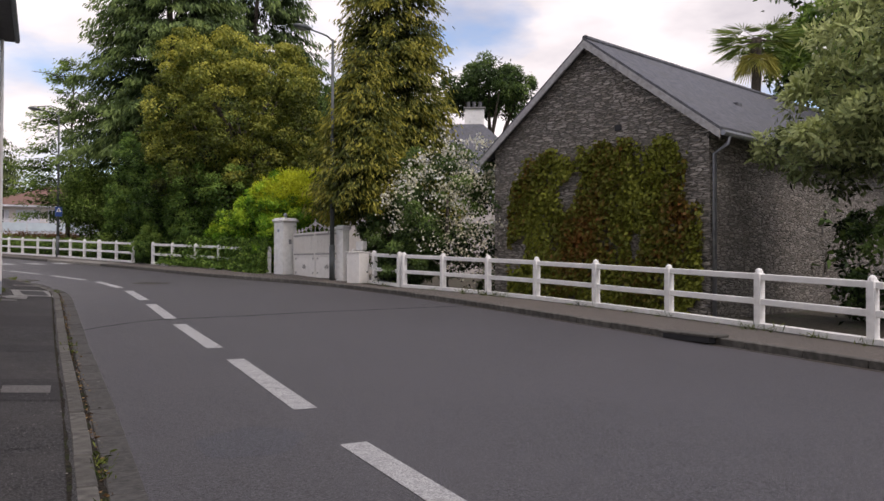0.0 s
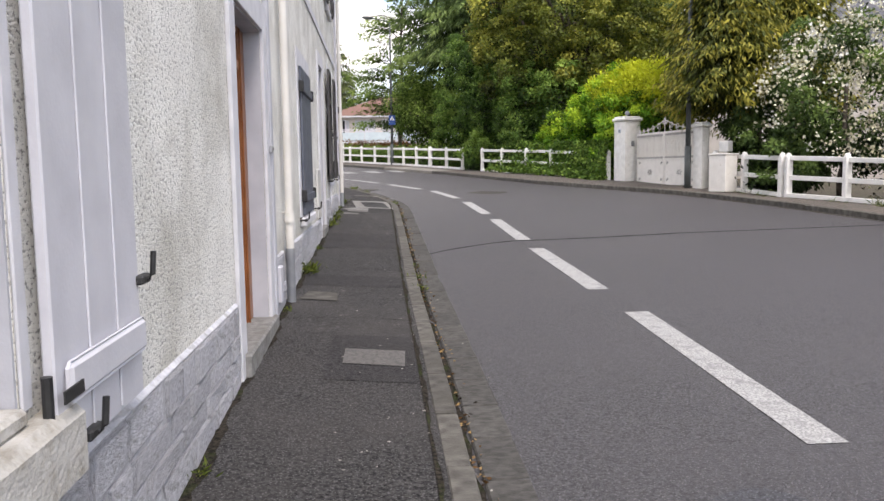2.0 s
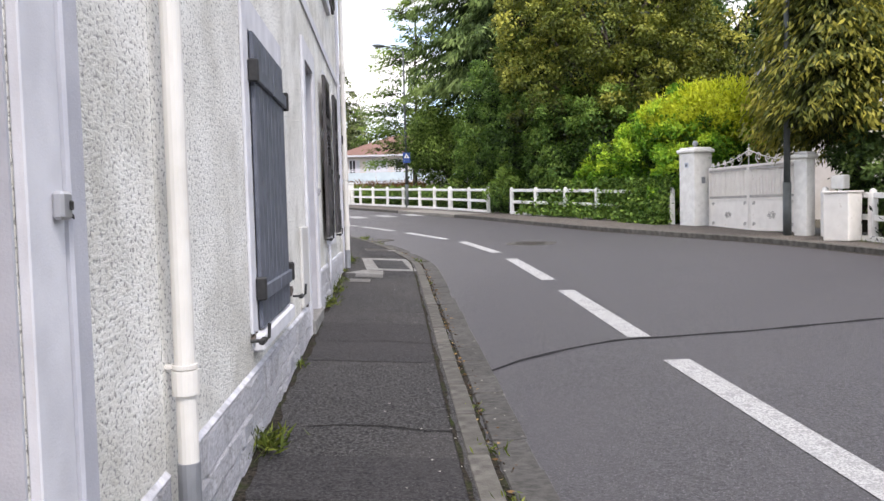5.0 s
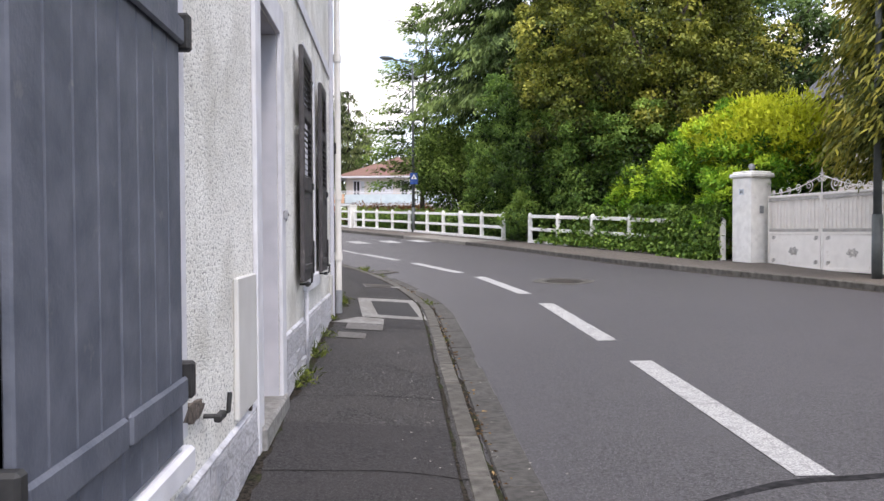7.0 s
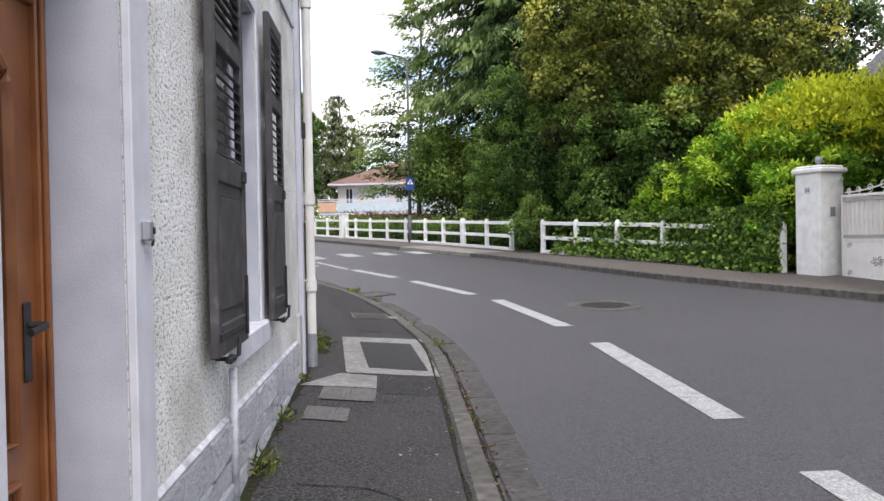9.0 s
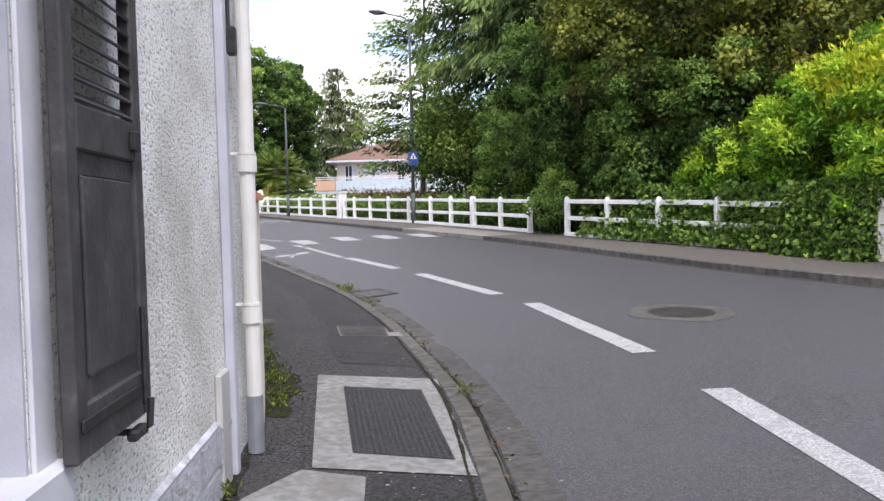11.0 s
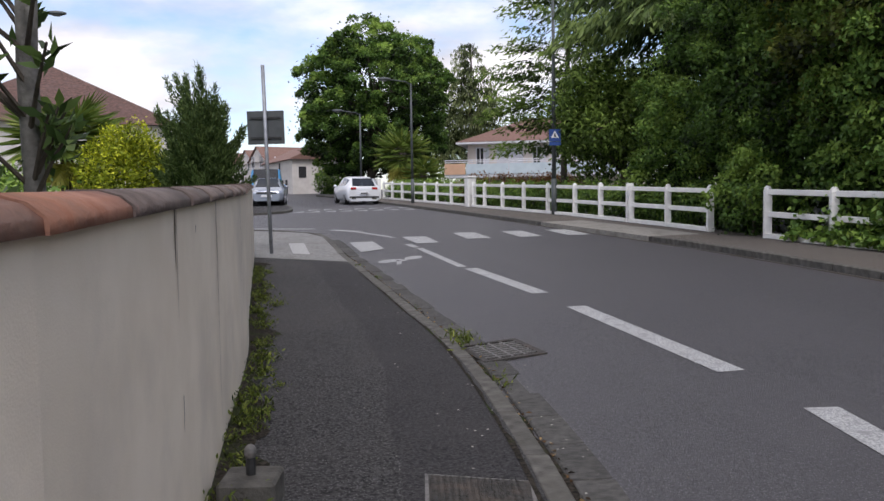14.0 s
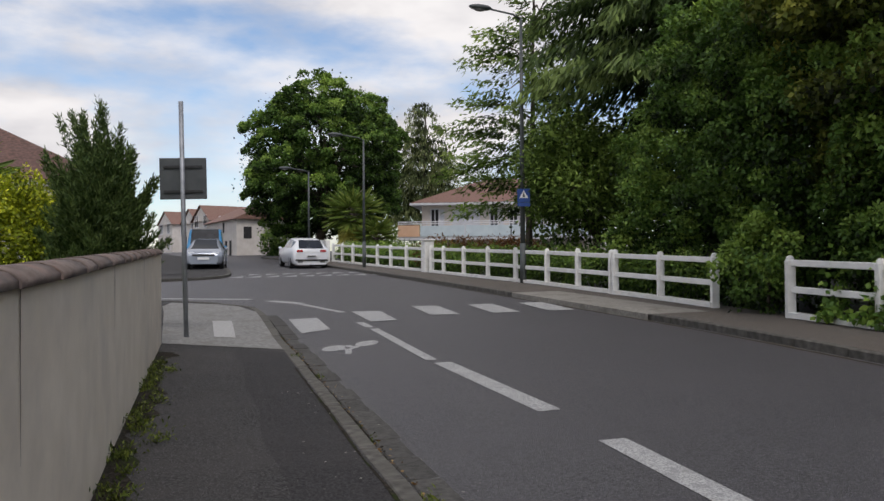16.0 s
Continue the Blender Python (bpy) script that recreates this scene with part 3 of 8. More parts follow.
for a, b in DASHES:
    bm = bmesh.new()
    marking(bm, (a[0] - 0.04, a[1]), (b[0] - 0.04, b[1]), 0.23 if b[1] < 36 else 0.15)
    tagged(mesh_ob("centre_line_dash", bm, M_PAINT), "worn white painted dash on the asphalt", "road marking", "centre line dashes", "structure")
for p in ([(-4.17, 39.12), (-3.75, 39.47), (-4.33, 41.16), (-4.85, 41.0)], [(-3.19, 40.45), (-2.74, 40.71), (-3.29, 42.52), (-3.88, 42.4)], [(-2.19, 41.65), (-1.6, 41.75), (-2.17, 43.69), (-2.74, 43.6)],
          [(-0.95, 42.0), (-0.4, 42.2), (-0.95, 44.1), (-1.5, 43.9)], [(0.2, 42.4), (0.75, 42.6), (0.2, 44.5), (-0.35, 44.3)]):
    bm = bmesh.new()
    flat(bm, p, 0.012)
    tagged(mesh_ob("crossing_stripe", bm, M_PAINT), "white painted stripe of a pedestrian crossing", "road marking", "crossing stripes", "structure")
bm = bmesh.new()
marking(bm, (-12.5, 46.6), (-7.0, 45.8), 0.3)
marking(bm, (-6.4, 45.3), (-5.4, 44.5), 0.3)
tagged(mesh_ob("give_way_line", bm, M_PAINT), "white painted line across the side street", "road marking", kind="structure")
# speed hump teeth
for k in range(9):
    x = -11.0 + 0.66 * k
    for s in (0, 1):
        y = 56.2 + 0.22 * k + (3.0 if s else 0)
        bm = bmesh.new()
        flat(bm, [(x, y), (x + 0.56, y + 0.12), (x + 0.24, y + (1.35 if not s else -1.1))], 0.008)
        tagged(mesh_ob("hump_tooth", bm, M_PAINT), "white painted triangle on the speed hump", "road marking", "speed hump triangles", "structure")
# bicycle symbol
bm = bmesh.new()


def ring(bm, cx, cy, r, w, up, n=20):
    for k in range(n):
        a, b = 2 * math.pi * k / n, 2 * math.pi * (k + 1) / n
        flat(bm, [(cx + (r - w) * math.cos(a), cy + 1.5 * (r - w) * math.sin(a)), (cx + r * math.cos(a), cy + 1.5 * r * math.sin(a)), (cx + r * math.cos(b), cy + 1.5 * r * math.sin(b)), (cx + (r - w) * math.cos(b), cy + 1.5 * (r - w) * math.sin(b))], up)


ring(bm, -3.3, 37.4, 0.17, 0.16, 0.005)
ring(bm, -2.86, 37.7, 0.17, 0.16, 0.005)
for a, b in (((-3.3, 37.4), (-3.05, 37.2)), ((-3.05, 37.2), (-2.86, 37.7)), ((-3.05, 37.2), (-2.98, 36.8)), ((-3.15, 37.6), (-2.95, 37.3))):
    marking(bm, a, b, 0.09)
tagged(mesh_ob("bicycle_symbol", bm, M_PAINT), "white painted bicycle symbol on the asphalt", "road marking", kind="structure")
# dark tar seam and oil stain
M_TAR = mat("tar_seam", (0.012, 0.012, 0.013), (0.035, 0.034, 0.036), scale=20, rough=0.9, spec=0.1)
M_OIL = asphalt("oil_stain", (0.011, 0.0115, 0.015), (0.074, 0.074, 0.088), (0.2, 0.205, 0.22), (0.047, 0.048, 0.058), rough=0.58, spec=0.75)
bm = bmesh.new()
seam = smooth_line([(0.36, 15.09), (0.71, 15.42), (1.0, 15.58), (1.69, 15.88), (3.1, 16.12), (4.72, 16.52), (6.0, 16.71), (9.2, 17.2)], 0.25)
ribbon(bm, [(x, y - 0.04 - 0.015 * math.sin(9 * x)) for x, y in seam], [(x, y + 0.035 + 0.015 * math.sin(7 * x + 1)) for x, y in seam], 0.003)
tagged(mesh_ob("tar_seam", bm, M_TAR), "dark tar seam across the road", "road repair", kind="structure")
bm = bmesh.new()
for cx, cy, rx, ry in ((1.42, 6.5, 0.42, 0.45),):
    flat(bm, [(cx + rx * (1 + 0.07 * math.sin(5 * a + cx)) * math.cos(a), cy + ry * (1 + 0.07 * math.sin(5 * a + cx)) * math.sin(a)) for a in (k * 2 * math.pi / 40 for k in range(40))], 0.002)
tagged(mesh_ob("oil_stain", bm, M_OIL), "bluish dark oil stain on the asphalt", "stain", kind="structure")

# ---- terraced houses ----
HOUSE = pose(-1.02, 0, 0, 0, 0, 0.831)


def wy(y, up=0.0):
    """Pavement level at the foot of the house walls."""
    return gz(y, 0.035 + up)


def wall_cells(y0, y1, z0, z1, thick, openings):
    """A wall from x = -thick to 0 with openings (y0, y1, z0, z1) right through it."""
    ys = sorted({y0, y1, *(v for o in openings for v in o[:2])})
    zs = sorted({z0, z1, *(v for o in openings for v in o[2:])})
    solid = {}
    for i in range(len(ys) - 1):
        for j in range(len(zs) - 1):
            cy, cz = (ys[i] + ys[i + 1]) / 2, (zs[j] + zs[j + 1]) / 2
            solid[i, j] = not any(a < cy < b and c < cz < d for a, b, c, d in openings)
    bm = bmesh.new()
    verts = {}

    def v(x, i, j):
        if (x, i, j) not in verts:
            verts[x, i, j] = bm.verts.new((-thick if x else 0.0, ys[i], zs[j]))
        return verts[x, i, j]
    for (i, j), s in solid.items():
        if not s:
            continue
        bm.faces.new((v(0, i, j), v(0, i + 1, j), v(0, i + 1, j + 1), v(0, i, j + 1)))
        bm.faces.new((v(1, i, j), v(1, i, j + 1), v(1, i + 1, j + 1), v(1, i + 1, j)))
        if not solid.get((i - 1, j)):
            bm.faces.new((v(0, i, j), v(0, i, j + 1), v(1, i, j + 1), v(1, i, j)))
        if not solid.get((i + 1, j)):
            bm.faces.new((v(0, i + 1, j), v(1, i + 1, j), v(1, i + 1, j + 1), v(0, i + 1, j + 1)))
        if not solid.get((i, j - 1)):
            bm.faces.new((v(0, i, j), v(1, i, j), v(1, i + 1, j), v(0, i + 1, j)))
        if not solid.get((i, j + 1)):
            bm.faces.new((v(0, i, j + 1), v(0, i + 1, j + 1), v(1, i + 1, j + 1), v(1, i, j + 1)))
    return bm


def surround(house, y0, y1, z0, z1, w=0.17, proud=0.02, bottom=False, top=0.2, foot=None):
    """Smooth white band round an opening."""
    foot = z0 if foot is None else foot
    bars = [(y0 - w, y0, foot, z1 + top), (y1, y1 + w, foot, z1 + top), (y0 + 0.002, y1 - 0.002, z1, z1 + top)]
    if bottom:
        bars.append((y0 + 0.002, y1 - 0.002, z0 - w * 0.6, z0))
    for b in bars:
        part("surround", bbox(0.001, proud, *b, bevel=0.004), M_SMOOTH, house, "smooth white painted surround")


def reveal(house, y0, y1, z0, z1, depth):
    """Painted lining of an opening: sides and head."""
    for b in ((y0 + 0.001, y0 + 0.013, z0, z1 - 0.001), (y1 - 0.013, y1 - 0.001, z0, z1 - 0.001), (y0 + 0.013, y1 - 0.013, z1 - 0.013, z1 - 0.001)):
        part("reveal", bbox(-depth, -0.002, *b), M_REVEAL, house, "lavender white painted reveal")


def window(house, y0, y1, z0, z1, depth=0.2, curtain=True, frame=M_WHITE):
    w = new("window")
    w.parent = house
    bm = bmesh.new()
    x0, x1 = -depth - 0.06, -depth
    f = 0.045
    for a, b, c, d in ((y0, y0 + f, z0, z1), (y1 - f, y1, z0, z1), (y0 + f, y1 - f, z0, z0 + f), (y0 + f, y1 - f, z1 - f, z1)):
        box(bm, x0, x1, a, b, c, d, bevel=0.006)
    part("window_frame", bm, frame, w)
    ym = (y0 + y1) / 2
    for a, b in ((y0 + f + 0.003, ym - 0.012), (ym + 0.012, y1 - f - 0.003)):
        bm = bmesh.new()
        g = 0.05
        for c, d, e, h in ((a, a + g, z0 + f, z1 - f), (b - g, b, z0 + f, z1 - f), (a + g, b - g, z0 + f, z0 + f + g), (a + g, b - g, z1 - f - g, z1 - f)):
            box(bm, x0 + 0.01, x1 + 0.018, c, d, e, h, bevel=0.008)
        part("casement", bm, frame, w)
        pane = part("pane", bbox(x0 + 0.02, x0 + 0.026, a + g - 0.004, b - g + 0.004, z0 + f + g - 0.004, z1 - f - g + 0.004), M_GLASS, w)
        pane.visible_shadow = False
    if curtain:
        bm = bmesh.new()
        n = 60
        vs = [[bm.verts.new((x0 - 0.05 + 0.014 * math.sin(k * 1.9), y0 + f + (y1 - y0 - 2 * f) * k / n, z)) for k in range(n + 1)] for z in (z0 + f, z1 - f)]
        for k in range(n):
            bm.faces.new((vs[0][k], vs[0][k + 1], vs[1][k + 1], vs[1][k]))
        part("net_curtain", bm, M_LACE, w, "pale patterned net curtain")
    return w


def hook(x, y, z):
    """Cast-iron shutter stay."""
    bm = bmesh.new()
    tube(bm, [(x - 0.02, y, z), (x + 0.07, y, z), (x + 0.085, y + 0.01, z + 0.016), (x + 0.09, y + 0.016, z + 0.1)], 0.011, 6)
    box(bm, x + 0.035, x + 0.07, y - 0.06, y + 0.05, z - 0.017, z + 0.017, bevel=0.007)
    return bm


def plank_shutter(house, y0, y1, z0, z1, x, material, planks=4, ledges=(0.12, 0.86), label=""):
    s = new("shutter")
    s.parent = house
    tagged(s, label)
    w = (y1 - y0) / planks
    for k in range(planks):
        part("plank", bbox(x, x + 0.028, y0 + k * w + 0.002, y0 + (k + 1) * w - 0.002, z0, z1, bevel=0.006), material, s)
    for f in ledges:
        zz = z0 + (z1 - z0) * f
        part("ledge", bbox(x + 0.0285, x + 0.052, y0 + 0.01, y1 - 0.01, zz - 0.05, zz + 0.05, bevel=0.01), material, s)
    return s


def louvre_shutter(house, y0, y1, z0, z1, x, material, split=0.42, label=""):
    """Louvres above, a flat field below."""
    s = new("shutter")
    s.parent = house
    tagged(s, label)
    zs = z0 + (z1 - z0) * split
    bm = bmesh.new()
    st = 0.075
    for a, b, c, d in ((y0, y0 + st, z0, z1), (y1 - st, y1, z0, z1), (y0 + st, y1 - st, z0, z0 + 0.14), (y0 + st, y1 - st, z1 - 0.09, z1), (y0 + st, y1 - st, zs - 0.06, zs + 0.06), (y0 + st, y1 - st, zs + (z1 - zs) * 0.48, zs + (z1 - zs) * 0.48 + 0.1)):
        box(bm, x, x + 0.04, a, b, c, d, bevel=0.006)
    part("shutter_frame", bm, material, s)
    part("field_panel", bbox(x + 0.012, x + 0.026, y0 + st, y1 - st, z0 + 0.14, zs - 0.06), material, s)
    part("raised_field", bbox(x + 0.0265, x + 0.035, y0 + st + 0.035, y1 - st - 0.035, z0 + 0.2, zs - 0.12, bevel=0.007), material, s)
    for zz in (z0 + 0.09, z1 - 0.13):
        part("strap_hinge", bbox(x + 0.0405, x + 0.047, y0 + 0.02, y1 - 0.12, zz - 0.017, zz + 0.017, bevel=0.003), M_BLACK, s, "black iron strap")
    bm = tubes([(x + 0.052, y1 - 0.1, z0 + 0.04), (x + 0.052, y1 - 0.1, z0 + 0.34)], r=0.009, seg=6)
    part("bolt", bm, M_BLACK, s, "black iron bolt")
    part("latch", bbox(x + 0.0405, x + 0.06, y1 - 0.125, y1 - 0.075, zs - 0.03, zs + 0.03, bevel=0.004), M_BLACK, s, "black iron latch")
    z = zs + 0.08
    while z < z1 - 0.12:
        if not (zs + (z1 - zs) * 0.48 - 0.04 < z < zs + (z1 - zs) * 0.48 + 0.12):
            part("slat", bbox(-0.022, 0.022, y0 + st, y1 - st, -0.004, 0.004, m=Matrix.Translation((x + 0.02, 0, z)) @ Matrix.Rotation(radians(38), 4, "Y")), material, s)
        z += 0.05
    return s


def downpipe(house, y, z0, z1, r=0.05, x=0.085, grey=0.55, clamps=()):
    p = new("downpipe")
    p.parent = house
    part("pipe", tubes([(x, y, z0 + grey), (x, y, z1)], r=r, seg=16), M_PIPE, p, "cream plastic pipe")
    part("pipe_foot", tubes([(x, y, z0), (x, y, z0 + grey)], r=r + 0.004, seg=16), M_ZINC, p, "grey painted foot")
    for c in clamps:
        bm = tubes([(x, y, c - 0.045), (x, y, c + 0.045)], r=r + 0.012, seg=16)
        box(bm, 0, x, y - 0.012, y + 0.012, c + 0.05, c + 0.065)
        tube(bm, [(x, y, c + 0.05), (x, y, c + 0.065)], r + 0.008, 16)
        part("clamp", bm, M_PIPE, p)
    return p


ZTOP = 7.25
W1 = (4.42, 5.56, 0.97, 2.5)
D1 = (8.9, 10.22, 0.36, 2.72)
W2 = (13.28, 14.62, 1.03, 2.84)
D2 = (16.6, 17.47, 0.64, 3.28)
W3 = (19.2, 20.06, 1.42, 3.4)
U0, U1, U2 = (4.45, 5.5, 4.15, 5.9), (13.5, 14.5, 4.35, 6.1), (19.4, 20.3, 4.75, 6.45)
UM = (9.2, 10.2, 4.25, 6.0)

house_a = thing("terraced_house", "cream pebble-dashed terraced house with white window shutters", "house", HOUSE, "terraced houses")
house_b = thing("terraced_house", "off-white pebble-dashed corner house with dark shutters", "house", HOUSE, "terraced houses")
part("wall", wall_cells(-12, 11.3, -1.2, ZTOP - 0.35, 0.4, [W1, D1, U0, UM]), M_PEBBLE, house_a, "cream pebble-dash wall")
part("wall", wall_cells(11.304, 22.9, -0.4, ZTOP, 0.4, [W2, D2, W3, U1, U2]), M_PEBBLE, house_b, "off-white pebble-dash wall")
for h, y0, y1, zt in ((house_a, -12.0, 11.28, ZTOP - 0.35), (house_b, 11.32, 22.86, ZTOP)):
    # end walls, back wall, near-black backing in place of unlit rooms
    bm = bmesh.new()
    box(bm, -8.4, -0.4, y0, y0 + 0.3, -1, zt)
    box(bm, -8.4, -0.4, y1 - 0.3, y1, -1, zt)
    box(bm, -8.4, -8.1, y0 + 0.3, y1 - 0.3, -1, zt)
    part("side_wall", bm, M_PEBBLE, h)
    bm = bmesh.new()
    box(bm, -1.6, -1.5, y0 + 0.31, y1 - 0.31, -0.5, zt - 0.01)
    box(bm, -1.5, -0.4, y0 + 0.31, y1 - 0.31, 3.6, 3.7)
    part("dark_room_backing", bm, M_DARK, h)
    # roof
    bm = bmesh.new()
    x0, xr, x1 = 0.38, -4.2, -8.8
    for (xa, za), (xb, zb) in (((x0, zt - 0.12), (xr, zt + 2.9)), ((xr, zt + 2.9), (x1, zt - 0.12))):
        v = [bm.verts.new(p) for p in ((xa, y0 - 0.02, za), (xb, y0 - 0.02, zb), (xb, y1 + 0.12, zb), (xa, y1 + 0.12, za))]
        w = [bm.verts.new((p.co.x, p.co.y, p.co.z + 0.12)) for p in v]
        bm.faces.new(v)
        bm.faces.new(w[::-1])
        for k in range(4):
            bm.faces.new((v[k], v[(k + 1) % 4], w[(k + 1) % 4], w[k]))
    part("roof", bm, M_SLATE, h, "dark slate roof")
    for yy in (y0, y1 - 0.3):
        bm = bmesh.new()
        v = [bm.verts.new(p) for p in ((0, yy, zt), (-8.4, yy, zt), (-4.2, yy, zt + 2.85))]
        w = [bm.verts.new((p.co.x, p.co.y + 0.3, p.co.z)) for p in v]
        bm.faces.new(v)
        bm.faces.new(w[::-1])
        for k in range(3):
            bm.faces.new((v[k], v[(k + 1) % 3], w[(k + 1) % 3], w[k]))
        part("gable", bm, M_PEBBLE, h)
    part("eave_board", bbox(0.002, 0.36, y0, y1, zt - 0.17, zt - 0.13, bevel=0.005), M_BROWN, h, "dark boarded eave")
    part("gutter", tubes([(0.4, y0, zt - 0.1), (0.4, y1 + 0.1, zt - 0.1)], r=0.07, seg=10), M_ZINC, h, smooth=True)

# first house: window with white shutters folded back
reveal(house_a, *W1[:2], W1[2], W1[3], 0.15)
window(house_a, *W1, depth=0.15)
surround(house_a, *W1, w=0.06, proud=0.012, top=0.15)
bm = bbox(-0.2, 0.09, W1[0] - 0.22, W1[1] + 0.24, W1[2] - 0.26, W1[2] - 0.03, bevel=0.03)
box(bm, -0.2, 0.03, W1[0] + 0.01, W1[1] - 0.01, W1[2] - 0.03, W1[2] + 0.02, bevel=0.012)
part("window_sill", bm, mat("sill_stone", (0.4, 0.385, 0.35), (0.54, 0.525, 0.49), scale=6, rough=0.85, bump=0.4, stain=(0.25, 0.22, 0.17), sscale=5, slo=0.48, shi=0.66), house_a, "weathered cream sill")


def panel_shutter(house, y0, y1, z0, z1, x, material):
    s = new("shutter")
    s.parent = house
    tagged(s, "white painted wooden shutter folded back on the wall")
    part("leaf", bbox(x, x + 0.034, y0, y1, z0, z1, bevel=0.006), material, s)
    for zz in (z0 + 0.22, z1 - 0.22):
        bm = bmesh.new()
        box(bm, x + 0.0345, x + 0.06, y0 + 0.05, y1 - 0.01, zz - 0.06, zz + 0.06, bevel=0.018)
        part("ledge", bm, material, s)
    for k in (1, 2):
        yy = y0 + (y1 - y0) * k / 3
        part("bead", bbox(x + 0.0342, x + 0.042, yy - 0.008, yy + 0.008, z0 + 0.02, z1 - 0.02, bevel=0.003), material, s)
    for zz in (z0 + 0.2, z1 - 0.2):
        bm = tubes([(x + 0.02, y0 - 0.02, zz - 0.06), (x + 0.02, y0 - 0.02, zz + 0.06)], r=0.016, seg=8)
        box(bm, x + 0.0605, x + 0.066, y0 - 0.02, y0 + 0.12, zz - 0.018, zz + 0.018)
        part("hinge", bm, M_BLACK, s, "black iron hinge")
    return s


panel_shutter(house_a, 5.64, 6.42, 0.79, 2.52, 0.03, M_SHUTW)
panel_shutter(house_a, 3.56, 4.3, 0.86, 2.52, 0.03, M_SHUTW)
for y, z in ((5.87, 0.82), (4.15, 0.82), (6.45, 1.2), (4.9, 0.84)):
    part("shutter_stay", hook(0.02, y, z), M_BLACK, house_a, "black iron stay")


# doors
def front_door(house, y0, y1, z0, z1, depth, leaf, handle_left):
    """Varnished wood door with an arched patterned pane and a light above."""
    d = new("front_door")
    d.parent = house
    tagged(d, "brown varnished wooden door with an arched patterned pane")
    x = -depth
    zt = z0 + 2.02
    bm = bmesh.new()
    for a, b, c, e in ((y0, leaf[0], z0, z1), (leaf[1], y1, z0, z1), (leaf[0], leaf[1], zt, zt + 0.07), (leaf[0], leaf[1], z1 - 0.06, z1)):
        box(bm, x - 0.06, x + 0.01, a, b, c, e, bevel=0.006)
    box(bm, x + 0.0102, x + 0.025, leaf[1] + 0.01, leaf[1] + 0.035, z0, z1 - 0.02, bevel=0.004)
    part("door_frame", bm, M_WOOD, d)
    part("transom_pane", bbox(x - 0.03, x - 0.022, leaf[0], leaf[1], zt + 0.07, z1 - 0.06), M_FROST, d, "dark patterned pane over the door")
    a, b = leaf[0] + 0.004, leaf[1] - 0.004
    yc, hw_ = (a + b) / 2, (b - a) / 2 - 0.17
    zb, za = z0 + 0.72, zt - 0.3
    # leaf with a hole for the arched pane
    bm = bmesh.new()
    arch = [(yc - hw_, zb), (yc + hw_, zb)] + [(yc + hw_ * math.cos(k * math.pi / 12), za + 0.14 * math.sin(k * math.pi / 12)) for k in range(13)]
    es = []
    for loop in ([(a, z0), (b, z0), (b, zt), (a, zt)], arch):
        vs = [bm.verts.new((x - 0.012, p[0], p[1])) for p in loop]
        es += [bm.edges.new((vs[k], vs[(k + 1) % len(vs)])) for k in range(len(vs))]
    bmesh.ops.triangle_fill(bm, use_beauty=True, edges=es)
    r = bmesh.ops.extrude_face_region(bm, geom=bm.faces[:])
    bmesh.ops.translate(bm, verts=[v for v in r["geom"] if isinstance(v, bmesh.types.BMVert)], vec=(-0.04, 0, 0))
    leafob = part("leaf", bm, M_WOOD, d)
    bm = bmesh.new()
    loop = arch + [arch[0]]
    tube(bm, [(x - 0.008, p[0], p[1]) for p in loop], 0.022, 8)
    for zz0, zz1 in ((z0 + 0.12, zb - 0.12),):
        loop = [(yc - hw_, zz0), (yc + hw_, zz0), (yc + hw_, zz1), (yc - hw_, zz1), (yc - hw_, zz0)]
        tube(bm, [(x - 0.008, p[0], p[1]) for p in loop], 0.018, 8)
    box(bm, x - 0.0118, x + 0.004, yc - hw_ + 0.05, yc + hw_ - 0.05, z0 + 0.17, zb - 0.17, bevel=0.01)
    part("moulding", bm, M_WOOD, d)
    bm = bmesh.new()
    bm.faces.new([bm.verts.new((x - 0.03, p[0], p[1])) for p in arch])
    r = bmesh.ops.extrude_face_region(bm, geom=bm.faces[:])
    bmesh.ops.translate(bm, verts=[v for v in r["geom"] if isinstance(v, bmesh.types.BMVert)], vec=(-0.006, 0, 0))
    part("arched_pane", bm, M_FROST, d, "grey patterned glass pane")
    hy = a + 0.07 if handle_left else b - 0.07
    bm = bbox(x - 0.012, x - 0.002, hy - 0.022, hy + 0.022, z0 + 0.88, z0 + 1.12, bevel=0.004)
    s = 1 if handle_left else -1
    tube(bm, [(x, hy, z0 + 1.05), (x + 0.05, hy, z0 + 1.05), (x + 0.06, hy + 0.03 * s, z0 + 1.05), (x + 0.06, hy + 0.13 * s, z0 + 1.04)], 0.011, 8)
    part("door_handle", bm, M_BLACK, d, "dark bronze lever handle")


front_door(house_a, *D1[:2], D1[2], D1[3], 0.14, (8.98, 9.96), True)
reveal(house_a, *D1, 0.14)
surround(house_a, *D1, w=0.2, proud=0.03, top=0.22, foot=wy(8.8, -0.05))
part("doorstep", bbox(-0.2, 0.07, D1[0] - 0.1, D1[1] + 0.12, wy(9.6) - 0.2, D1[2] + 0.005, bevel=0.015), M_CONC, house_a, "pale worn doorstep")
front_door(house_b, *D2[:2], D2[2], D2[3], 0.24, (16.66, 17.41), False)
reveal(house_b, *D2, 0.24)
surround(house_b, *D2, w=0.19, proud=0.03, top=0.2, foot=wy(17, -0.05))
part("doorstep", bbox(-0.24, 0.06, D2[0] - 0.1, D2[1] + 0.1, wy(17) - 0.2, D2[2] + 0.005, bevel=0.015), M_CONC, house_b, "pale worn doorstep")

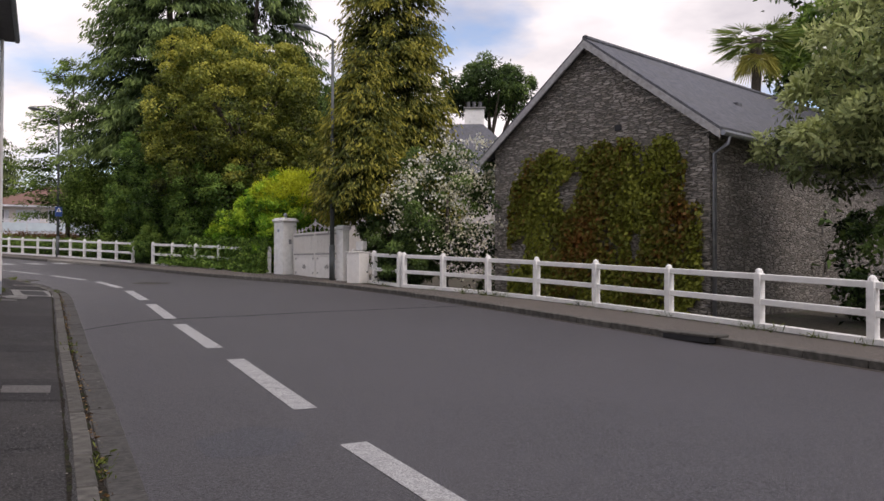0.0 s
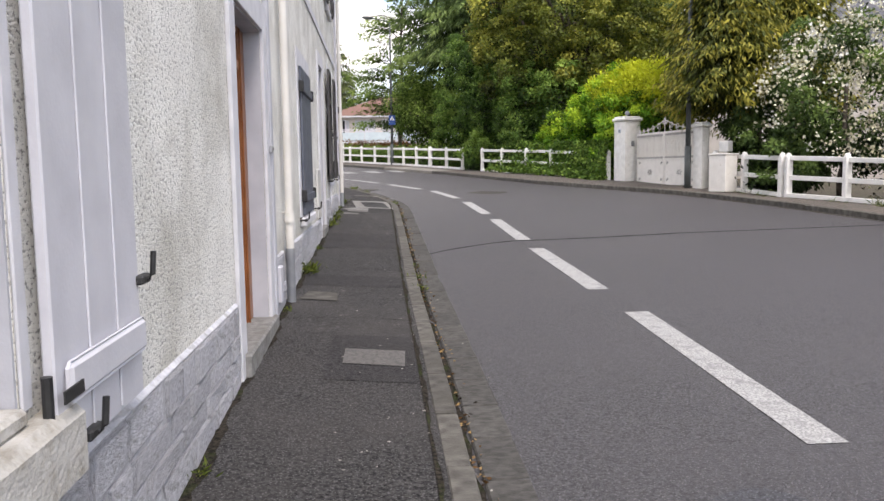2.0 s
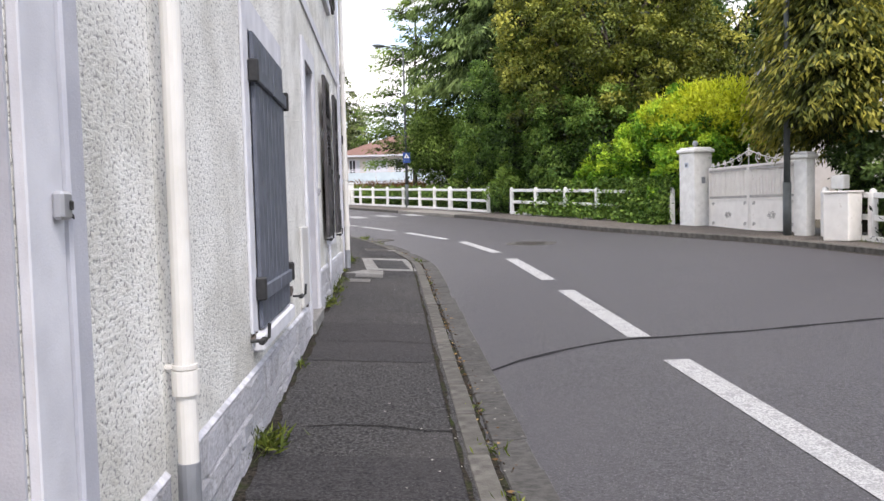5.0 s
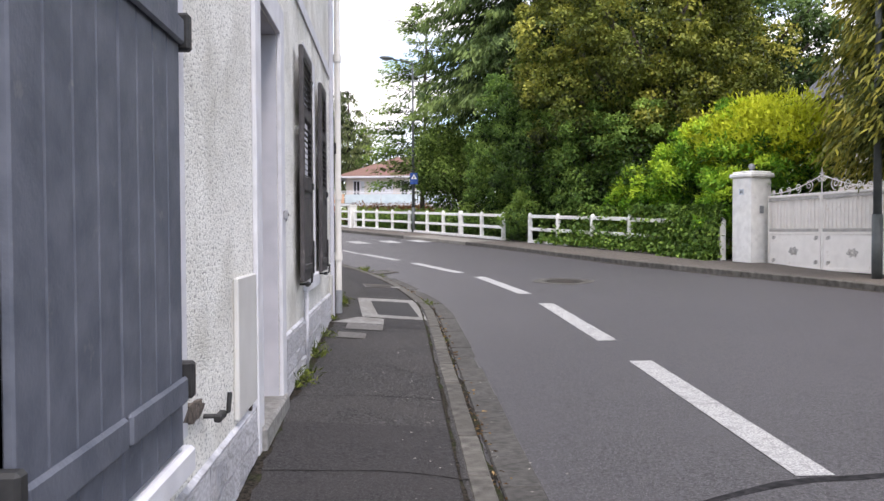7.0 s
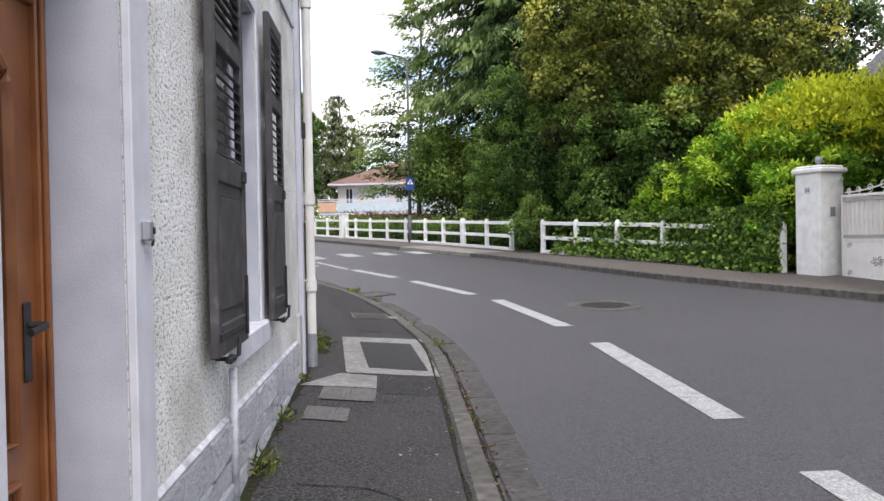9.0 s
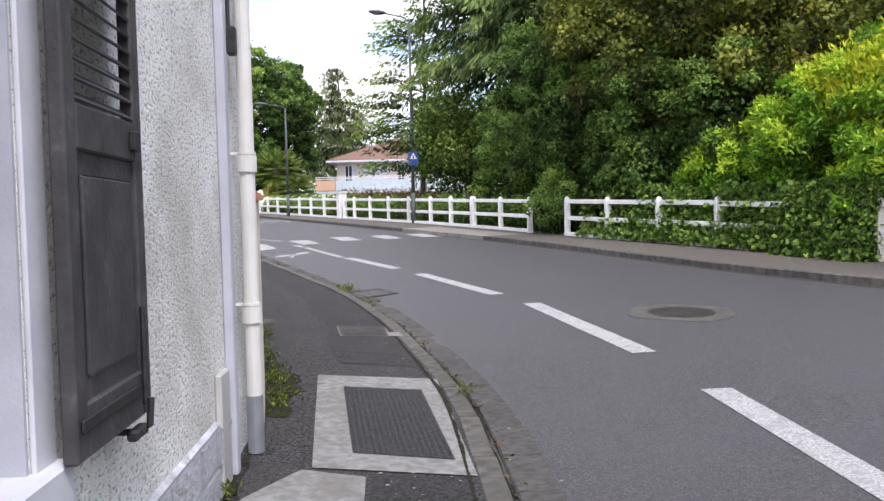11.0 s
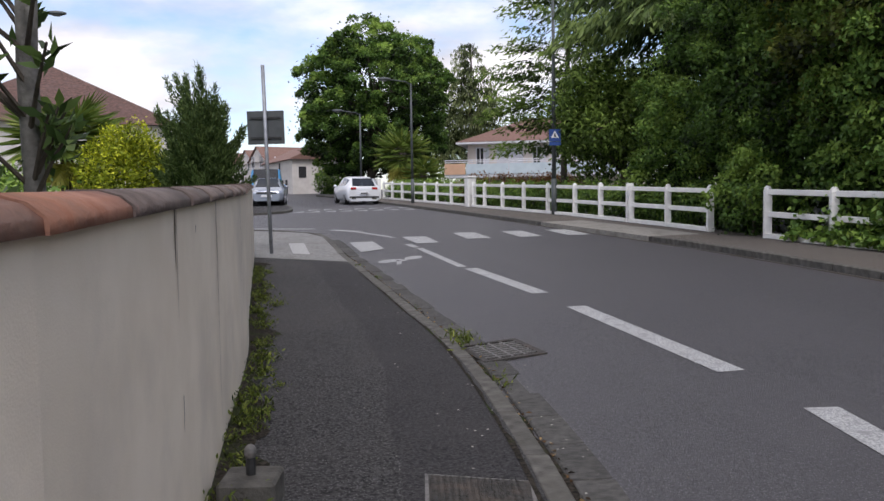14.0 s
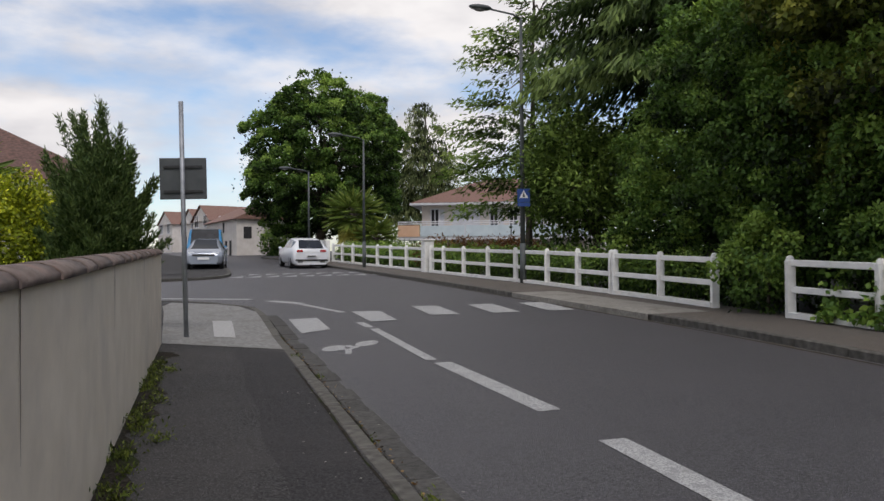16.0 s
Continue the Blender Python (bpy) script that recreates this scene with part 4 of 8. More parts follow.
# second house: closed plank shutters, open louvred shutters
surround(house_b, *W2, w=0.18, proud=0.02, bottom=True)
part("window_sill", bbox(-0.2, 0.07, W2[0] - 0.1, W2[1] + 0.1, W2[2] - 0.12, W2[2] - 0.01, bevel=0.015), M_SMOOTH, house_b)
ym = (W2[0] + W2[1]) / 2
for a, b in ((W2[0] + 0.005, ym - 0.004), (ym + 0.004, W2[1] - 0.005)):
    plank_shutter(house_b, a, b, W2[2] + 0.01, W2[3] - 0.01, 0.022, M_BLUE, 4, label="closed slate-blue plank shutter")
for y in (W2[0] - 0.03, W2[1] + 0.03):
    for f in (0.14, 0.86):
        z = W2[2] + f * (W2[3] - W2[2])
        part("hinge", bbox(0.0205, 0.085, y - 0.025, y + 0.025, z - 0.07, z + 0.07, bevel=0.01), M_BLACK, house_b)
reveal(house_b, *W3, 0.22)
window(house_b, *W3, depth=0.22)
surround(house_b, *W3, w=0.12, proud=0.015, top=0.2)
part("window_sill", bbox(-0.22, 0.05, W3[0] - 0.14, W3[1] + 0.14, W3[2] - 0.14, W3[2] + 0.004, bevel=0.012), M_SMOOTH, house_b)
louvre_shutter(house_b, 18.4, 19.14, 1.42, 3.42, 0.05, M_BROWN, label="dark brown louvred shutter folded back, paint flaking")
louvre_shutter(house_b, 20.12, 20.72, 1.42, 3.42, 0.05, M_BROWN, label="dark brown louvred shutter folded back, paint flaking")
for y, z in ((18.7, 1.38), (20.6, 1.38), (13.05, 1.0), (15.1, 1.04)):
    part("shutter_stay", hook(0.03, y, z), M_BLACK, house_b, "black iron stay")
for h, u, m, flat_shut in ((house_a, U0, M_SHUTW, True), (house_a, UM, M_SHUTW, True), (house_b, U1, M_BROWN, False), (house_b, U2, M_BROWN, False)):
    reveal(h, *u, 0.2)
    window(h, *u, depth=0.2)
    surround(h, *u, w=0.13, proud=0.015)
    part("window_sill", bbox(-0.2, 0.06, u[0] - 0.14, u[1] + 0.14, u[2] - 0.13, u[2] - 0.003, bevel=0.012), M_SMOOTH, h)
    for a in (u[0] - 0.62, u[1] + 0.1):
        if flat_shut:
            plank_shutter(h, a, a + 0.52, u[2], u[3], 0.04, m, 4, label="white plank shutter folded back")
        else:
            louvre_shutter(h, a, a + 0.52, u[2], u[3], 0.04, m, label="dark louvred shutter folded back")

downpipe(house_b, 11.34, wy(11.4), ZTOP - 0.2, clamps=(1.13, 3.3, 5.2), r=0.038, grey=0.53, x=0.07)
downpipe(house_b, 22.61, wy(22.8), ZTOP - 0.2, clamps=(1.5, 2.33, 4.2), r=0.042, grey=0.32)
part("conduit", bbox(0.001, 0.05, 22.25, 22.34, wy(22.3), ZTOP - 0.3, bevel=0.008), mat("grey_conduit", (0.42, 0.42, 0.47), (0.5, 0.5, 0.55), scale=3, rough=0.5), house_b, "grey cable conduit")
part("conduit", bbox(0.001, 0.045, 10.424, 10.53, wy(10.5), ZTOP - 0.6, bevel=0.008), M_REVEAL, house_a, "lavender grey cable conduit")
part("thin_pipe", tubes([(0.04, 18.95, wy(18.9)), (0.04, 18.95, 1.3)], r=0.02), M_PLINTH, house_b, "thin painted pipe", smooth=True)
part("meter_box", bbox(0.001, 0.03, 15.8, 16.36, 0.85, 1.6, bevel=0.008), mat("meter_plastic", (0.55, 0.54, 0.52), (0.62, 0.61, 0.59), scale=3, rough=0.5), house_b, "cream meter cabinet")
part("small_box", bbox(0.03, 0.07, 10.56, 10.72, 0.42, 0.74, bevel=0.008), M_SHUTW, house_a, "small white service box")
part("low_box", bbox(0.001, 0.035, 22.0, 22.2, wy(22.1), 1.28, bevel=0.008), mat("box_plastic", (0.4, 0.39, 0.37), (0.47, 0.46, 0.43), scale=3, rough=0.5), house_b, "cream utility box")
M_BELL = mat("bell_metal", (0.4, 0.4, 0.42), (0.5, 0.5, 0.52), scale=4, rough=0.4, metal=0.6)
for y, z, h in ((10.37, 1.77, house_a), (17.56, 1.97, house_b)):
    bell = part("bell_push", bbox(0.031, 0.06, y - 0.03, y + 0.03, z - 0.035, z + 0.035, bevel=0.008), M_BELL, h, "grey bell push")
    part("button", bbox(0.0605, 0.066, y + 0.002, y + 0.022, z - 0.012, z + 0.012, bevel=0.003), M_BLACK, bell)
    part("cable", tubes([(0.04, y + 0.03, z - 0.02), (0.045, y + 0.06, z - 0.025), (0.035, y + 0.09, z - 0.045), (0.012, y + 0.11, z - 0.06)], r=0.005, seg=6), M_BLACK, bell, "black bell wire", smooth=True)
for h, y0, y1, z in ((house_a, -11.9, 11.2, 3.55), (house_b, 11.6, 22.2, 3.85)):
    part("string_band", bbox(0.001, 0.02, y0, y1, z, z + 0.12, bevel=0.006), M_SMOOTH, h, "flat white band")
part("black_cable", tubes([(0.03, 22.5, 2.95), (0.03, 22.5, ZTOP - 0.3)], r=0.012, seg=6), M_BLACK, house_b, "black cable")
bm = bbox(0.02, 0.07, 22.47, 22.53, 2.9, 3.05, bevel=0.008)
part("cable_joint", bm, M_BLACK, house_b)

# crumbled render at the foot of the front
M_CRUMB = mat("crumbled_render", (0.05, 0.04, 0.033), (0.16, 0.13, 0.11), scale=30, rough=0.95, bump=0.9, bscale=60)
r = random.Random(41)
for h, y, z, ry_, rz_ in ((house_b, 16.1, 1.01, 0.24, 0.05), (house_b, 16.22, 0.9, 0.03, 0.1), (house_b, 14.9, 1.1, 0.2, 0.055), (house_b, 13.2, 1.0, 0.12, 0.03), (house_a, 10.48, 0.5, 0.03, 0.16)):
    bm = bmesh.new()
    vs = [bm.verts.new((0.021, y + ry_ * r.uniform(0.6, 1.0) * math.cos(a), z + rz_ * r.uniform(0.5, 1.0) * math.sin(a))) for a in (k * 2 * math.pi / 18 for k in range(18))]
    ws = [bm.verts.new((0.001, v.co.y, v.co.z)) for v in vs]
    bm.faces.new(vs)
    for i in range(18):
        bm.faces.new((vs[i], vs[(i + 1) % 18], ws[(i + 1) % 18], ws[i]))
    part("crumbled_patch", bm, M_CRUMB, h, "dark crumbled render")

# ---- fence, gate, barn ----


def fence_post():
    """Square concrete post with a rounded head."""
    bm = bmesh.new()
    box(bm, -0.075, 0.075, -0.07, 0.07, -0.15, 0.98, bevel=0.012)
    r = bmesh.ops.create_uvsphere(bm, u_segments=10, v_segments=6, radius=0.075)
    bmesh.ops.transform(bm, matrix=Matrix.Translation((0, 0, 0.985)) @ Matrix.Diagonal((1, 0.93, 1.1, 1)), verts=r["verts"])
    return bm


POST_ME = bpy.data.meshes.new("post")
_b = fence_post()
_b.to_mesh(POST_ME)
_b.free()
POST_ME.materials.append(M_FENCE)
RAIL_ME = bpy.data.meshes.new("rail")
_b = bbox(0, 1, -0.04, 0.04, -0.055, 0.055, bevel=0.01)
_b.to_mesh(RAIL_ME)
_b.free()
RAIL_ME.materials.append(M_FENCE)


def fence(points, label, low=1.0):
    """Two-rail concrete fence on a low white kerb, through (x, y) points."""
    f = thing("fence", label, "fence", group="white fences")
    for (x, y) in points:
        ob = new("post", POST_ME)
        ob.parent = f
        ob.matrix_basis = pose(x, y, gz(y, 0.12), 0, 0, random.uniform(-4, 4)) @ Matrix.Diagonal((1, 1, low * random.uniform(0.985, 1.015), 1))
    for (x0, y0), (x1, y1) in zip(points, points[1:]):
        a, b = Vector((x0, y0, gz(y0, 0.12))), Vector((x1, y1, gz(y1, 0.12)))
        d = b - a
        rz, rx = math.atan2(d.y, d.x), math.atan2(d.z, Vector((d.x, d.y)).length)
        for h in (0.47, 0.92):
            ob = new("rail", RAIL_ME)
            ob.parent = f
            ob.matrix_basis = Matrix.Translation(a + Vector((0, 0, h * low + random.uniform(-0.01, 0.01)))) @ Euler((0, -rx, rz)).to_matrix().to_4x4() @ Matrix.Diagonal((d.length, 1, 1, 1))
        bm2 = bmesh.new()
        n = Vector((d.y, -d.x, 0)).normalized() * 0.11
        vs = [bm2.verts.new(p) for p in (a - n, a + n, b + n, b - n)]
        ws = [bm2.verts.new(v.co + Vector((0, 0, 0.09))) for v in vs]
        bm2.faces.new(ws)
        for k in range(4):
            bm2.faces.new((vs[k], vs[(k + 1) % 4], ws[(k + 1) % 4], ws[k]))
        part("low_kerb", bm2, M_FENCE, f, "dirty white low kerb")
    return f


def on_fence(y):
    return (lerp_line(FENCE, y), y)


fence([(11.5, -3.8), (11.5, -1.4), (11.45, 1.0), (11.4, 3.5), (11.38, 5.9), (11.34, 8.25), (11.38, 10.5), (11.29, 12.75), (11.13, 15.0), (10.9, 17.15), (10.5, 18.95), (10.0, 20.7), (9.42, 22.2)], "white two-rail concrete fence along the pavement by the barn")
fence([(9.36, 22.4), (9.15, 24.0), (8.98, 25.5)], "white two-rail concrete fence half buried in shrubs by the gate")
fence([(7.45, 31.0), (6.89, 32.71), (6.19, 34.62), (5.5, 36.35), (4.74, 38.05), (4.08, 39.82)], "white two-rail concrete fence overgrown with ivy")
fence([(3.36, 41.75), (2.72, 43.6), (2.03, 45.4)], "white two-rail concrete fence in front of the hedge")
fence([(1.98, 45.6), (1.35, 47.2), (0.68, 49.0), (-0.15, 50.8), (-1.0, 52.6), (-1.85, 54.4), (-2.65, 56.1), (-3.2, 57.3)], "white two-rail concrete fence by the crossing sign")
fence([(-3.6, 58.3), (-4.45, 60.1), (-5.35, 62.0), (-6.2, 63.8), (-7.1, 65.7), (-8.0, 67.6), (-8.9, 69.5), (-9.75, 71.3)], "white two-rail concrete fence running on to the far gate")
# square end post
ob = part("block", bbox(-0.2, 0.2, -0.2, 0.2, -0.1, 1.25, bevel=0.015), M_FENCE, thing("gate_post", "square white masonry post between two fences", "gate post", pose(-3.38, 57.8, gz(57.8, 0.1), 0, 0, 25)))
ob = part("cap", bbox(-0.24, 0.24, -0.24, 0.24, 1.25, 1.31, bevel=0.02), M_FENCE, ob.parent)

# gate with two pillars


def pillar(p, w, h, rz, label, ball=True, number=True):
    t = thing("gate_pillar", label, "gate pillar", pose(p[0], p[1], gz(p[1], 0.11), 0, 0, rz), "gate pillars")
    part("shaft", bbox(-w / 2, w / 2, -w / 2, w / 2, -0.1, h, bevel=0.012), M_FENCE, t)
    c = w / 2 + 0.06
    bm = bbox(-c, c, -c, c, h, h + 0.1, bevel=0.025)
    box(bm, -c + 0.05, c - 0.05, -c + 0.05, c - 0.05, h + 0.1, h + 0.15, bevel=0.025)
    part("cap", bm, M_FENCE, t, "moulded white cap")
    if ball:
        bm = tubes([(0, 0, h + 0.15), (0, 0, h + 0.2)], r=0.03)
        r = bmesh.ops.create_uvsphere(bm, u_segments=12, v_segments=8, radius=0.08)
        bmesh.ops.translate(bm, verts=r["verts"], vec=(0, 0, h + 0.27))
        part("globe_lamp", bm, M_ZINC, t, "small grey globe lamp", smooth=True)
    if number:
        part("plate", bbox(-w / 2 - 0.012, -w / 2 - 0.001, -0.07, 0.07, h - 0.4, h - 0.27), mat("plate_blue", (0.5, 0.55, 0.62), (0.58, 0.62, 0.68), scale=8, rough=0.4), t, "small enamel plate")
        for k in (-0.025, 0.025):
            part("bar", bbox(-w / 2 - 0.015, -w / 2 - 0.0125, k - 0.012, k + 0.012, h - 0.37, h - 0.3), M_BLACK, t)
        part("bell_plate", bbox(-0.06, 0.06, -w / 2 - 0.02, -w / 2 - 0.001, h - 0.85, h - 0.67, bevel=0.005), M_ZINC, t, "grey bell plate")
    return t


pillar((7.93, 30.4), 0.62, 2.0, 20, "white rendered gate pillar with a moulded cap")
pillar((8.76, 25.98), 0.32, 1.72, 28, "white rendered gate pillar beside the lamp post", False, False)
M_GATE = mat("cream_gate_paint", (0.76, 0.73, 0.68), (0.84, 0.81, 0.76), scale=4, rough=0.5, stain=(0.45, 0.38, 0.3), sscale=4, slo=0.6, shi=0.8)
gd = Vector((8.72, 26.25, 0)) - Vector((8.16, 30.0, 0))
gate = thing("metal_gate", "cream painted double metal gate with scrollwork on top", "gate", pose(8.16, 30.0, gz(28.2, 0.06), 0, 0, math.degrees(math.atan2(gd.y, gd.x))))
GL = gd.length


def spiral(cx, cz, r0, turns, a0, s=1, r1=0.012, n=22):
    return [(cx + s * (r0 + (r1 - r0) * q) * math.cos(a0 + turns * 2 * math.pi * q), 0, cz + (r0 + (r1 - r0) * q) * math.sin(a0 + turns * 2 * math.pi * q)) for q in (k / (n - 1) for k in range(n))]


M_GATEGREY = mat("grey_gate_ornament", (0.3, 0.29, 0.27), (0.42, 0.4, 0.37), scale=9, rough=0.6)
for k in range(2):
    a, b = GL * k / 2 + 0.01, GL * (k + 1) / 2 - 0.01
    bm = bmesh.new()
    for x0, x1, z0, z1 in ((a, a + 0.05, 0.03, 1.68), (b - 0.05, b, 0.03, 1.68), (a + 0.05, b - 0.05, 0.03, 0.09), (a + 0.05, b - 0.05, 0.79, 0.84), (a + 0.05, b - 0.05, 1.63, 1.68)):
        box(bm, x0, x1, -0.025, 0.025, z0, z1, bevel=0.005)
    leaf = part("gate_frame", bm, M_GATE, gate)
    part("sheet", bbox(a + 0.05, b - 0.05, -0.008, 0.008, 0.09, 0.79), M_GATE, leaf, "plain lower sheet")
    part("back_sheet", bbox(a + 0.05, b - 0.05, 0.012, 0.016, 0.84, 1.63), M_GATE, leaf)
    for j in range(15):
        x = a + 0.1 + (b - a - 0.2) * j / 14
        part("bar", tubes([(x, -0.015, 0.84), (x, -0.015, 1.63)], r=0.013, seg=6), M_GATE, leaf)
    for z in (0.88, 1.58):
        part("collar_band", bbox(a + 0.06, b - 0.06, -0.032, -0.026, z - 0.03, z + 0.03), M_GATEGREY, leaf, "band of small grey scrolls")
    s, x0 = (1, a) if k == 0 else (-1, b)
    half = b - a
    part("top_rail", tubes([(x0 + s * half * f, 0, 1.72 + 0.33 * f ** 2.2) for f in (0.05, 0.2, 0.35, 0.5, 0.65, 0.8, 0.92, 1.0)], r=0.012, seg=6), M_GATE, leaf)
    for f, rr, up in ((0.1, 0.06, 0.07), (0.24, 0.07, 0.08), (0.4, 0.085, 0.1), (0.58, 0.11, 0.13), (0.78, 0.14, 0.17)):
        part("scroll", tubes(spiral(x0 + s * half * f, 1.68 + up, rr, 1.6, -1.57, s), r=0.011, seg=5), M_GATE, leaf, "wrought scroll")
    for f, z in ((0.1, 0.7), (0.1, 0.18), (0.9, 0.7), (0.9, 0.18)):
        part("corner_ornament", tubes(*[[(px_, -0.012, pz_) for px_, _, pz_ in spiral(a + half * f + dx, z + dz, 0.045, 1.1, 0.5 + dx * 40)] for dx, dz in ((0, 0), (0.05, 0.03))], r=0.008, seg=5), M_GATEGREY, leaf, "grey scroll ornament")
    xc = (a + b) / 2
    part("rosette", tubes(*[[(px_, -0.012, 0.42 + (pz_ - 0.42) * 0.8) for px_, _, pz_ in spiral(xc + 0.11 * math.cos(q), 0.42 + 0.06 * math.sin(q), 0.055, 1.0, q)] for q in (0, 1.05, 2.1, 3.14, 4.2, 5.2)], r=0.009, seg=5), M_GATEGREY, leaf, "oval grey rosette")
part("finial", tubes([(GL / 2, 0, 1.68), (GL / 2, 0, 2.2)], [(GL / 2 - 0.07, 0, 2.08), (GL / 2 + 0.07, 0, 2.08)], spiral(GL / 2 - 0.08, 1.95, 0.07, 1.3, 0.0, -1), spiral(GL / 2 + 0.08, 1.95, 0.07, 1.3, 0.0, 1), r=0.012, seg=6), M_GATE, gate, "tall centre finial")
cab = thing("meter_cabinet", "cream street meter cabinet beside the gate", "meter cabinet", pose(8.72, 24.35, gz(24.35, 0.11), 0, 0, 28))
part("body", bbox(-0.24, 0.24, -0.28, 0.28, 0, 0.98, bevel=0.02), M_GATE, cab)
part("lid", bbox(-0.26, 0.26, -0.3, 0.3, 0.98, 1.02, bevel=0.01), M_GATE, cab)
box_l = thing("letter_box", "white letter box above the fence", "letter box", pose(9.15, 25.2, gz(25.2, 1.15), 0, 0, 28))
part("body", bbox(-0.12, 0.12, -0.15, 0.15, 0, 0.3, bevel=0.02), M_FENCE, box_l)
part("stand", bbox(-0.03, 0.03, -0.03, 0.03, -1.1, 0), M_FENCE, box_l)


def street_lamp(x, y, h, arm, rz, label, r=0.075, base=0.11, head_mat=M_LAMP, paint=M_LAMP):
    t = thing("street_lamp", label, "street lamp", pose(x, y, gz(y, base), 0, 0, rz), "street lamps")
    bm = bmesh.new()
    tube(bm, [(0, 0, -0.1), (0, 0, 1.2)], r * 1.25, 12)
    tube(bm, [(0, 0, 1.2), (0, 0, h)], r, 12, r * 0.6)
    part("pole", bm, paint, t, smooth=True)
    part("arm", tubes([(0, 0, h - 0.05), (arm * 0.25, 0, h + 0.08), (arm, 0, h + 0.16)], r=0.03), paint, t, smooth=True)
    bm = bmesh.new()
    r_ = bmesh.ops.create_uvsphere(bm, u_segments=12, v_segments=8, radius=1)
    bmesh.ops.transform(bm, matrix=Matrix.Translation((arm + 0.25, 0, h + 0.17)) @ Matrix.Diagonal((0.38, 0.14, 0.09, 1)), verts=r_["verts"])
    hd = part("lamp_head", bm, head_mat, t, smooth=True)
    bm = bmesh.new()
    r_ = bmesh.ops.create_uvsphere(bm, u_segments=10, v_segments=6, radius=1)
    bmesh.ops.transform(bm, matrix=Matrix.Translation((arm + 0.28, 0, h + 0.1)) @ Matrix.Diagonal((0.2, 0.1, 0.05, 1)), verts=r_["verts"])
    part("bowl", bm, M_CONC, hd, smooth=True)
    return t


street_lamp(8.42, 26.1, 8.2, 1.0, 200, "grey street lamp in front of the gate", base=0.11)
lamp_sign = street_lamp(0.05, 50.2, 8.05, 1.1, 205, "grey-green street lamp carrying a blue crossing sign", r=0.075)
street_lamp(-6.75, 63.2, 6.0, 1.1, 205, "slim grey street lamp by the fence", r=0.07)
street_lamp(-11.2, 71.5, 5.2, 1.1, 205, "slim grey street lamp farther up the road", r=0.07)
M_SIGNB = mat("sign_blue", (0.01, 0.05, 0.22), (0.015, 0.065, 0.27), scale=3, rough=0.35)
M_SIGNW = mat("sign_white", (0.7, 0.7, 0.7), (0.76, 0.76, 0.76), scale=3, rough=0.35)
sg = thing("crossing_sign", "square blue pedestrian crossing sign on the lamp post", "road sign", pose(0.08, 50.03, gz(50.0, 2.75), 0, 0, 2) @ Matrix.Scale(0.56, 4))
part("panel", bbox(-0.34, 0.34, -0.02, 0, -0.36, 0.36, bevel=0.008), M_SIGNB, sg)
bm = bmesh.new()
bm.faces.new([bm.verts.new(p) for p in ((-0.24, -0.024, -0.14), (0.24, -0.024, -0.14), (0, -0.024, 0.28))])
part("triangle", bm, M_SIGNW, sg, "white triangle")
bm = bmesh.new()
bm.faces.new([bm.verts.new(p) for p in ((-0.07, -0.028, -0.1), (0.07, -0.028, -0.1), (0.02, -0.028, 0.14), (-0.02, -0.028, 0.14))])
part("symbol", bm, M_BLACK, sg, "dark symbol")
part("hump_plate", bbox(-0.34, 0.34, -0.02, 0, -0.6, -0.38, bevel=0.006), M_SIGNB, sg, "small plate below")
part("bracket", bbox(-0.06, 0.06, 0.001, 0.06, -0.3, 0.2), M_ZINC, sg)

# stone barn
BC = Vector((13.65, 14.05, 0))
BA = math.degrees(math.atan2(0.3, 0.954))
BW, BL, BE, BT = 6.8, 15.0, 4.77, 7.28
barn = thing("stone_barn", "old schist rubble barn with a grey slate roof", "barn", pose(BC.x, BC.y, 0, 0, 0, BA))
bm = bmesh.new()
ring_ = [(0, 0.0), (0, BW), (BL, BW), (BL, 0.0)]
b0 = [bm.verts.new((x, y, 0.0)) for x, y in ring_]
b1 = [bm.verts.new((x, y, BE)) for x, y in ring_]
ap = [bm.verts.new((0, BW / 2, BT)), bm.verts.new((BL, BW / 2, BT))]
bm.faces.new((b0[0], b0[1], b1[1], ap[0], b1[0]))
bm.faces.new((b0[2], b0[3], b1[3], ap[1], b1[2]))
bm.faces.new((b0[1], b0[2], b1[2], b1[1]))
bm.faces.new((b0[3], b0[0], b1[0], b1[3]))
part("wall", bm, M_SCHIST, barn, "grey-brown schist rubble")
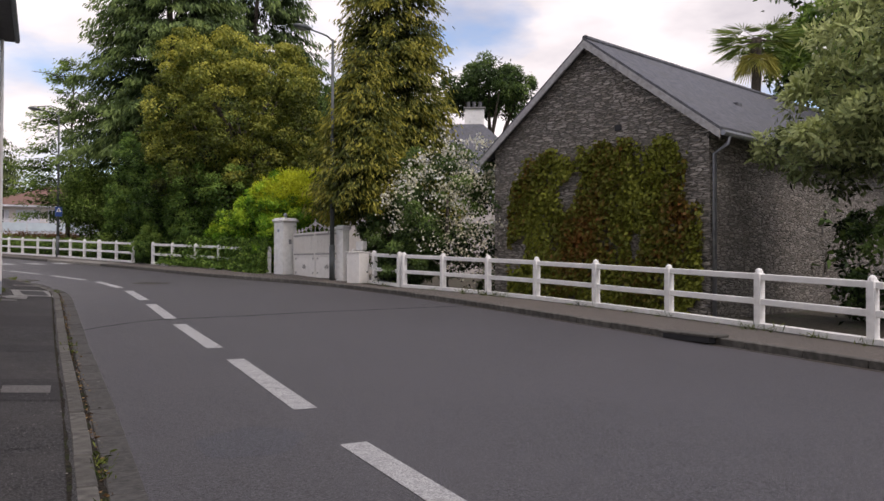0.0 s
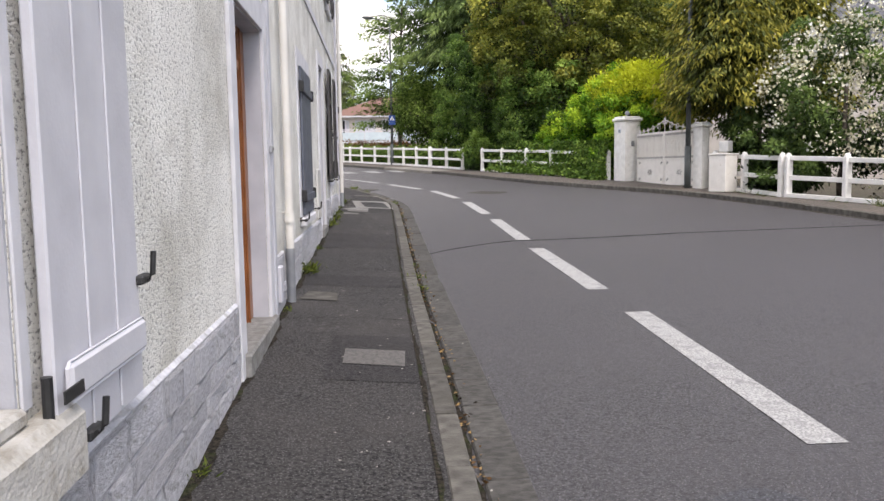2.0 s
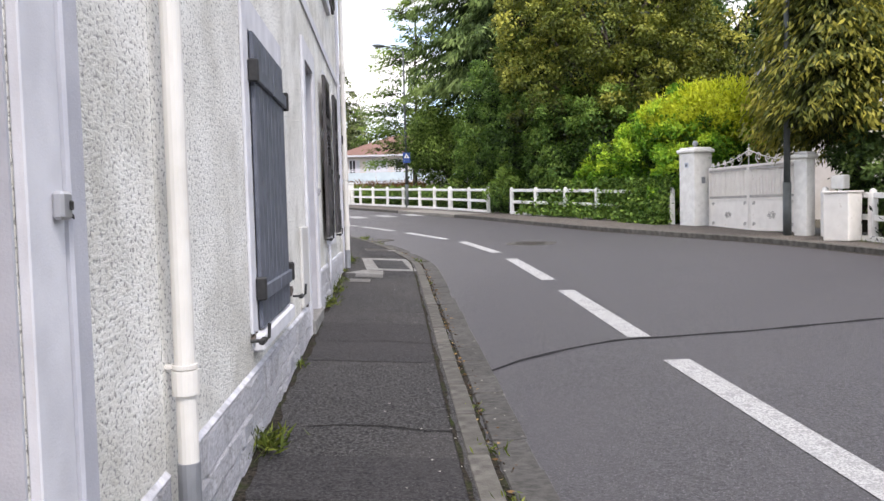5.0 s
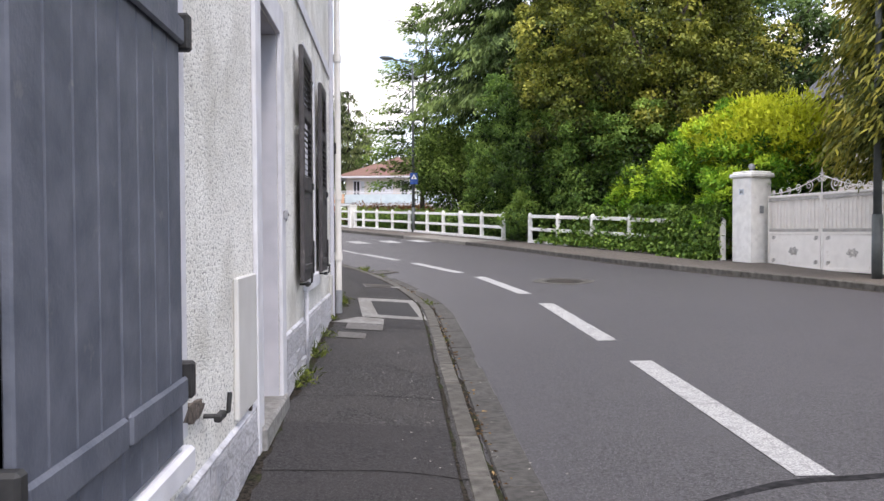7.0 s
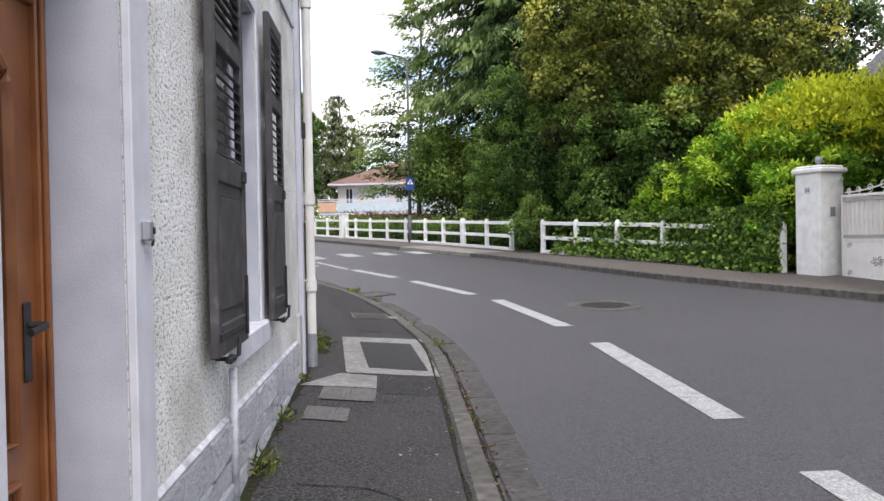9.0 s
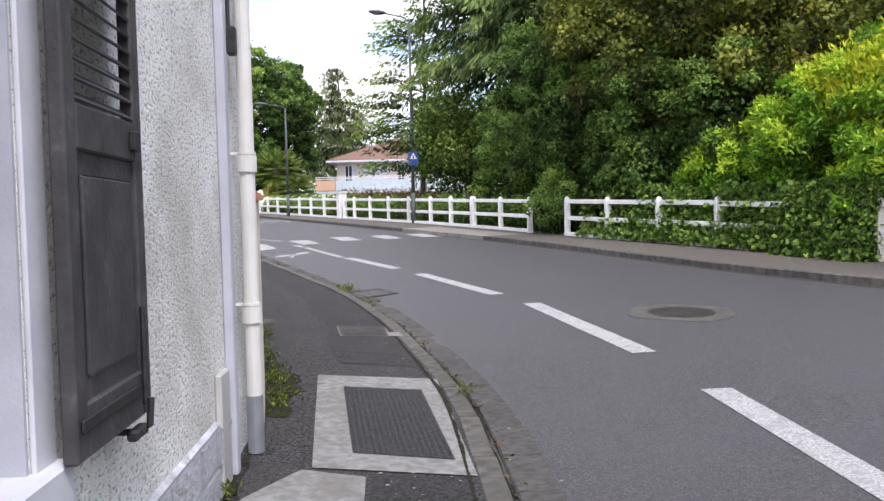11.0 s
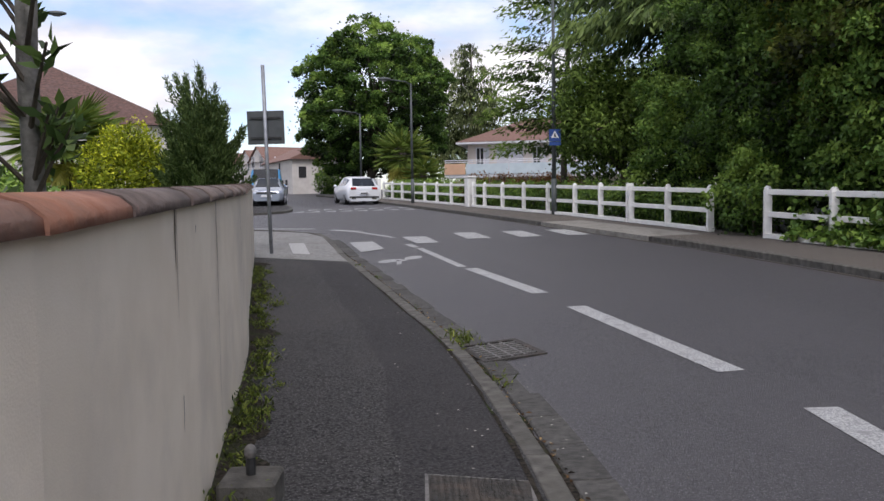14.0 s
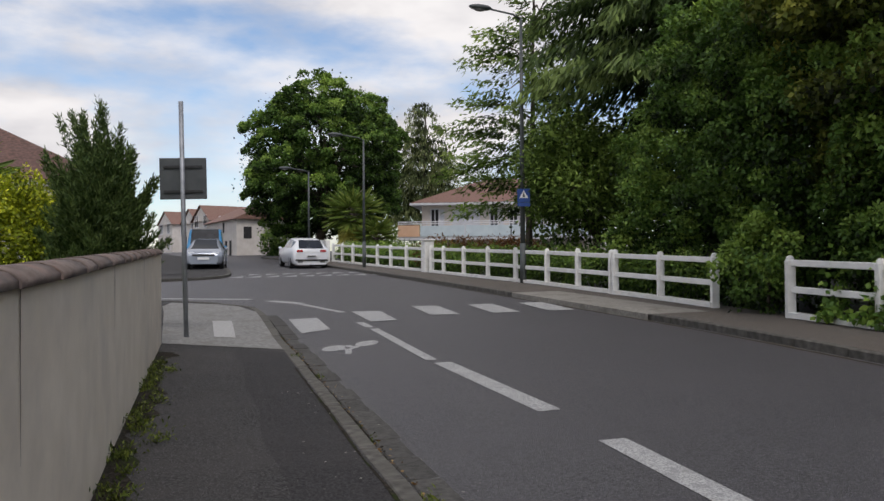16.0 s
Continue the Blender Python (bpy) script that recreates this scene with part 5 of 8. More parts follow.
for s in (0, 1):
    bm = bmesh.new()
    ya, yb = (-0.38, BW / 2) if s == 0 else (BW + 0.38, BW / 2)
    za = BE - 0.38 * (BT - BE) / (BW / 2) + 0.06
    v = [bm.verts.new(p) for p in ((-0.22, ya, za), (BL, ya, za), (BL, yb, BT + 0.06), (-0.22, yb, BT + 0.06))]
    w = [bm.verts.new(p.co + Vector((0, 0, 0.09))) for p in v]
    bm.faces.new(v)
    bm.faces.new(w)
    for k in range(4):
        bm.faces.new((v[k], v[(k + 1) % 4], w[(k + 1) % 4], w[k]))
    part("roof_slope", bm, M_SLATE, barn, "grey slate slope")
    bm = bmesh.new()
    vv = [Vector((-0.24, ya, za - 0.02)), Vector((-0.24, yb, BT + 0.04))]
    for q in vv:
        q.z -= 0.16
    a4 = [bm.verts.new(p) for p in (vv[0], vv[1], vv[1] + Vector((0, 0, 0.2)), vv[0] + Vector((0, 0, 0.2)))]
    c4 = [bm.verts.new(p.co + Vector((0.05, 0, 0))) for p in a4]
    bm.faces.new(a4)
    bm.faces.new(c4)
    for k in range(4):
        bm.faces.new((a4[k], a4[(k + 1) % 4], c4[(k + 1) % 4], c4[k]))
    part("barge_board", bm, mat("grey_board", (0.3, 0.29, 0.28), (0.42, 0.41, 0.4), scale=9, rough=0.8), barn, "weathered pale barge board")
part("ridge", tubes([(-0.2, BW / 2, BT + 0.14), (BL, BW / 2, BT + 0.14)], r=0.09, seg=8), M_SLATE, barn)
part("gutter", tubes([(-0.2, -0.45, BE - 0.28), (BL, -0.45, BE - 0.28)], r=0.07, seg=8), M_ZINC, barn)
part("downpipe", tubes([(0.12, -0.45, BE - 0.32), (0.12, -0.4, BE - 0.5), (0.08, -0.1, BE - 0.7), (0.08, -0.08, 0.3)], r=0.05, seg=10), M_ZINC, barn, "zinc downpipe", smooth=True)
part("roof_vent", bbox(4.2, 4.5, 1.4, 1.65, BE + 1.1, BE + 1.3, bevel=0.02), M_SLATE, barn)
# Dark box on the gable, coloured as the shade of a small hole.
part("wall_hole", bbox(-0.012, 0.1, 2.4, 2.6, 4.9, 5.05), M_DARK, barn)
# house behind with a white chimney
hb = thing("villa", "slate-roofed house with a white chimney behind the trees", "house", pose(12.6, 37.2, gz(35), 0, 0, -28))
bm = bmesh.new()
box(bm, 0, 9, 0, 9, -0.2, 4.8)
part("wall", bm, M_WALL_FAR, hb)
bm = bmesh.new()
v = [bm.verts.new(p) for p in ((-0.4, -0.4, 4.7), (9.4, -0.4, 4.7), (9.4, 9.4, 4.7), (-0.4, 9.4, 4.7))]
r0, r1 = bm.verts.new((2.2, 4.5, 7.9)), bm.verts.new((6.8, 4.5, 7.9))
for f in ((v[0], v[1], r1, r0), (v[1], v[2], r1), (v[2], v[3], r0, r1), (v[3], v[0], r0), v):
    bm.faces.new(f)
part("roof", bm, M_SLATE, hb)
bm = bbox(5.8, 6.9, 6.4, 7.1, 5, 9.1, bevel=0.02)
ch = part("chimney", bm, M_FENCE, hb, "white rendered chimney")
part("chimney_cap", bbox(5.72, 6.98, 6.32, 7.18, 9.1, 9.2, bevel=0.02), M_CONC, ch)
for k in range(3):
    part("chimney_pot", tubes([(6.0 + 0.33 * k, 6.75, 9.2), (6.0 + 0.33 * k, 6.75, 9.55)], r=0.11, seg=10), M_SLATE, ch)

# ---- trees, shrubs, hedges ----
L_OLIVE = leafmat("olive_leaves", (0.036, 0.062, 0.014), (0.115, 0.155, 0.032), (0.26, 0.275, 0.06))
L_GREEN = leafmat("green_leaves", (0.026, 0.065, 0.017), (0.08, 0.167, 0.038), (0.189, 0.29, 0.072))
L_DARK = leafmat("dark_green_leaves", (0.017, 0.041, 0.014), (0.049, 0.096, 0.032), (0.109, 0.174, 0.052))
L_BRIGHT = leafmat("bright_laurel_leaves", (0.034, 0.115, 0.014), (0.115, 0.287, 0.023), (0.345, 0.483, 0.046))
L_GOLD = leafmat("golden_cypress_sprays", (0.022, 0.038, 0.01), (0.072, 0.098, 0.022), (0.24, 0.235, 0.045))
L_CEDAR = leafmat("cedar_needles", (0.018, 0.044, 0.015), (0.055, 0.1, 0.036), (0.14, 0.205, 0.075))
L_LIGHT = leafmat("light_green_leaves", (0.05, 0.1, 0.02), (0.1, 0.18, 0.042), (0.2, 0.3, 0.08), trans=0.35)
L_FLOWER = leafmat("white_blossom", (0.5, 0.5, 0.42), (0.68, 0.68, 0.6), (0.8, 0.8, 0.74), trans=0.3)
L_CREEPER = leafmat("creeper_leaves", (0.2, 0.085, 0.03), (0.115, 0.145, 0.028), (0.25, 0.29, 0.055), gain=(1, 1, 1.2))
L_PALM = leafmat("palm_fronds", (0.043, 0.08, 0.022), (0.116, 0.189, 0.043), (0.29, 0.29, 0.087))
L_WEED = leafmat("weeds", (0.03, 0.05, 0.011), (0.066, 0.1, 0.02), (0.13, 0.16, 0.036))
L_JUNI = leafmat("juniper_sprays", (0.014, 0.036, 0.013), (0.045, 0.085, 0.03), (0.12, 0.17, 0.065))
L_BIRCH = leafmat("birch_leaves", (0.06, 0.09, 0.04), (0.12, 0.17, 0.08), (0.22, 0.27, 0.14), trans=0.45)


def sprays(parent, name, base, top, radius, rows, per, material, length, width, hang=0.8, label="", skirt=0.0, fan=9, taper=0.8, tip_r=0.25):
    """Conifer crown: limbs in whorls from the trunk, each bearing hanging sprays."""
    b, t = np.array(base, float), np.array(top, float)
    P, D, T = [], [], []
    for i in range(rows):
        f = (i + rng.random()) / rows
        f = skirt + (1 - skirt) * f
        c = b + (t - b) * f
        rmax = radius * (1 - f) ** taper + tip_r
        for _ in range(per):
            a = rng.random() * 2 * math.pi
            reach = rmax * (0.75 + 0.4 * rng.random())
            d = np.array([math.cos(a), math.sin(a), 0])
            n = max(3, int(reach / 0.28))
            lift = rng.normal(0.1, 0.12)
            s = np.linspace(0.35, 1.0, n)
            pts = c + d * (s * reach)[:, None] + np.array([0, 0, 1]) * ((lift * s - 0.28 * hang * s ** 2) * reach)[:, None]
            # Low tone near the trunk paints the inner shade; limb tips stay pale.
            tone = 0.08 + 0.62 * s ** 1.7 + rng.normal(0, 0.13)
            pts = np.repeat(pts, fan, 0) + rng.normal(size=(n * fan, 3)) * 0.16 * np.array([1, 1, 0.6])
            side = np.cross(d, [0, 0, 1])
            tip = d * 0.6 + side * rng.normal(0, 0.6, size=(n * fan, 1)) + np.array([0, 0, -hang]) + rng.normal(size=(n * fan, 3)) * 0.25
            P.append(pts)
            D.append(tip)
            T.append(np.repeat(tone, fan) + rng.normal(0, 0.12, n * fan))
    P, D, T = np.concatenate(P), np.concatenate(D), np.concatenate(T)
    n = len(P)
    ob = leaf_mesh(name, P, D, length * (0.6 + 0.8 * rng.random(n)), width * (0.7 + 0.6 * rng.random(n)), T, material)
    ob.parent = parent
    return tagged(ob, label, kind="stuff")


def tree(label, x, y, h, r0, blobs, material, category="tree", name="tree", limbs=True, trunk_top=0.75, **kw):
    t = thing(name, label, category)
    b = Vector((x, y, gz(y, -0.1)))
    top = b + Vector((0, 0, h * trunk_top))
    ls = [(0.35 + 0.12 * (k % 5), (bl[0], bl[1], bl[2]), r0 * 0.5) for k, bl in enumerate(blobs)] if limbs else []
    trunk(t, b, top, r0, r0 * 0.35, ls)
    broadleaf(t, "crown", blobs, material, **kw)
    return t


def around(cx, cy, cz, rx, rz, n, jit=0.6, scale=0.6, seed=1):
    """Overlapping lumps that fill a crown of that size with an uneven outline."""
    r = random.Random(seed)
    out = [(cx, cy, cz, rx * 0.8, rx * 0.8, rz * 0.8)]
    for k in range(n):
        a = k * 2.399 + r.uniform(-0.4, 0.4)
        h = -0.75 + 1.6 * (k + 0.5) / n
        w = math.sqrt(max(0.05, 1 - h * h * 0.85))
        s = scale * r.uniform(0.7, 1.15) * 0.75
        out.append((cx + rx * w * jit * math.cos(a), cy + rx * w * jit * math.sin(a), cz + rz * h * 0.72, rx * s, rx * s, rz * s * 0.85))
    return out


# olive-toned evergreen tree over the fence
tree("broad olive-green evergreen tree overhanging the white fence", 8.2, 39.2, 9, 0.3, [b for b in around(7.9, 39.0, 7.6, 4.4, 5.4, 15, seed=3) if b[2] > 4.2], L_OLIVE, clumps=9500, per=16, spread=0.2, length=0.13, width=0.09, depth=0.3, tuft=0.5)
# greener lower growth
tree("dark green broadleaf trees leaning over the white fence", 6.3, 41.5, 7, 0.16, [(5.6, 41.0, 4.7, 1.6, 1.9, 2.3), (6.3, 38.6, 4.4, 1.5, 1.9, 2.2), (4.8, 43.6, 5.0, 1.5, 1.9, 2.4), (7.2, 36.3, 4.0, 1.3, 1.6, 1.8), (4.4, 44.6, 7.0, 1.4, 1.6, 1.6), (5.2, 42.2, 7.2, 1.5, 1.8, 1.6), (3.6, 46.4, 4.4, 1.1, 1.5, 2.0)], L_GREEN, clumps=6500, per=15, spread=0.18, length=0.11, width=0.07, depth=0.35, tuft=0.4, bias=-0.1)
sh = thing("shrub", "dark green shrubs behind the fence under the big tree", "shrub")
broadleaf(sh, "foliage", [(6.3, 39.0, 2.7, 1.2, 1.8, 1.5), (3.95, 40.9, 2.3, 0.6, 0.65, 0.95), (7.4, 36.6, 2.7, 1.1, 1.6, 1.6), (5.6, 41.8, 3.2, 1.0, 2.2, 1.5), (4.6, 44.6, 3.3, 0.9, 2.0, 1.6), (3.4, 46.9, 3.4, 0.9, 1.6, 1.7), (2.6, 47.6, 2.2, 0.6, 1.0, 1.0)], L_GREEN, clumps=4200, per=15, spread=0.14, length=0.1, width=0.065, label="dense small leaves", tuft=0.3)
stems(sh, ((6.4, 39.0), (7.4, 36.7), (5.6, 42.0), (4.6, 44.6), (3.4, 46.9), (4.1, 41.0)))
# cedar
cd = thing("cedar", "tall dark cedar with drooping branches", "tree")
trunk(cd, (6.4, 51.5, gz(51.5)), (6.4, 51.5, 21), 0.5, 0.1)
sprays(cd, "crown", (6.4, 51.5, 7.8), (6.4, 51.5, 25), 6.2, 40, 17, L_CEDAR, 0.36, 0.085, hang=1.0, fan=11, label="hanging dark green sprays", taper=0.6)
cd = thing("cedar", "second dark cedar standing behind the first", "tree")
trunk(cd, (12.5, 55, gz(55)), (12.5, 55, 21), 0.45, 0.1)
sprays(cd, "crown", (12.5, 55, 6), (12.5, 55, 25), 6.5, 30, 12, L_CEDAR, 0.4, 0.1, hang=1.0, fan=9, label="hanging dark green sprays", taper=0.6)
# golden cypress by the gate
cy = thing("cypress", "tall golden-green cypress behind the gate", "tree")
trunk(cy, (11.2, 28.0, gz(28)), (11.2, 28.0, 15), 0.28, 0.08)
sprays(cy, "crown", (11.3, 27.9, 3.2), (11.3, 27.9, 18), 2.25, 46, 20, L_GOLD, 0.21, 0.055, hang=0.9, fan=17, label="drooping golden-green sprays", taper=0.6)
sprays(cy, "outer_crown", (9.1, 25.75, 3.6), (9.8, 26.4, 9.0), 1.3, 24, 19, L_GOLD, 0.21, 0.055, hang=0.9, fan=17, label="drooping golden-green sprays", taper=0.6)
# laurel by the gate pillar
lr = thing("laurel", "bright yellow-green laurel clipped beside the gate pillar", "shrub")
trunk(lr, (8.2, 31.8, gz(31.8)), (8.2, 31.8, 4), 0.08, 0.03)
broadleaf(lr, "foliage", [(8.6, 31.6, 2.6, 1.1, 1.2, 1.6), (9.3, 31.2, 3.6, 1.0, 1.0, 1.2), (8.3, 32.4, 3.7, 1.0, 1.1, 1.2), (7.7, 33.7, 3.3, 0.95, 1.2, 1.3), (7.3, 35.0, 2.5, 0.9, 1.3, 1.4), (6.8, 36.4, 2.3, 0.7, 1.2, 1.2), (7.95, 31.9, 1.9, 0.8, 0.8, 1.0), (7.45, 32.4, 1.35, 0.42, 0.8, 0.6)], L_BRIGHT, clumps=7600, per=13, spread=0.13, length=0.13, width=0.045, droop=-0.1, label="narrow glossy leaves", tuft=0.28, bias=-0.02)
broadleaf(lr, "top_growth", [(9.3, 30.9, 4.2, 0.9, 0.85, 0.75), (8.7, 31.7, 4.3, 0.9, 0.9, 0.75), (8.2, 32.6, 4.15, 0.8, 0.9, 0.7)], leafmat("young_laurel_leaves", (0.3, 0.34, 0.02), (0.3, 0.38, 0.022), (0.36, 0.42, 0.03)), clumps=2600, per=12, spread=0.11, length=0.15, width=0.04, droop=-0.9, label="yellow-green young leaves", bias=0.3, lump=0.4)
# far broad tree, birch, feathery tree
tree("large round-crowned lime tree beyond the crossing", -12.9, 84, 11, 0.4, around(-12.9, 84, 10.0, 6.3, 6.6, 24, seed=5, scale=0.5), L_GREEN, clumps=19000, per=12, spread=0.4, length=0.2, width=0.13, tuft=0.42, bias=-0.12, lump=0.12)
bi = thing("tree", "tall weeping birch behind the balcony house", "tree")
trunk(bi, (-6.2, 95, gz(95)), (-6.2, 95, 16.5), 0.22, 0.05, [(0.4 + 0.07 * k, (-6.2 + 2.2 * math.cos(2.4 * k), 95 + 2.2 * math.sin(2.4 * k), 10.5 + 0.7 * k), 0.06) for k in range(8)])
for dx, dy, z0_, z1_ in ((-1.5, 0.0, 6.5, 14.0), (1.0, 0.5, 6.8, 15.0), (-0.2, -0.8, 8.5, 17.0), (1.9, -0.5, 6.0, 11.5), (-2.2, 0.6, 6.0, 11.0)):
    sprays(bi, "crown", (-6.2 + dx, 95 + dy, z0_), (-6.2 + dx * 0.8, 95 + dy, z1_), 1.0, 10, 8, L_BIRCH, 0.32, 0.1, hang=2.4, fan=9, label="thin hanging twigs with small leaves", taper=0.2, tip_r=0.7)
ft = thing("tree", "light green feathery tree beside the cedar", "tree")
trunk(ft, (0.6, 57.0, gz(57)), (0.9, 57.2, 14.2), 0.15, 0.03, [(0.3 + 0.05 * k, (0.6 + 2.4 * math.cos(2.4 * k), 57 + 2.4 * math.sin(2.4 * k), 6.0 + 0.62 * k), 0.045) for k in range(13)])
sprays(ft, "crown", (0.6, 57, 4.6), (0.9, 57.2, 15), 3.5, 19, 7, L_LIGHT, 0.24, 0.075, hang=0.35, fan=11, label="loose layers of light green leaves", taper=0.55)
tree("light green tree behind the fence by the crossing sign", 2.4, 51.5, 6, 0.14, around(1.9, 51.2, 5.0, 1.9, 2.2, 8, seed=12, jit=0.75, scale=0.5), L_LIGHT, clumps=1400, per=12, spread=0.2, length=0.17, width=0.075, droop=0.3)
# blossom shrub
bl = thing("blossoming_shrub", "large shrub covered in small white blossom", "shrub")
trunk(bl, (11.2, 23.0, gz(23)), (11.3, 23.1, 3.6), 0.1, 0.04)
blob = [(11.5, 23.1, 3.1, 1.9, 2.1, 1.9), (12.3, 21.8, 2.7, 1.4, 1.5, 1.9), (11.5, 24.3, 3.7, 1.4, 1.5, 1.3), (12.2, 22.6, 4.2, 1.4, 1.5, 1.2)]
broadleaf(bl, "foliage", blob, L_DARK, clumps=2600, per=12, spread=0.16, length=0.11, width=0.06, tuft=0.3)
bp_, bo_, bt_ = crown_points([(b[0] - 0.15, b[1] - 0.12, b[2], b[3] * 1.05, b[4] * 1.05, b[5] * 1.05) for b in blob], 1500, 7, 0.1, depth=0.08)
k_ = ((bp_[:, 2] > 2.5) | (bp_[:, 1] < 22.2)) & (np.sin(bp_[:, 1] * 3.1) + np.sin(bp_[:, 2] * 3.7) + rng.normal(size=len(bp_)) > -0.9)
ob = leaf_mesh("blossom", bp_[k_], bo_[k_] + rng.normal(size=(k_.sum(), 3)) * 0.8, 0.085, 0.085, bt_[k_], L_FLOWER)
ob.parent = bl
tagged(ob, "small white flowers in clusters", kind="stuff")
dg = thing("shrub", "dark glossy evergreen shrub hanging over the fence beside the blossom", "shrub")
broadleaf(dg, "foliage", [(10.5, 24.6, 2.0, 1.2, 1.4, 1.2), (9.7, 23.4, 1.5, 0.75, 0.9, 0.8), (10.4, 25.8, 2.6, 1.0, 1.0, 1.2)], L_DARK, clumps=1500, per=13, spread=0.14, length=0.12, width=0.06, tuft=0.28)
stems(dg, ((10.5, 24.6), (9.9, 23.5), (10.4, 25.7)))
# evergreen beside the barn
mg = thing("magnolia", "broad evergreen tree with long leathery leaves beside the barn", "tree")
trunk(mg, (16.4, 11.0, gz(11)), (16.2, 11.0, 5), 0.2, 0.08)
broadleaf(mg, "crown", around(16.5, 10.5, 5.2, 2.7, 2.8, 12, seed=21) + [(15.6, 12.4, 4.6, 1.2, 1.2, 1.3), (17.2, 8.5, 4.2, 2.0, 2.0, 2.6)], leafmat("leathery_leaves", (0.03, 0.05, 0.025), (0.13, 0.18, 0.085), (0.3, 0.36, 0.19)), clumps=3600, per=11, spread=0.18, length=0.21, width=0.075, droop=0.1, tuft=0.5, bias=0.22)
dk = thing("shrub", "dark shrubs in the shade beside the barn", "shrub")
broadleaf(dk, "foliage", [(17.6, 11.6, 1.6, 2.0, 2.0, 1.8), (19.5, 9.5, 2.4, 2.5, 2.5, 2.6)], L_DARK, clumps=1500, per=12, spread=0.2, length=0.16, width=0.08, tuft=0.4)
stems(dk, ((17.6, 11.6), (19.5, 9.5)))
# trees behind the barn
tree("dark pine far behind the white chimney", 29.5, 53, 14, 0.3, around(29.5, 53, 14.6, 3.0, 2.4, 9, seed=31, jit=0.8, scale=0.5), L_DARK, clumps=1900, per=10, spread=0.3, length=0.3, width=0.1, tuft=0.6)
tree("tall broadleaf trees behind the barn", 33, 24, 11, 0.3, around(33, 24, 10.5, 5.0, 5.0, 10, seed=32) + around(27, 17, 8.5, 3.5, 3.5, 6, seed=33), L_GREEN, clumps=3000, per=10, spread=0.4, length=0.3, width=0.16, tuft=0.8)
tree("dark green trees behind the villa", 17, 52, 12, 0.3, around(17, 51, 8.5, 4.5, 5.5, 9, seed=34) + around(11.5, 44.5, 6.0, 2.6, 4.0, 6, seed=35) + around(11.8, 43.0, 8.6, 2.4, 3.0, 6, seed=36) + around(20, 49.5, 9.5, 3.4, 3.6, 7, seed=37) + around(16.5, 47, 10, 3.0, 3.2, 6, seed=38), L_DARK, clumps=5200, per=11, spread=0.3, length=0.22, width=0.11, tuft=0.6)


def palm(x, y, h, reach, fronds, label, trunk_r=0.14, up=0.35, blades=26, dead=4, wide=0.055):
    """Fan palm: hairy trunk and folded fans on long stalks."""
    t = thing("palm", label, "palm")
    b = Vector((x, y, gz(y)))
    trunk(t, b, b + Vector((0, 0, h)), trunk_r, trunk_r * 0.9)
    bm2 = bmesh.new()
    P, D, L, T = [], [], [], []
    r = random.Random(int(x * 10))
    for k in range(fronds + dead):
        a = k * 2.399
        e = up - (0.6 + up) * k / fronds + r.uniform(-0.1, 0.1) if k < fronds else -1.1
        d = Vector((math.cos(a) * math.cos(e), math.sin(a) * math.cos(e), math.sin(e)))
        s = b + Vector((0, 0, h - 0.05))
        m = s + d * reach * 0.5 + Vector((0, 0, 0.03))
        tube(bm2, [s, m], 0.018, 5, 0.01)
        side = d.cross(Vector((0, 0, 1))).normalized()
        u = side.cross(d)
        for j in range(blades):
            q = -2.0 + 4.0 * j / (blades - 1)
            w = d * math.cos(q) + side * math.sin(q) + u * 0.15
            P.append(m)
            D.append(w + Vector((0, 0, -0.28)))
            L.append(reach * (0.42 + 0.2 * math.cos(q)))
            T.append((0.45 if k < fronds else 0.95) + r.uniform(-0.2, 0.2))
    part("stalk_bundle", bm2, M_BARK, t)
    ob2 = leaf_mesh("frond_crown", np.array([p[:] for p in P]), np.array([p[:] for p in D]), np.array(L), wide, np.array(T), L_PALM, fold=0.1)
    ob2.parent = t
    tagged(ob2, "stiff folded fans", kind="stuff")
    return t


palm(26.6, 24.6, 10.3, 1.9, 26, "tall fan palm with dry fronds behind the barn", 0.22, dead=10)
palm(-9.2, 75.0, 2.9, 2.0, 40, "shaggy fan palm behind the far fence", 0.2, up=1.0, dead=10, wide=0.12)
palm(-7.7, 74.2, 1.5, 1.5, 30, "low fan palm behind the far fence", 0.18, up=1.0, wide=0.1)
palm(-12.4, 42.0, 2.6, 1.5, 34, "fan palm behind the garden wall", 0.17, up=0.75, dead=9, wide=0.1)

# hedges behind the far fence
hd = thing("hedge", "clipped green hedge behind the white fence", "hedge")
pts = [(x + 1.0, y) for x, y in smooth_line([(3.4, 41.7), (2.1, 45.4), (0.68, 49.0), (-3.36, 57.8), (-9.9, 71.5)], 1.1)]
stems(hd, pts[::3], 0.7, 0.02)
broadleaf(hd, "foliage", [(x, y, gz(y, 0.6), 0.62, 0.75, 0.52) for x, y in pts], L_GREEN, clumps=3600, per=12, spread=0.1, length=0.1, width=0.06)
hr = thing("hedge", "reddish clipped hedge in front of the balcony house", "hedge")
broadleaf(hr, "foliage", [(-3.2 + 0.75 * k + 0.3 * k, 60 + 1.0 * k, gz(60 + k, 0.75), 0.8, 0.8, 0.6) for k in range(5)], leafmat("reddish_leaves", (0.05, 0.03, 0.02), (0.14, 0.06, 0.03), (0.2, 0.12, 0.05)), clumps=700, per=12, spread=0.14, length=0.12, width=0.07)
bk = thing("woodland", "far dense trees that close the gardens behind the fence", "trees", kind="stuff")
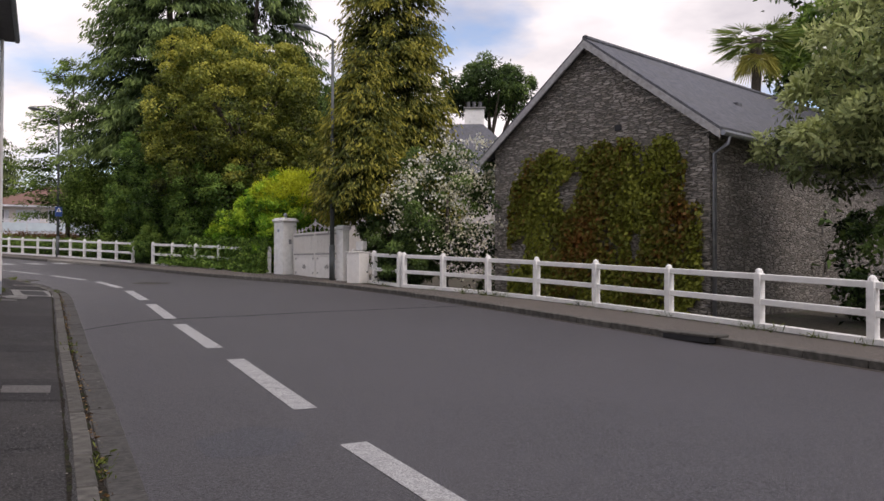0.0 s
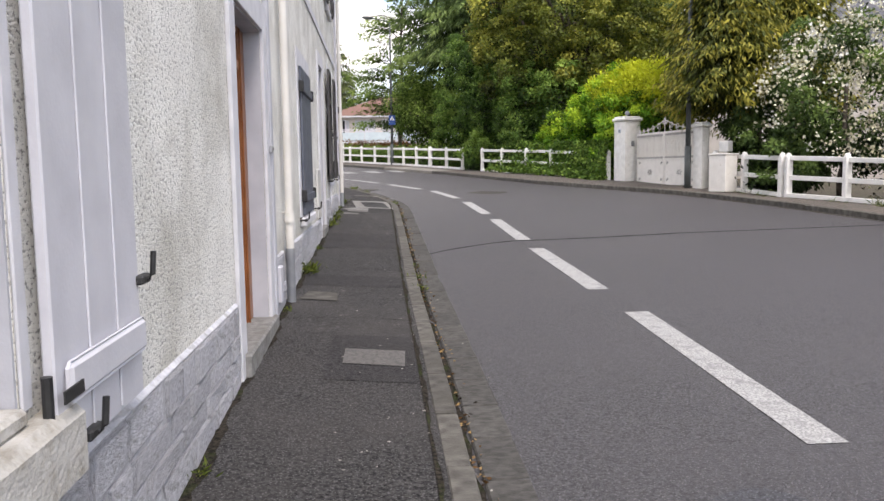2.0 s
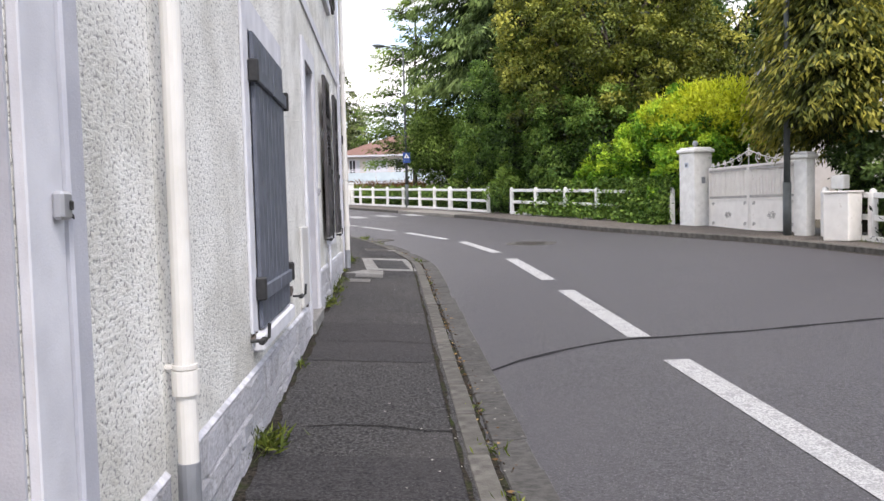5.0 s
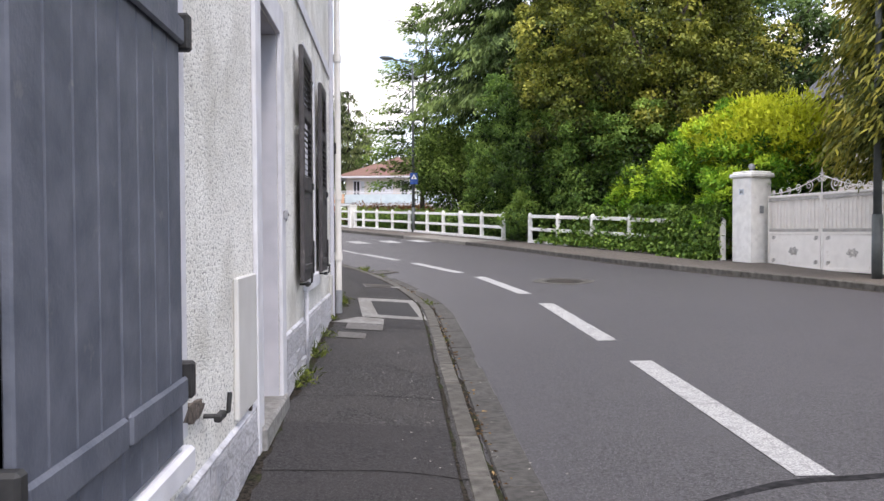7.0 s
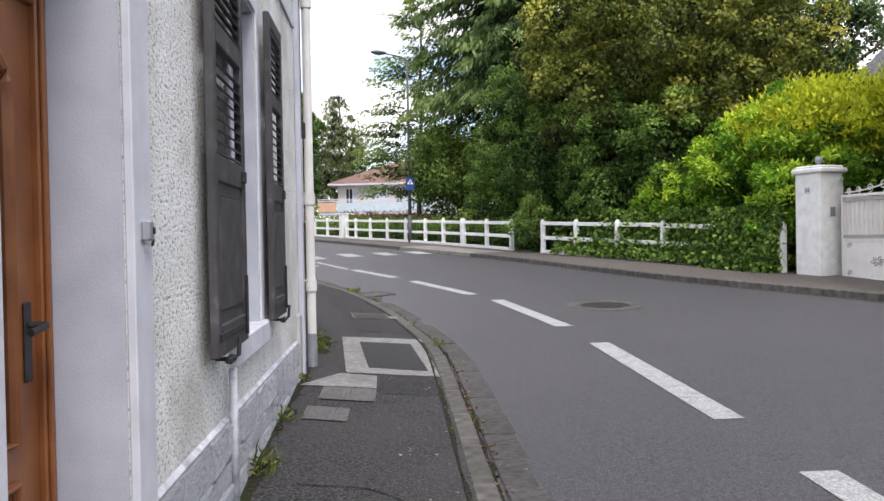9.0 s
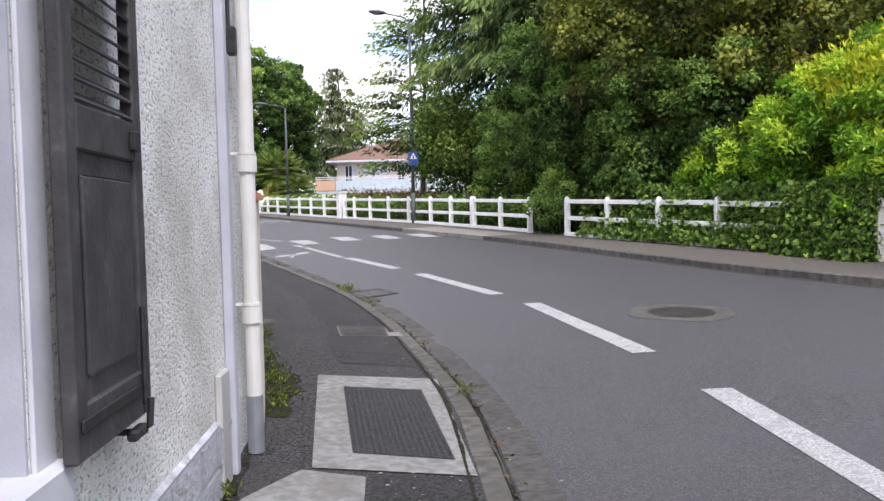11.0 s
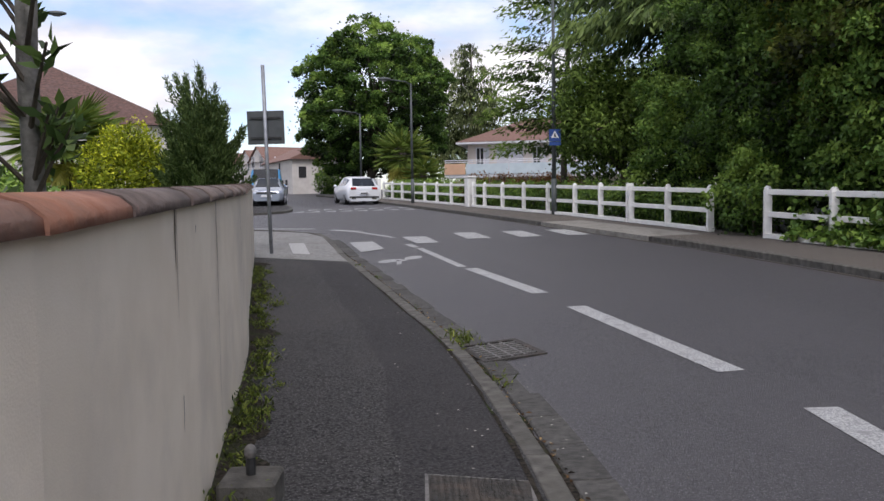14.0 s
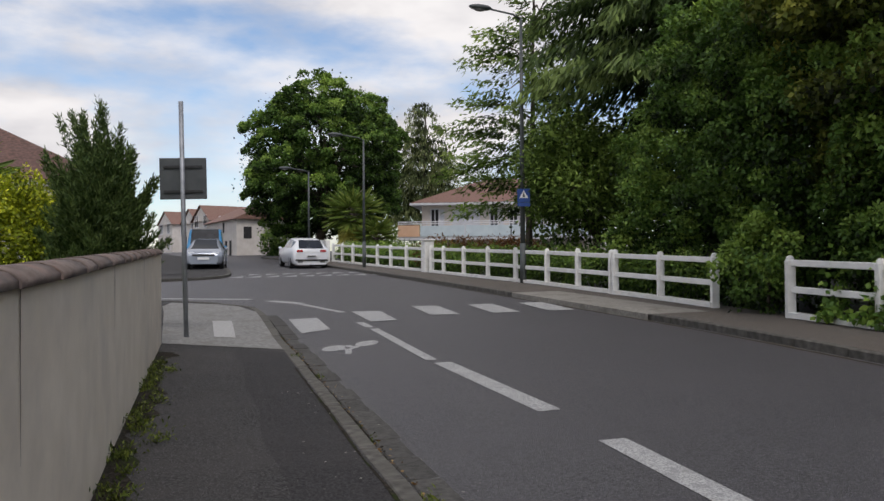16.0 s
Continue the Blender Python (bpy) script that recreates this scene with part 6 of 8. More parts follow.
broadleaf(bk, "foliage", [(9, 58, 6, 5, 5, 5), (11, 61, 13, 6, 4, 7), (6, 58.5, 9, 2.8, 2.5, 4.5), (14, 52, 7, 5, 5, 6), (6, 64, 5, 5, 4, 4), (18, 60, 8, 6, 6, 7), (20, 20, 2.2, 2, 4, 2.2), (24, 8, 4, 4, 5, 4.5), (16, 2, 2.5, 2.5, 6, 2.5), (22, 0, 5, 5, 5, 5), (-45, 60, 6, 7, 7, 6), (-55, 80, 7, 8, 8, 7), (-6, 112, 8, 9, 6, 6), (8, 100, 8, 8, 8, 7)], L_DARK, clumps=8500, per=10, spread=0.4, length=0.32, width=0.18)

# ivy on the fence
iv = thing("ivy", "dark green ivy climbing over the fence rails", "ivy")
n = 12000
yy = 31.0 + 8.0 * rng.random(n)
xx = np.array([lerp_line(FENCE, v) for v in yy])
hh = 0.12 + 1.25 * rng.random(n) ** 1.5
keepm = (np.sin(yy * 2.1) + np.sin(yy * 5.3 + 1) * 0.6 + rng.normal(size=n) * 0.5 + 0.75 + 0.9 * (yy < 35.6) - hh * 0.9) > 0
off = rng.normal(0.12, 0.07, n) - 0.38 * np.exp(-hh * 3.2)
pos = np.stack([xx + off, yy + rng.normal(0, 0.05, n), A0 + SLOPE * yy + hh + 0.1], 1)[keepm]
heap = 30.9 + 1.9 * rng.random(3200) ** 1.3
high = 1.35 * rng.random(3200)
pos = np.concatenate([pos, np.stack([np.array([lerp_line(FENCE, v) for v in heap]) - 0.1 - 0.3 * (1.35 - high) * rng.random(3200), heap, A0 + SLOPE * heap + 0.1 + high], 1)])
ob = leaf_mesh("leaves", pos, rng.normal(size=pos.shape) * 0.7 + np.array([-0.6, -0.5, -0.4]), 0.11 + 0.05 * rng.random(len(pos)), 0.1, rng.normal(0.55, 0.2, len(pos)), L_GREEN)
ob.parent = iv

# creeper on the barn gable
cr = thing("creeper", "green and rust-coloured creeper covering the barn gable", "creeper", barn.matrix_basis)
n = 26000
v_ = rng.random(n) * 6.0 + 0.15
z_ = 0.35 + 4.35 * rng.random(n)
top_ = 4.5 + 0.12 * np.sin(v_ * 2.7) + 0.1 * np.sin(v_ * 7.1) - 0.6 * np.clip(v_ - 4.9, 0, 2) - 0.7 * np.clip(0.9 - v_, 0, 1) * 3 + rng.normal(0, 0.12, n)
strand = (np.abs(v_ - 2.25) < 0.16) & (z_ < 4.7)
dens = np.sin(v_ * 3.1 + z_ * 1.2) * 0.5 + np.sin(v_ * 6.7 - z_ * 3.3) * 0.5 + rng.normal(0, 0.6, n)
bare = np.sin(v_ * 1.7 + 0.6) * np.sin(z_ * 1.9 + 1.1) + 0.35 * np.sin(v_ * 5.1 + z_ * 2.0)
k_ = ((z_ < top_) & (dens > -0.6) & (bare < 0.72 + rng.normal(0, 0.08, n))) | strand
v_, z_ = v_[k_], z_[k_]
rust = np.exp(-((v_ - 3.2) / 1.1) ** 2 - ((z_ - 2.0) / 0.9) ** 2) + 0.7 * np.exp(-((v_ - 0.7) / 0.4) ** 2 - ((z_ - 2.7) / 0.7) ** 2)
pos = np.stack([-0.03 - 0.11 * rng.random(len(v_)), v_, z_], 1)
ob = leaf_mesh("leaves", pos, rng.normal(size=pos.shape) * 0.4 + np.array([-0.55, 0, -0.7]), 0.1 + 0.06 * rng.random(len(v_)), 0.11, np.clip(rng.normal(0.6, 0.17, len(v_)) + 0.16 * np.sin(v_ * 2.3 + z_ * 1.1) - rust * 0.36, 0, 1), L_CREEPER)
ob.parent = cr

# garden behind the low wall
jn = thing("juniper", "dark green upright juniper with loose feathery tips", "shrub")
part("trunk", tubes([(-7.1, 38.1, gz(38.1)), (-7.1, 38.1, gz(38.1, 2.6))], r=0.06), M_BARK, jn)
P, D, T = [], [], []
tall = [(0.02, 3.72), (-0.62, 3.6), (0.3, 3.3), (-0.3, 3.4), (0.62, 2.9), (-0.75, 2.9), (0.86, 2.5), (-0.15, 3.5)]
for k in range(260):
    if k < 24:
        ex, eh = tall[k % 8][0] + rng.normal(0, 0.05), tall[k % 8][1] - 0.06 * (k // 8)
        ey = rng.normal(0, 0.15)
    else:
        eh = 1.0 + 2.1 * rng.random()
        an, rr_ = rng.random() * 6.283, (1.42 - 0.32 * eh + 0.12 * rng.normal()) * (0.5 + 0.5 * rng.random())
        ex, ey = rr_ * math.cos(an) - 0.04, rr_ * math.sin(an)
    n = 420
    q = 0.25 + 0.75 * rng.random(n) ** 0.8
    bend = q ** 1.7
    pt = np.stack([-7.1 + ex * bend, 38.1 + ey * bend, gz(38.1) + 0.35 + (eh - 0.35) * q], 1)
    out_ = np.array([ex, ey, 0.0]) * 0.9 + np.array([0, 0, 1.1])
    P.append(pt + rng.normal(size=(n, 3)) * ((1.05 - q) * 0.16 + 0.012)[:, None])
    D.append(out_ + rng.normal(size=(n, 3)) * 0.55)
    # Tone rises along the stem, with the shrub's inner shade put into it.
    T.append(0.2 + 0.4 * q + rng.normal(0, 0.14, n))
P, D, T = np.concatenate(P), np.concatenate(D), np.concatenate(T)
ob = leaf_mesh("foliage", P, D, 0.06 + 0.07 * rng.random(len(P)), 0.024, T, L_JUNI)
ob.parent = jn
tagged(ob, "fine feathery sprays", kind="stuff")
gl = thing("laurel", "bright yellow-green clipped laurel behind the garden wall", "shrub")
broadleaf(gl, "foliage", [(-9.75, 40.5, 2.8, 0.75, 0.75, 1.25), (-10.45, 40.9, 2.75, 0.75, 0.75, 1.2)], leafmat("yellow_hedge_leaves", (0.06, 0.11, 0.012), (0.2, 0.27, 0.02), (0.42, 0.46, 0.035)), clumps=2200, per=12, spread=0.08, length=0.09, width=0.045, droop=-0.2, bias=-0.1)
lq = thing("loquat", "young loquat tree with dark upright leaves behind the garden wall", "shrub")
B = Vector((-2.99, 26.53, gz(26.5)))
part("trunk", tubes([B, B + Vector((0.02, 0, 1.2)), B + Vector((-0.02, 0.03, 2.1)), B + Vector((0.03, 0, 3.0))], r=0.05, seg=9), mat("grey_bark", (0.1, 0.095, 0.085), (0.2, 0.19, 0.17), scale=14, rough=0.9, bump=0.5, bscale=40), lq, smooth=True)
P, D = [], []
r = random.Random(4)
for k in range(22):
    e = B + Vector((r.uniform(-0.42, 0.3), r.uniform(-0.35, 0.35), r.uniform(1.25, 2.75)))
    s_ = B + Vector((0, 0, e.z - B.z - 0.35))
    bm = bmesh.new()
    tube(bm, [s_, s_.lerp(e, 0.5) + Vector((0, 0, 0.02)), e], 0.014, 5, 0.006)
    part("twig", bm, M_BARK, lq)
    for _ in range(12):
        P.append(s_.lerp(e, r.uniform(0.5, 1.0)) + Vector((r.uniform(-0.04, 0.04), r.uniform(-0.04, 0.04), 0)))
        D.append((r.gauss(0, 0.6), r.gauss(0, 0.6), 0.5))
ob = leaf_mesh("leaves", np.array([p[:] for p in P]), np.array(D), 0.12, 0.045, rng.normal(0.5, 0.2, len(P)), L_DARK)
ob.parent = lq
gs = thing("shrub", "mixed green shrubs along the garden side of the wall", "shrub")
broadleaf(gs, "foliage", [(-5.6, 30.2, 1.85, 0.45, 0.5, 0.55), (-3.9, 26.4, 1.9, 0.5, 0.6, 0.6), (-9.6, 36.2, 2.0, 0.6, 0.6, 0.7), (-10.6, 37.0, 2.0, 0.8, 0.8, 1.0)], L_GREEN, clumps=900, per=12, spread=0.12, length=0.11, width=0.06)

# ---- garden wall, sign, covers ----
GW = smooth_line([(-1.28, 22.94), (-1.5, 24.28), (-1.71, 25.0), (-1.99, 26.0), (-2.41, 27.4), (-2.98, 29.3), (-3.7, 31.3), (-5.72, 37.1)], 0.5)


def gw_top(y):
    return 2.145 + (2.59 - 2.145) * (y - 22.95) / (37.1 - 22.95)


gw = thing("garden_wall", "cream rendered garden wall with a round terracotta coping", "garden wall")
bm = bmesh.new()
inner = offset_line(GW, -0.2)
rows_ = []
for (xa, ya), (xb, yb) in zip(GW, inner):
    rows_.append([bm.verts.new(p) for p in ((xa, ya, gz(ya, -0.05)), (xa, ya, gw_top(ya)), (xb, yb, gw_top(ya)), (xb, yb, gz(ya, -0.05)))])
for a, b in zip(rows_, rows_[1:]):
    for k in range(3):
        bm.faces.new((a[k], b[k], b[k + 1], a[k + 1]))
bm.faces.new(rows_[0])
bm.faces.new(rows_[-1][::-1])
part("wall", bm, M_GWALL, gw, "cream render with dark drip stains")
M_DRIP = mat("drip", (0.11, 0.09, 0.075), (0.22, 0.18, 0.15), scale=12, rough=0.9)
for y, w, top, drop in ((25.73, 0.022, 0.0, 0.24), (25.76, 0.007, 0.0, 0.42), (26.26, 0.016, 0.1, 0.035), (27.1, 0.024, 0.0, 0.3), (27.11, 0.01, 0.2, 1.0), (28.73, 0.009, 0.0, 0.66), (25.8, 0.012, 0.72, 0.14), (24.2, 0.01, 0.5, 0.12), (31.6, 0.016, 0.0, 0.5), (34.2, 0.014, 0.0, 0.4)):
    bm = bmesh.new()
    i = max(k for k in range(len(GW)) if GW[k][1] <= y)
    t = (Vector(GW[i + 1]) - Vector(GW[i])).normalized()
    c = Vector((lerp_line(GW, y), y))
    z1 = gw_top(y) - top
    rim = []
    for f in (0, 0.2, 0.45, 0.7, 1):
        rim.append((0.5 * w * (1 - f) ** 0.5 + 0.0015, 0.004 * math.sin(5 * f + y), z1 - drop * f))
    q = [(c.x + t.y * 0.003 + t.x * (o + h), c.y - t.x * 0.003 + t.y * (o + h), z) for h, o, z in rim] + [(c.x + t.y * 0.003 + t.x * (o - h), c.y - t.x * 0.003 + t.y * (o - h), z) for h, o, z in rim[::-1]]
    bm.faces.new([bm.verts.new(p) for p in q])
    part("drip_stain", bm, M_DRIP, gw, "dark drip stain")
# rounded coping tiles
mid = offset_line(GW, -0.1)
acc = 0.0
pieces = []
cur = [mid[0]]
for p, q in zip(mid, mid[1:]):
    acc += math.dist(p, q)
    cur.append(q)
    if acc > 0.48 or q == mid[-1]:
        pieces.append(cur)
        cur = [q]
        acc = 0.0
for k, pc in enumerate(pieces):
    (xa, ya), (xb, yb) = pc[0], pc[-1]
    a, b = Vector((xa, ya, gw_top(ya))), Vector((xb, yb, gw_top(yb)))
    d = (b - a).normalized()
    s = Vector((d.y, -d.x, 0)).normalized()
    u = s.cross(d)
    bm = bmesh.new()
    prof = [(-0.13, -0.008), (-0.128, 0.022), (-0.095, 0.05), (-0.04, 0.066), (0.04, 0.066), (0.095, 0.05), (0.128, 0.022), (0.13, -0.008)]
    ra = [bm.verts.new(a + s * px * 1.02 + u * pz * 1.04 - d * 0.015) for px, pz in prof]
    rb = [bm.verts.new(b + s * px * 0.96 + u * pz * 0.97) for px, pz in prof]
    for j in range(len(prof)):
        bm.faces.new((ra[j], ra[(j + 1) % 8], rb[(j + 1) % 8], rb[j]))
    bm.faces.new(ra[::-1])
    bm.faces.new(rb)
    part("coping_tile", bm, M_TERRA if ya < 24.9 else M_TERRA_OLD, gw, smooth=True)
# end pier against the house
pier = thing("wall_pier", "grey concrete pier between the house and the garden wall", "pier", pose(-1.3, 22.9, gz(22.9)))
part("shaft", bbox(-0.12, 0.015, -0.05, 0.03, 0, 1.42, bevel=0.01), M_KERB, pier)

# road sign seen from behind
sp = thing("road_sign", "square road sign seen from behind on a leaning grey pole", "road sign", pose(-5.68, 37.95, gz(37.95, 0.05), 0, -1.2, 12))
part("pole", tubes([(0, 0, -0.05), (0, 0, 3.62)], r=0.036, seg=12), M_ZINC, sp, smooth=True)
M_SIGNG = mat("sign_back_grey", (0.05, 0.056, 0.058), (0.075, 0.08, 0.082), scale=4, rough=0.5)
part("plate", bbox(-0.35, 0.35, 0.06, 0.075, 2.12, 2.76, bevel=0.006), M_SIGNG, sp, "dark grey sign back")
for z in (2.24, 2.62):
    part("bracket", bbox(-0.29, 0.29, 0.035, 0.06, z - 0.018, z + 0.018), M_BLACK, sp)
cn = thing("concrete_pad", "pale concrete pad at the street corner", "pavement", kind="structure")
bm = bmesh.new()
pad = [(kerb_x(y) - 0.14, y) for y in np.arange(37.1, 41.6, 0.2)]
ribbon(bm, [(-5.72 - 0.4 * (y - 37.1), y) for x, y in pad], pad, 0.108)
flat(bm, [(-7.48, 41.5), (-5.66, 41.5), (-6.3, 42.6), (-7.0, 43.2), (-8.2, 43.7), (-8.0, 42.7)], 0.108)
part("slab", bm, M_CONC, cn)
bm = bmesh.new()
flat(bm, [(-5.3, 38.1), (-4.95, 38.08), (-5.66, 40.1), (-6.0, 40.05)], 0.116)
part("tactile_plate", bm, mat("paler_concrete", (0.3, 0.3, 0.29), (0.42, 0.41, 0.4), scale=30, rough=0.9, bump=0.3), cn, "paler square plate")


def cover(name, label, pts, material, up=0.1105, rim=None, tread=0, m2=None):
    """A cover in the pavement, given its four corners; tread adds raised studs."""
    t = thing(name, label, "access cover")
    if rim:
        bm = bmesh.new()
        flat(bm, rim, up - 0.003)
        part("rim", bm, m2 or M_CONC, t, "pale concrete rim")
    bm = bmesh.new()
    flat(bm, pts, up)
    plate = part("plate", bm, material, t)
    if tread:
        bm = bmesh.new()
        a, b, d = Vector(pts[0]), Vector(pts[1]), Vector(pts[3])
        nx, ny = tread, max(3, int(tread * (d - a).length / (b - a).length))
        for i in range(nx):
            for j in range(ny):
                q = a + (b - a) * (i + 0.5) / nx + (d - a) * (j + 0.5) / ny
                w = (b - a).length / nx * 0.32
                s = 1 if (i + j) % 2 else -1
                e = Vector((w * s, w)) * 0.9
                o = Vector((-e.y, e.x)) * 0.32
                flat(bm, [(q - e - o)[:], (q - e + o)[:], (q + e + o)[:], (q + e - o)[:]], up + 0.004)
        tagged(part("tread", bm, material, t), kind="stuff")
    return t


M_TELE = mat("dark_cast_iron", (0.018, 0.018, 0.019), (0.045, 0.044, 0.044), scale=40, rough=0.8, bump=0.4, bscale=120)
cover("drain_cover", "worn cast-iron cover in the pavement", [(-0.5, 9.18), (-0.05, 9.13), (-0.04, 9.55), (-0.5, 9.59)], M_GRATE, tread=12)
cover("stone_slab", "pale stone slab at the foot of the downpipe", [(-1.06, 11.48), (-0.68, 11.42), (-0.7, 11.82), (-1.0, 11.9)], M_KERB)
cover("telecom_cover", "dark ribbed iron cover in a pale concrete rim", [(-0.73, 22.6), (-0.16, 22.5), (-0.31, 24.05), (-0.89, 24.12)], M_TELE, rim=[(-0.93, 22.36), (-0.06, 22.26), (-0.18, 24.42), (-1.12, 24.5)], tread=16)
cover("water_cover", "small ribbed iron cover in the pavement", [(-1.08, 21.3), (-0.63, 21.23), (-0.63, 21.68), (-1.08, 21.74)], M_GRATE, tread=12)
cover("stone_slab", "pale concrete patch beside the covers", [(-1.29, 21.78), (-0.63, 21.71), (-0.64, 22.22), (-0.98, 22.32)], M_CONC)
cover("water_cover", "small worn iron cover beside the house", [(-1.14, 20.68), (-0.81, 20.62), (-0.81, 20.98), (-1.14, 21.06)], M_GRATE, tread=8)
cover("gas_hatch", "square steel hatch in the pavement", [(-1.06, 26.28), (-0.6, 26.3), (-0.64, 26.88), (-1.15, 26.87)], M_IRON, rim=[(-1.08, 26.26), (-0.58, 26.28), (-0.62, 26.9), (-1.17, 26.89)], tread=14, m2=M_GRATE)
cover("stone_slab", "pale concrete block between hatch and kerb", [(-0.575, 26.3), (-0.44, 26.33), (-0.48, 26.52), (-0.61, 26.54)], M_CONC)
# round manhole in the road
mh = thing("manhole", "round cast-iron manhole in a patched ring", "manhole cover")
bm = bmesh.new()
flat(bm, [(2.75 + 0.62 * math.cos(a) * (1 + 0.08 * math.sin(4 * a)), 27.15 + 0.62 * math.sin(a) * (1 + 0.08 * math.cos(4 * a))) for a in (k * math.pi / 12 for k in range(24))], 0.004)
part("patch", bm, M_KERB, mh, "paler mortar patch")
bm = bmesh.new()
flat(bm, [(2.75 + 0.38 * math.cos(a), 27.15 + 0.38 * math.sin(a)) for a in (k * math.pi / 16 for k in range(32))], 0.009)
part("lid", bm, M_IRON, mh)
bm = bmesh.new()
for i in range(-4, 5):
    for j in range(-4, 5):
        if i * i + j * j < 18:
            flat(bm, [(2.75 + 0.08 * i + dx, 27.15 + 0.08 * j + dy) for dx, dy in ((-0.025, -0.025), (0.025, -0.025), (0.025, 0.025), (-0.025, 0.025))], 0.013)
tagged(part("studs", bm, M_IRON, mh), kind="stuff")
# gully grate
gg = thing("gully_grate", "rectangular iron gully grate in the gutter", "drain grate", pose(-0.92, 30.05, ground(-0.92, 30.05, 0.012), 2.15, -3.2, 26) @ Matrix.Diagonal((1.0, 0.84, 1.0, 1.0)))
# No hole is cut: a black block under the bars paints the pit's shade.
part("pit", bbox(-0.24, 0.24, -0.34, 0.34, -0.19, -0.002), mat("pit_shade_black", (0.002, 0.002, 0.002), (0.005, 0.005, 0.005), scale=5, rough=1.0, spec=0.0), gg, "black block painted as the shade of the pit")
bm = bmesh.new()
for a in ((-0.3, 0.3, -0.4, -0.34), (-0.3, 0.3, 0.34, 0.4), (-0.3, -0.24, -0.34, 0.34), (0.24, 0.3, -0.34, 0.34)):
    box(bm, *a, -0.02, 0.012, bevel=0.003)
part("grate_frame", bm, M_IRON, gg)
for k in range(1, 8):
    y = -0.34 + 0.68 * k / 8
    part("bar", bbox(-0.24, 0.24, y - 0.014, y + 0.014, -0.011, 0.01), M_GRATE, gg)
for x in (-0.12, 0, 0.12):
    part("cross_bar", bbox(x - 0.011, x + 0.011, -0.34, 0.34, -0.0105, 0.008), M_GRATE, gg)
# valve post on its block by the wall
vp = thing("valve_post", "small black and white valve post on a concrete block", "valve", pose(-1.9, 26.4, ground(-1.9, 26.4, 0.1), 0, 0, 8))
part("block", bbox(-0.13, 0.13, -0.13, 0.13, -0.02, 0.13, bevel=0.015), M_KERB, vp, "grey concrete block")
bm = tubes([(0, 0, 0.13), (0, 0, 0.21)], r=0.022, seg=10)
part("stem", bm, M_BLACK, vp)
bm = bmesh.new()
r_ = bmesh.ops.create_uvsphere(bm, u_segments=12, v_segments=8, radius=0.03)
bmesh.ops.transform(bm, matrix=Matrix.Translation((0, 0, 0.235)) @ Matrix.Diagonal((1, 1, 1.2, 1)), verts=r_["verts"])
part("cap", bm, M_GRATE, vp, "worn pale cap", smooth=True)
# kerb inlet opposite
inl = thing("kerb_inlet", "dark drain inlet under the kerb", "drain inlet", pose(9.42, 10.2, gz(10.2), 0, 0, 4))
# The inlet is filled with a dark box painted as its shade.
part("mouth", bbox(-0.05, 0.1, -0.5, 0.5, 0.012, 0.1), M_DARK, inl, "dark mouth")
part("lintel", bbox(-0.06, 0.3, -0.6, 0.6, 0.1, 0.145, bevel=0.01), M_KERB, inl)

# ---- weeds ----


def weeds(name, label, spots, size, per, upright=0.7):
    """Tufts of grass and small leaves along a joint."""
    P, D, S, T = [], [], [], []
    for x, y, s in spots:
        n = int(per * s)
        D.append(rng.normal(size=(n, 3)) * np.array([0.7, 0.7, 0.3]) + np.array([0, 0, upright]))
        P.append(np.array([x, y, ground(x, y, 0.1 if x < KX(y) else 0.01)]) + rng.normal(size=(n, 3)) * np.array([0.05, 0.07, 0.0]) * s + np.array([0, 0, 1]) * np.abs(rng.normal(0, 0.035, size=(n, 1))) * s)
        S.append(np.full(n, s) * (0.5 + 0.9 * rng.random(n)))
        T.append(rng.normal(0.5, 0.22, n))
    P, D, S, T = (np.concatenate(q) for q in (P, D, S, T))
    return tagged(leaf_mesh(name, P, D, size * S, 0.006 + 0.006 * S, T, L_WEED), label, "weeds", kind="stuff")


KX = kerb_x


r = random.Random(9)
weeds("wall_weeds", "green weeds growing at the foot of the wall", [(lerp_line(GW, y) + 0.05 + abs(r.gauss(0, 0.1)), y, r.uniform(0.5, 1.4)) for y in np.arange(23.6, 35.5, 0.17) if r.random() < 0.72], 0.034, 110)
weeds("house_weeds", "small weeds at the foot of the house wall", [(-1.02 - 0.0145 * y + 0.07, y, s) for y, s in ((12.95, 1.6), (13.1, 1.2), (15.1, 0.7), (18.2, 1.3), (18.55, 1.0), (19.5, 1.3), (20.6, 1.1), (22.0, 0.8), (10.9, 0.5), (7.2, 0.6), (5.1, 0.8))], 0.07, 60)
weeds("gutter_weeds", "green weeds in the gutter joint", [(KX(y) + r.uniform(-0.02, 0.06), y, s) for y, s in ((6.4, 1.2), (6.1, 0.8), (5.2, 0.9), (12.3, 0.8), (13.1, 0.9), (14.0, 0.7), (20.9, 0.6), (23.9, 0.9), (24.2, 1.0), (24.6, 0.8), (28.9, 1.0), (30.1, 1.5), (30.5, 1.4), (30.8, 0.9), (32.2, 0.6), (35, 0.8), (36.5, 0.7))], 0.055, 40)
weeds("fence_grass", "dry grass along the fence foot", [(lerp_line(FENCE, y) - 0.2 + r.gauss(0, 0.06), y, r.uniform(0.8, 1.8)) for y in np.arange(6, 25, 0.45)], 0.1, 40)
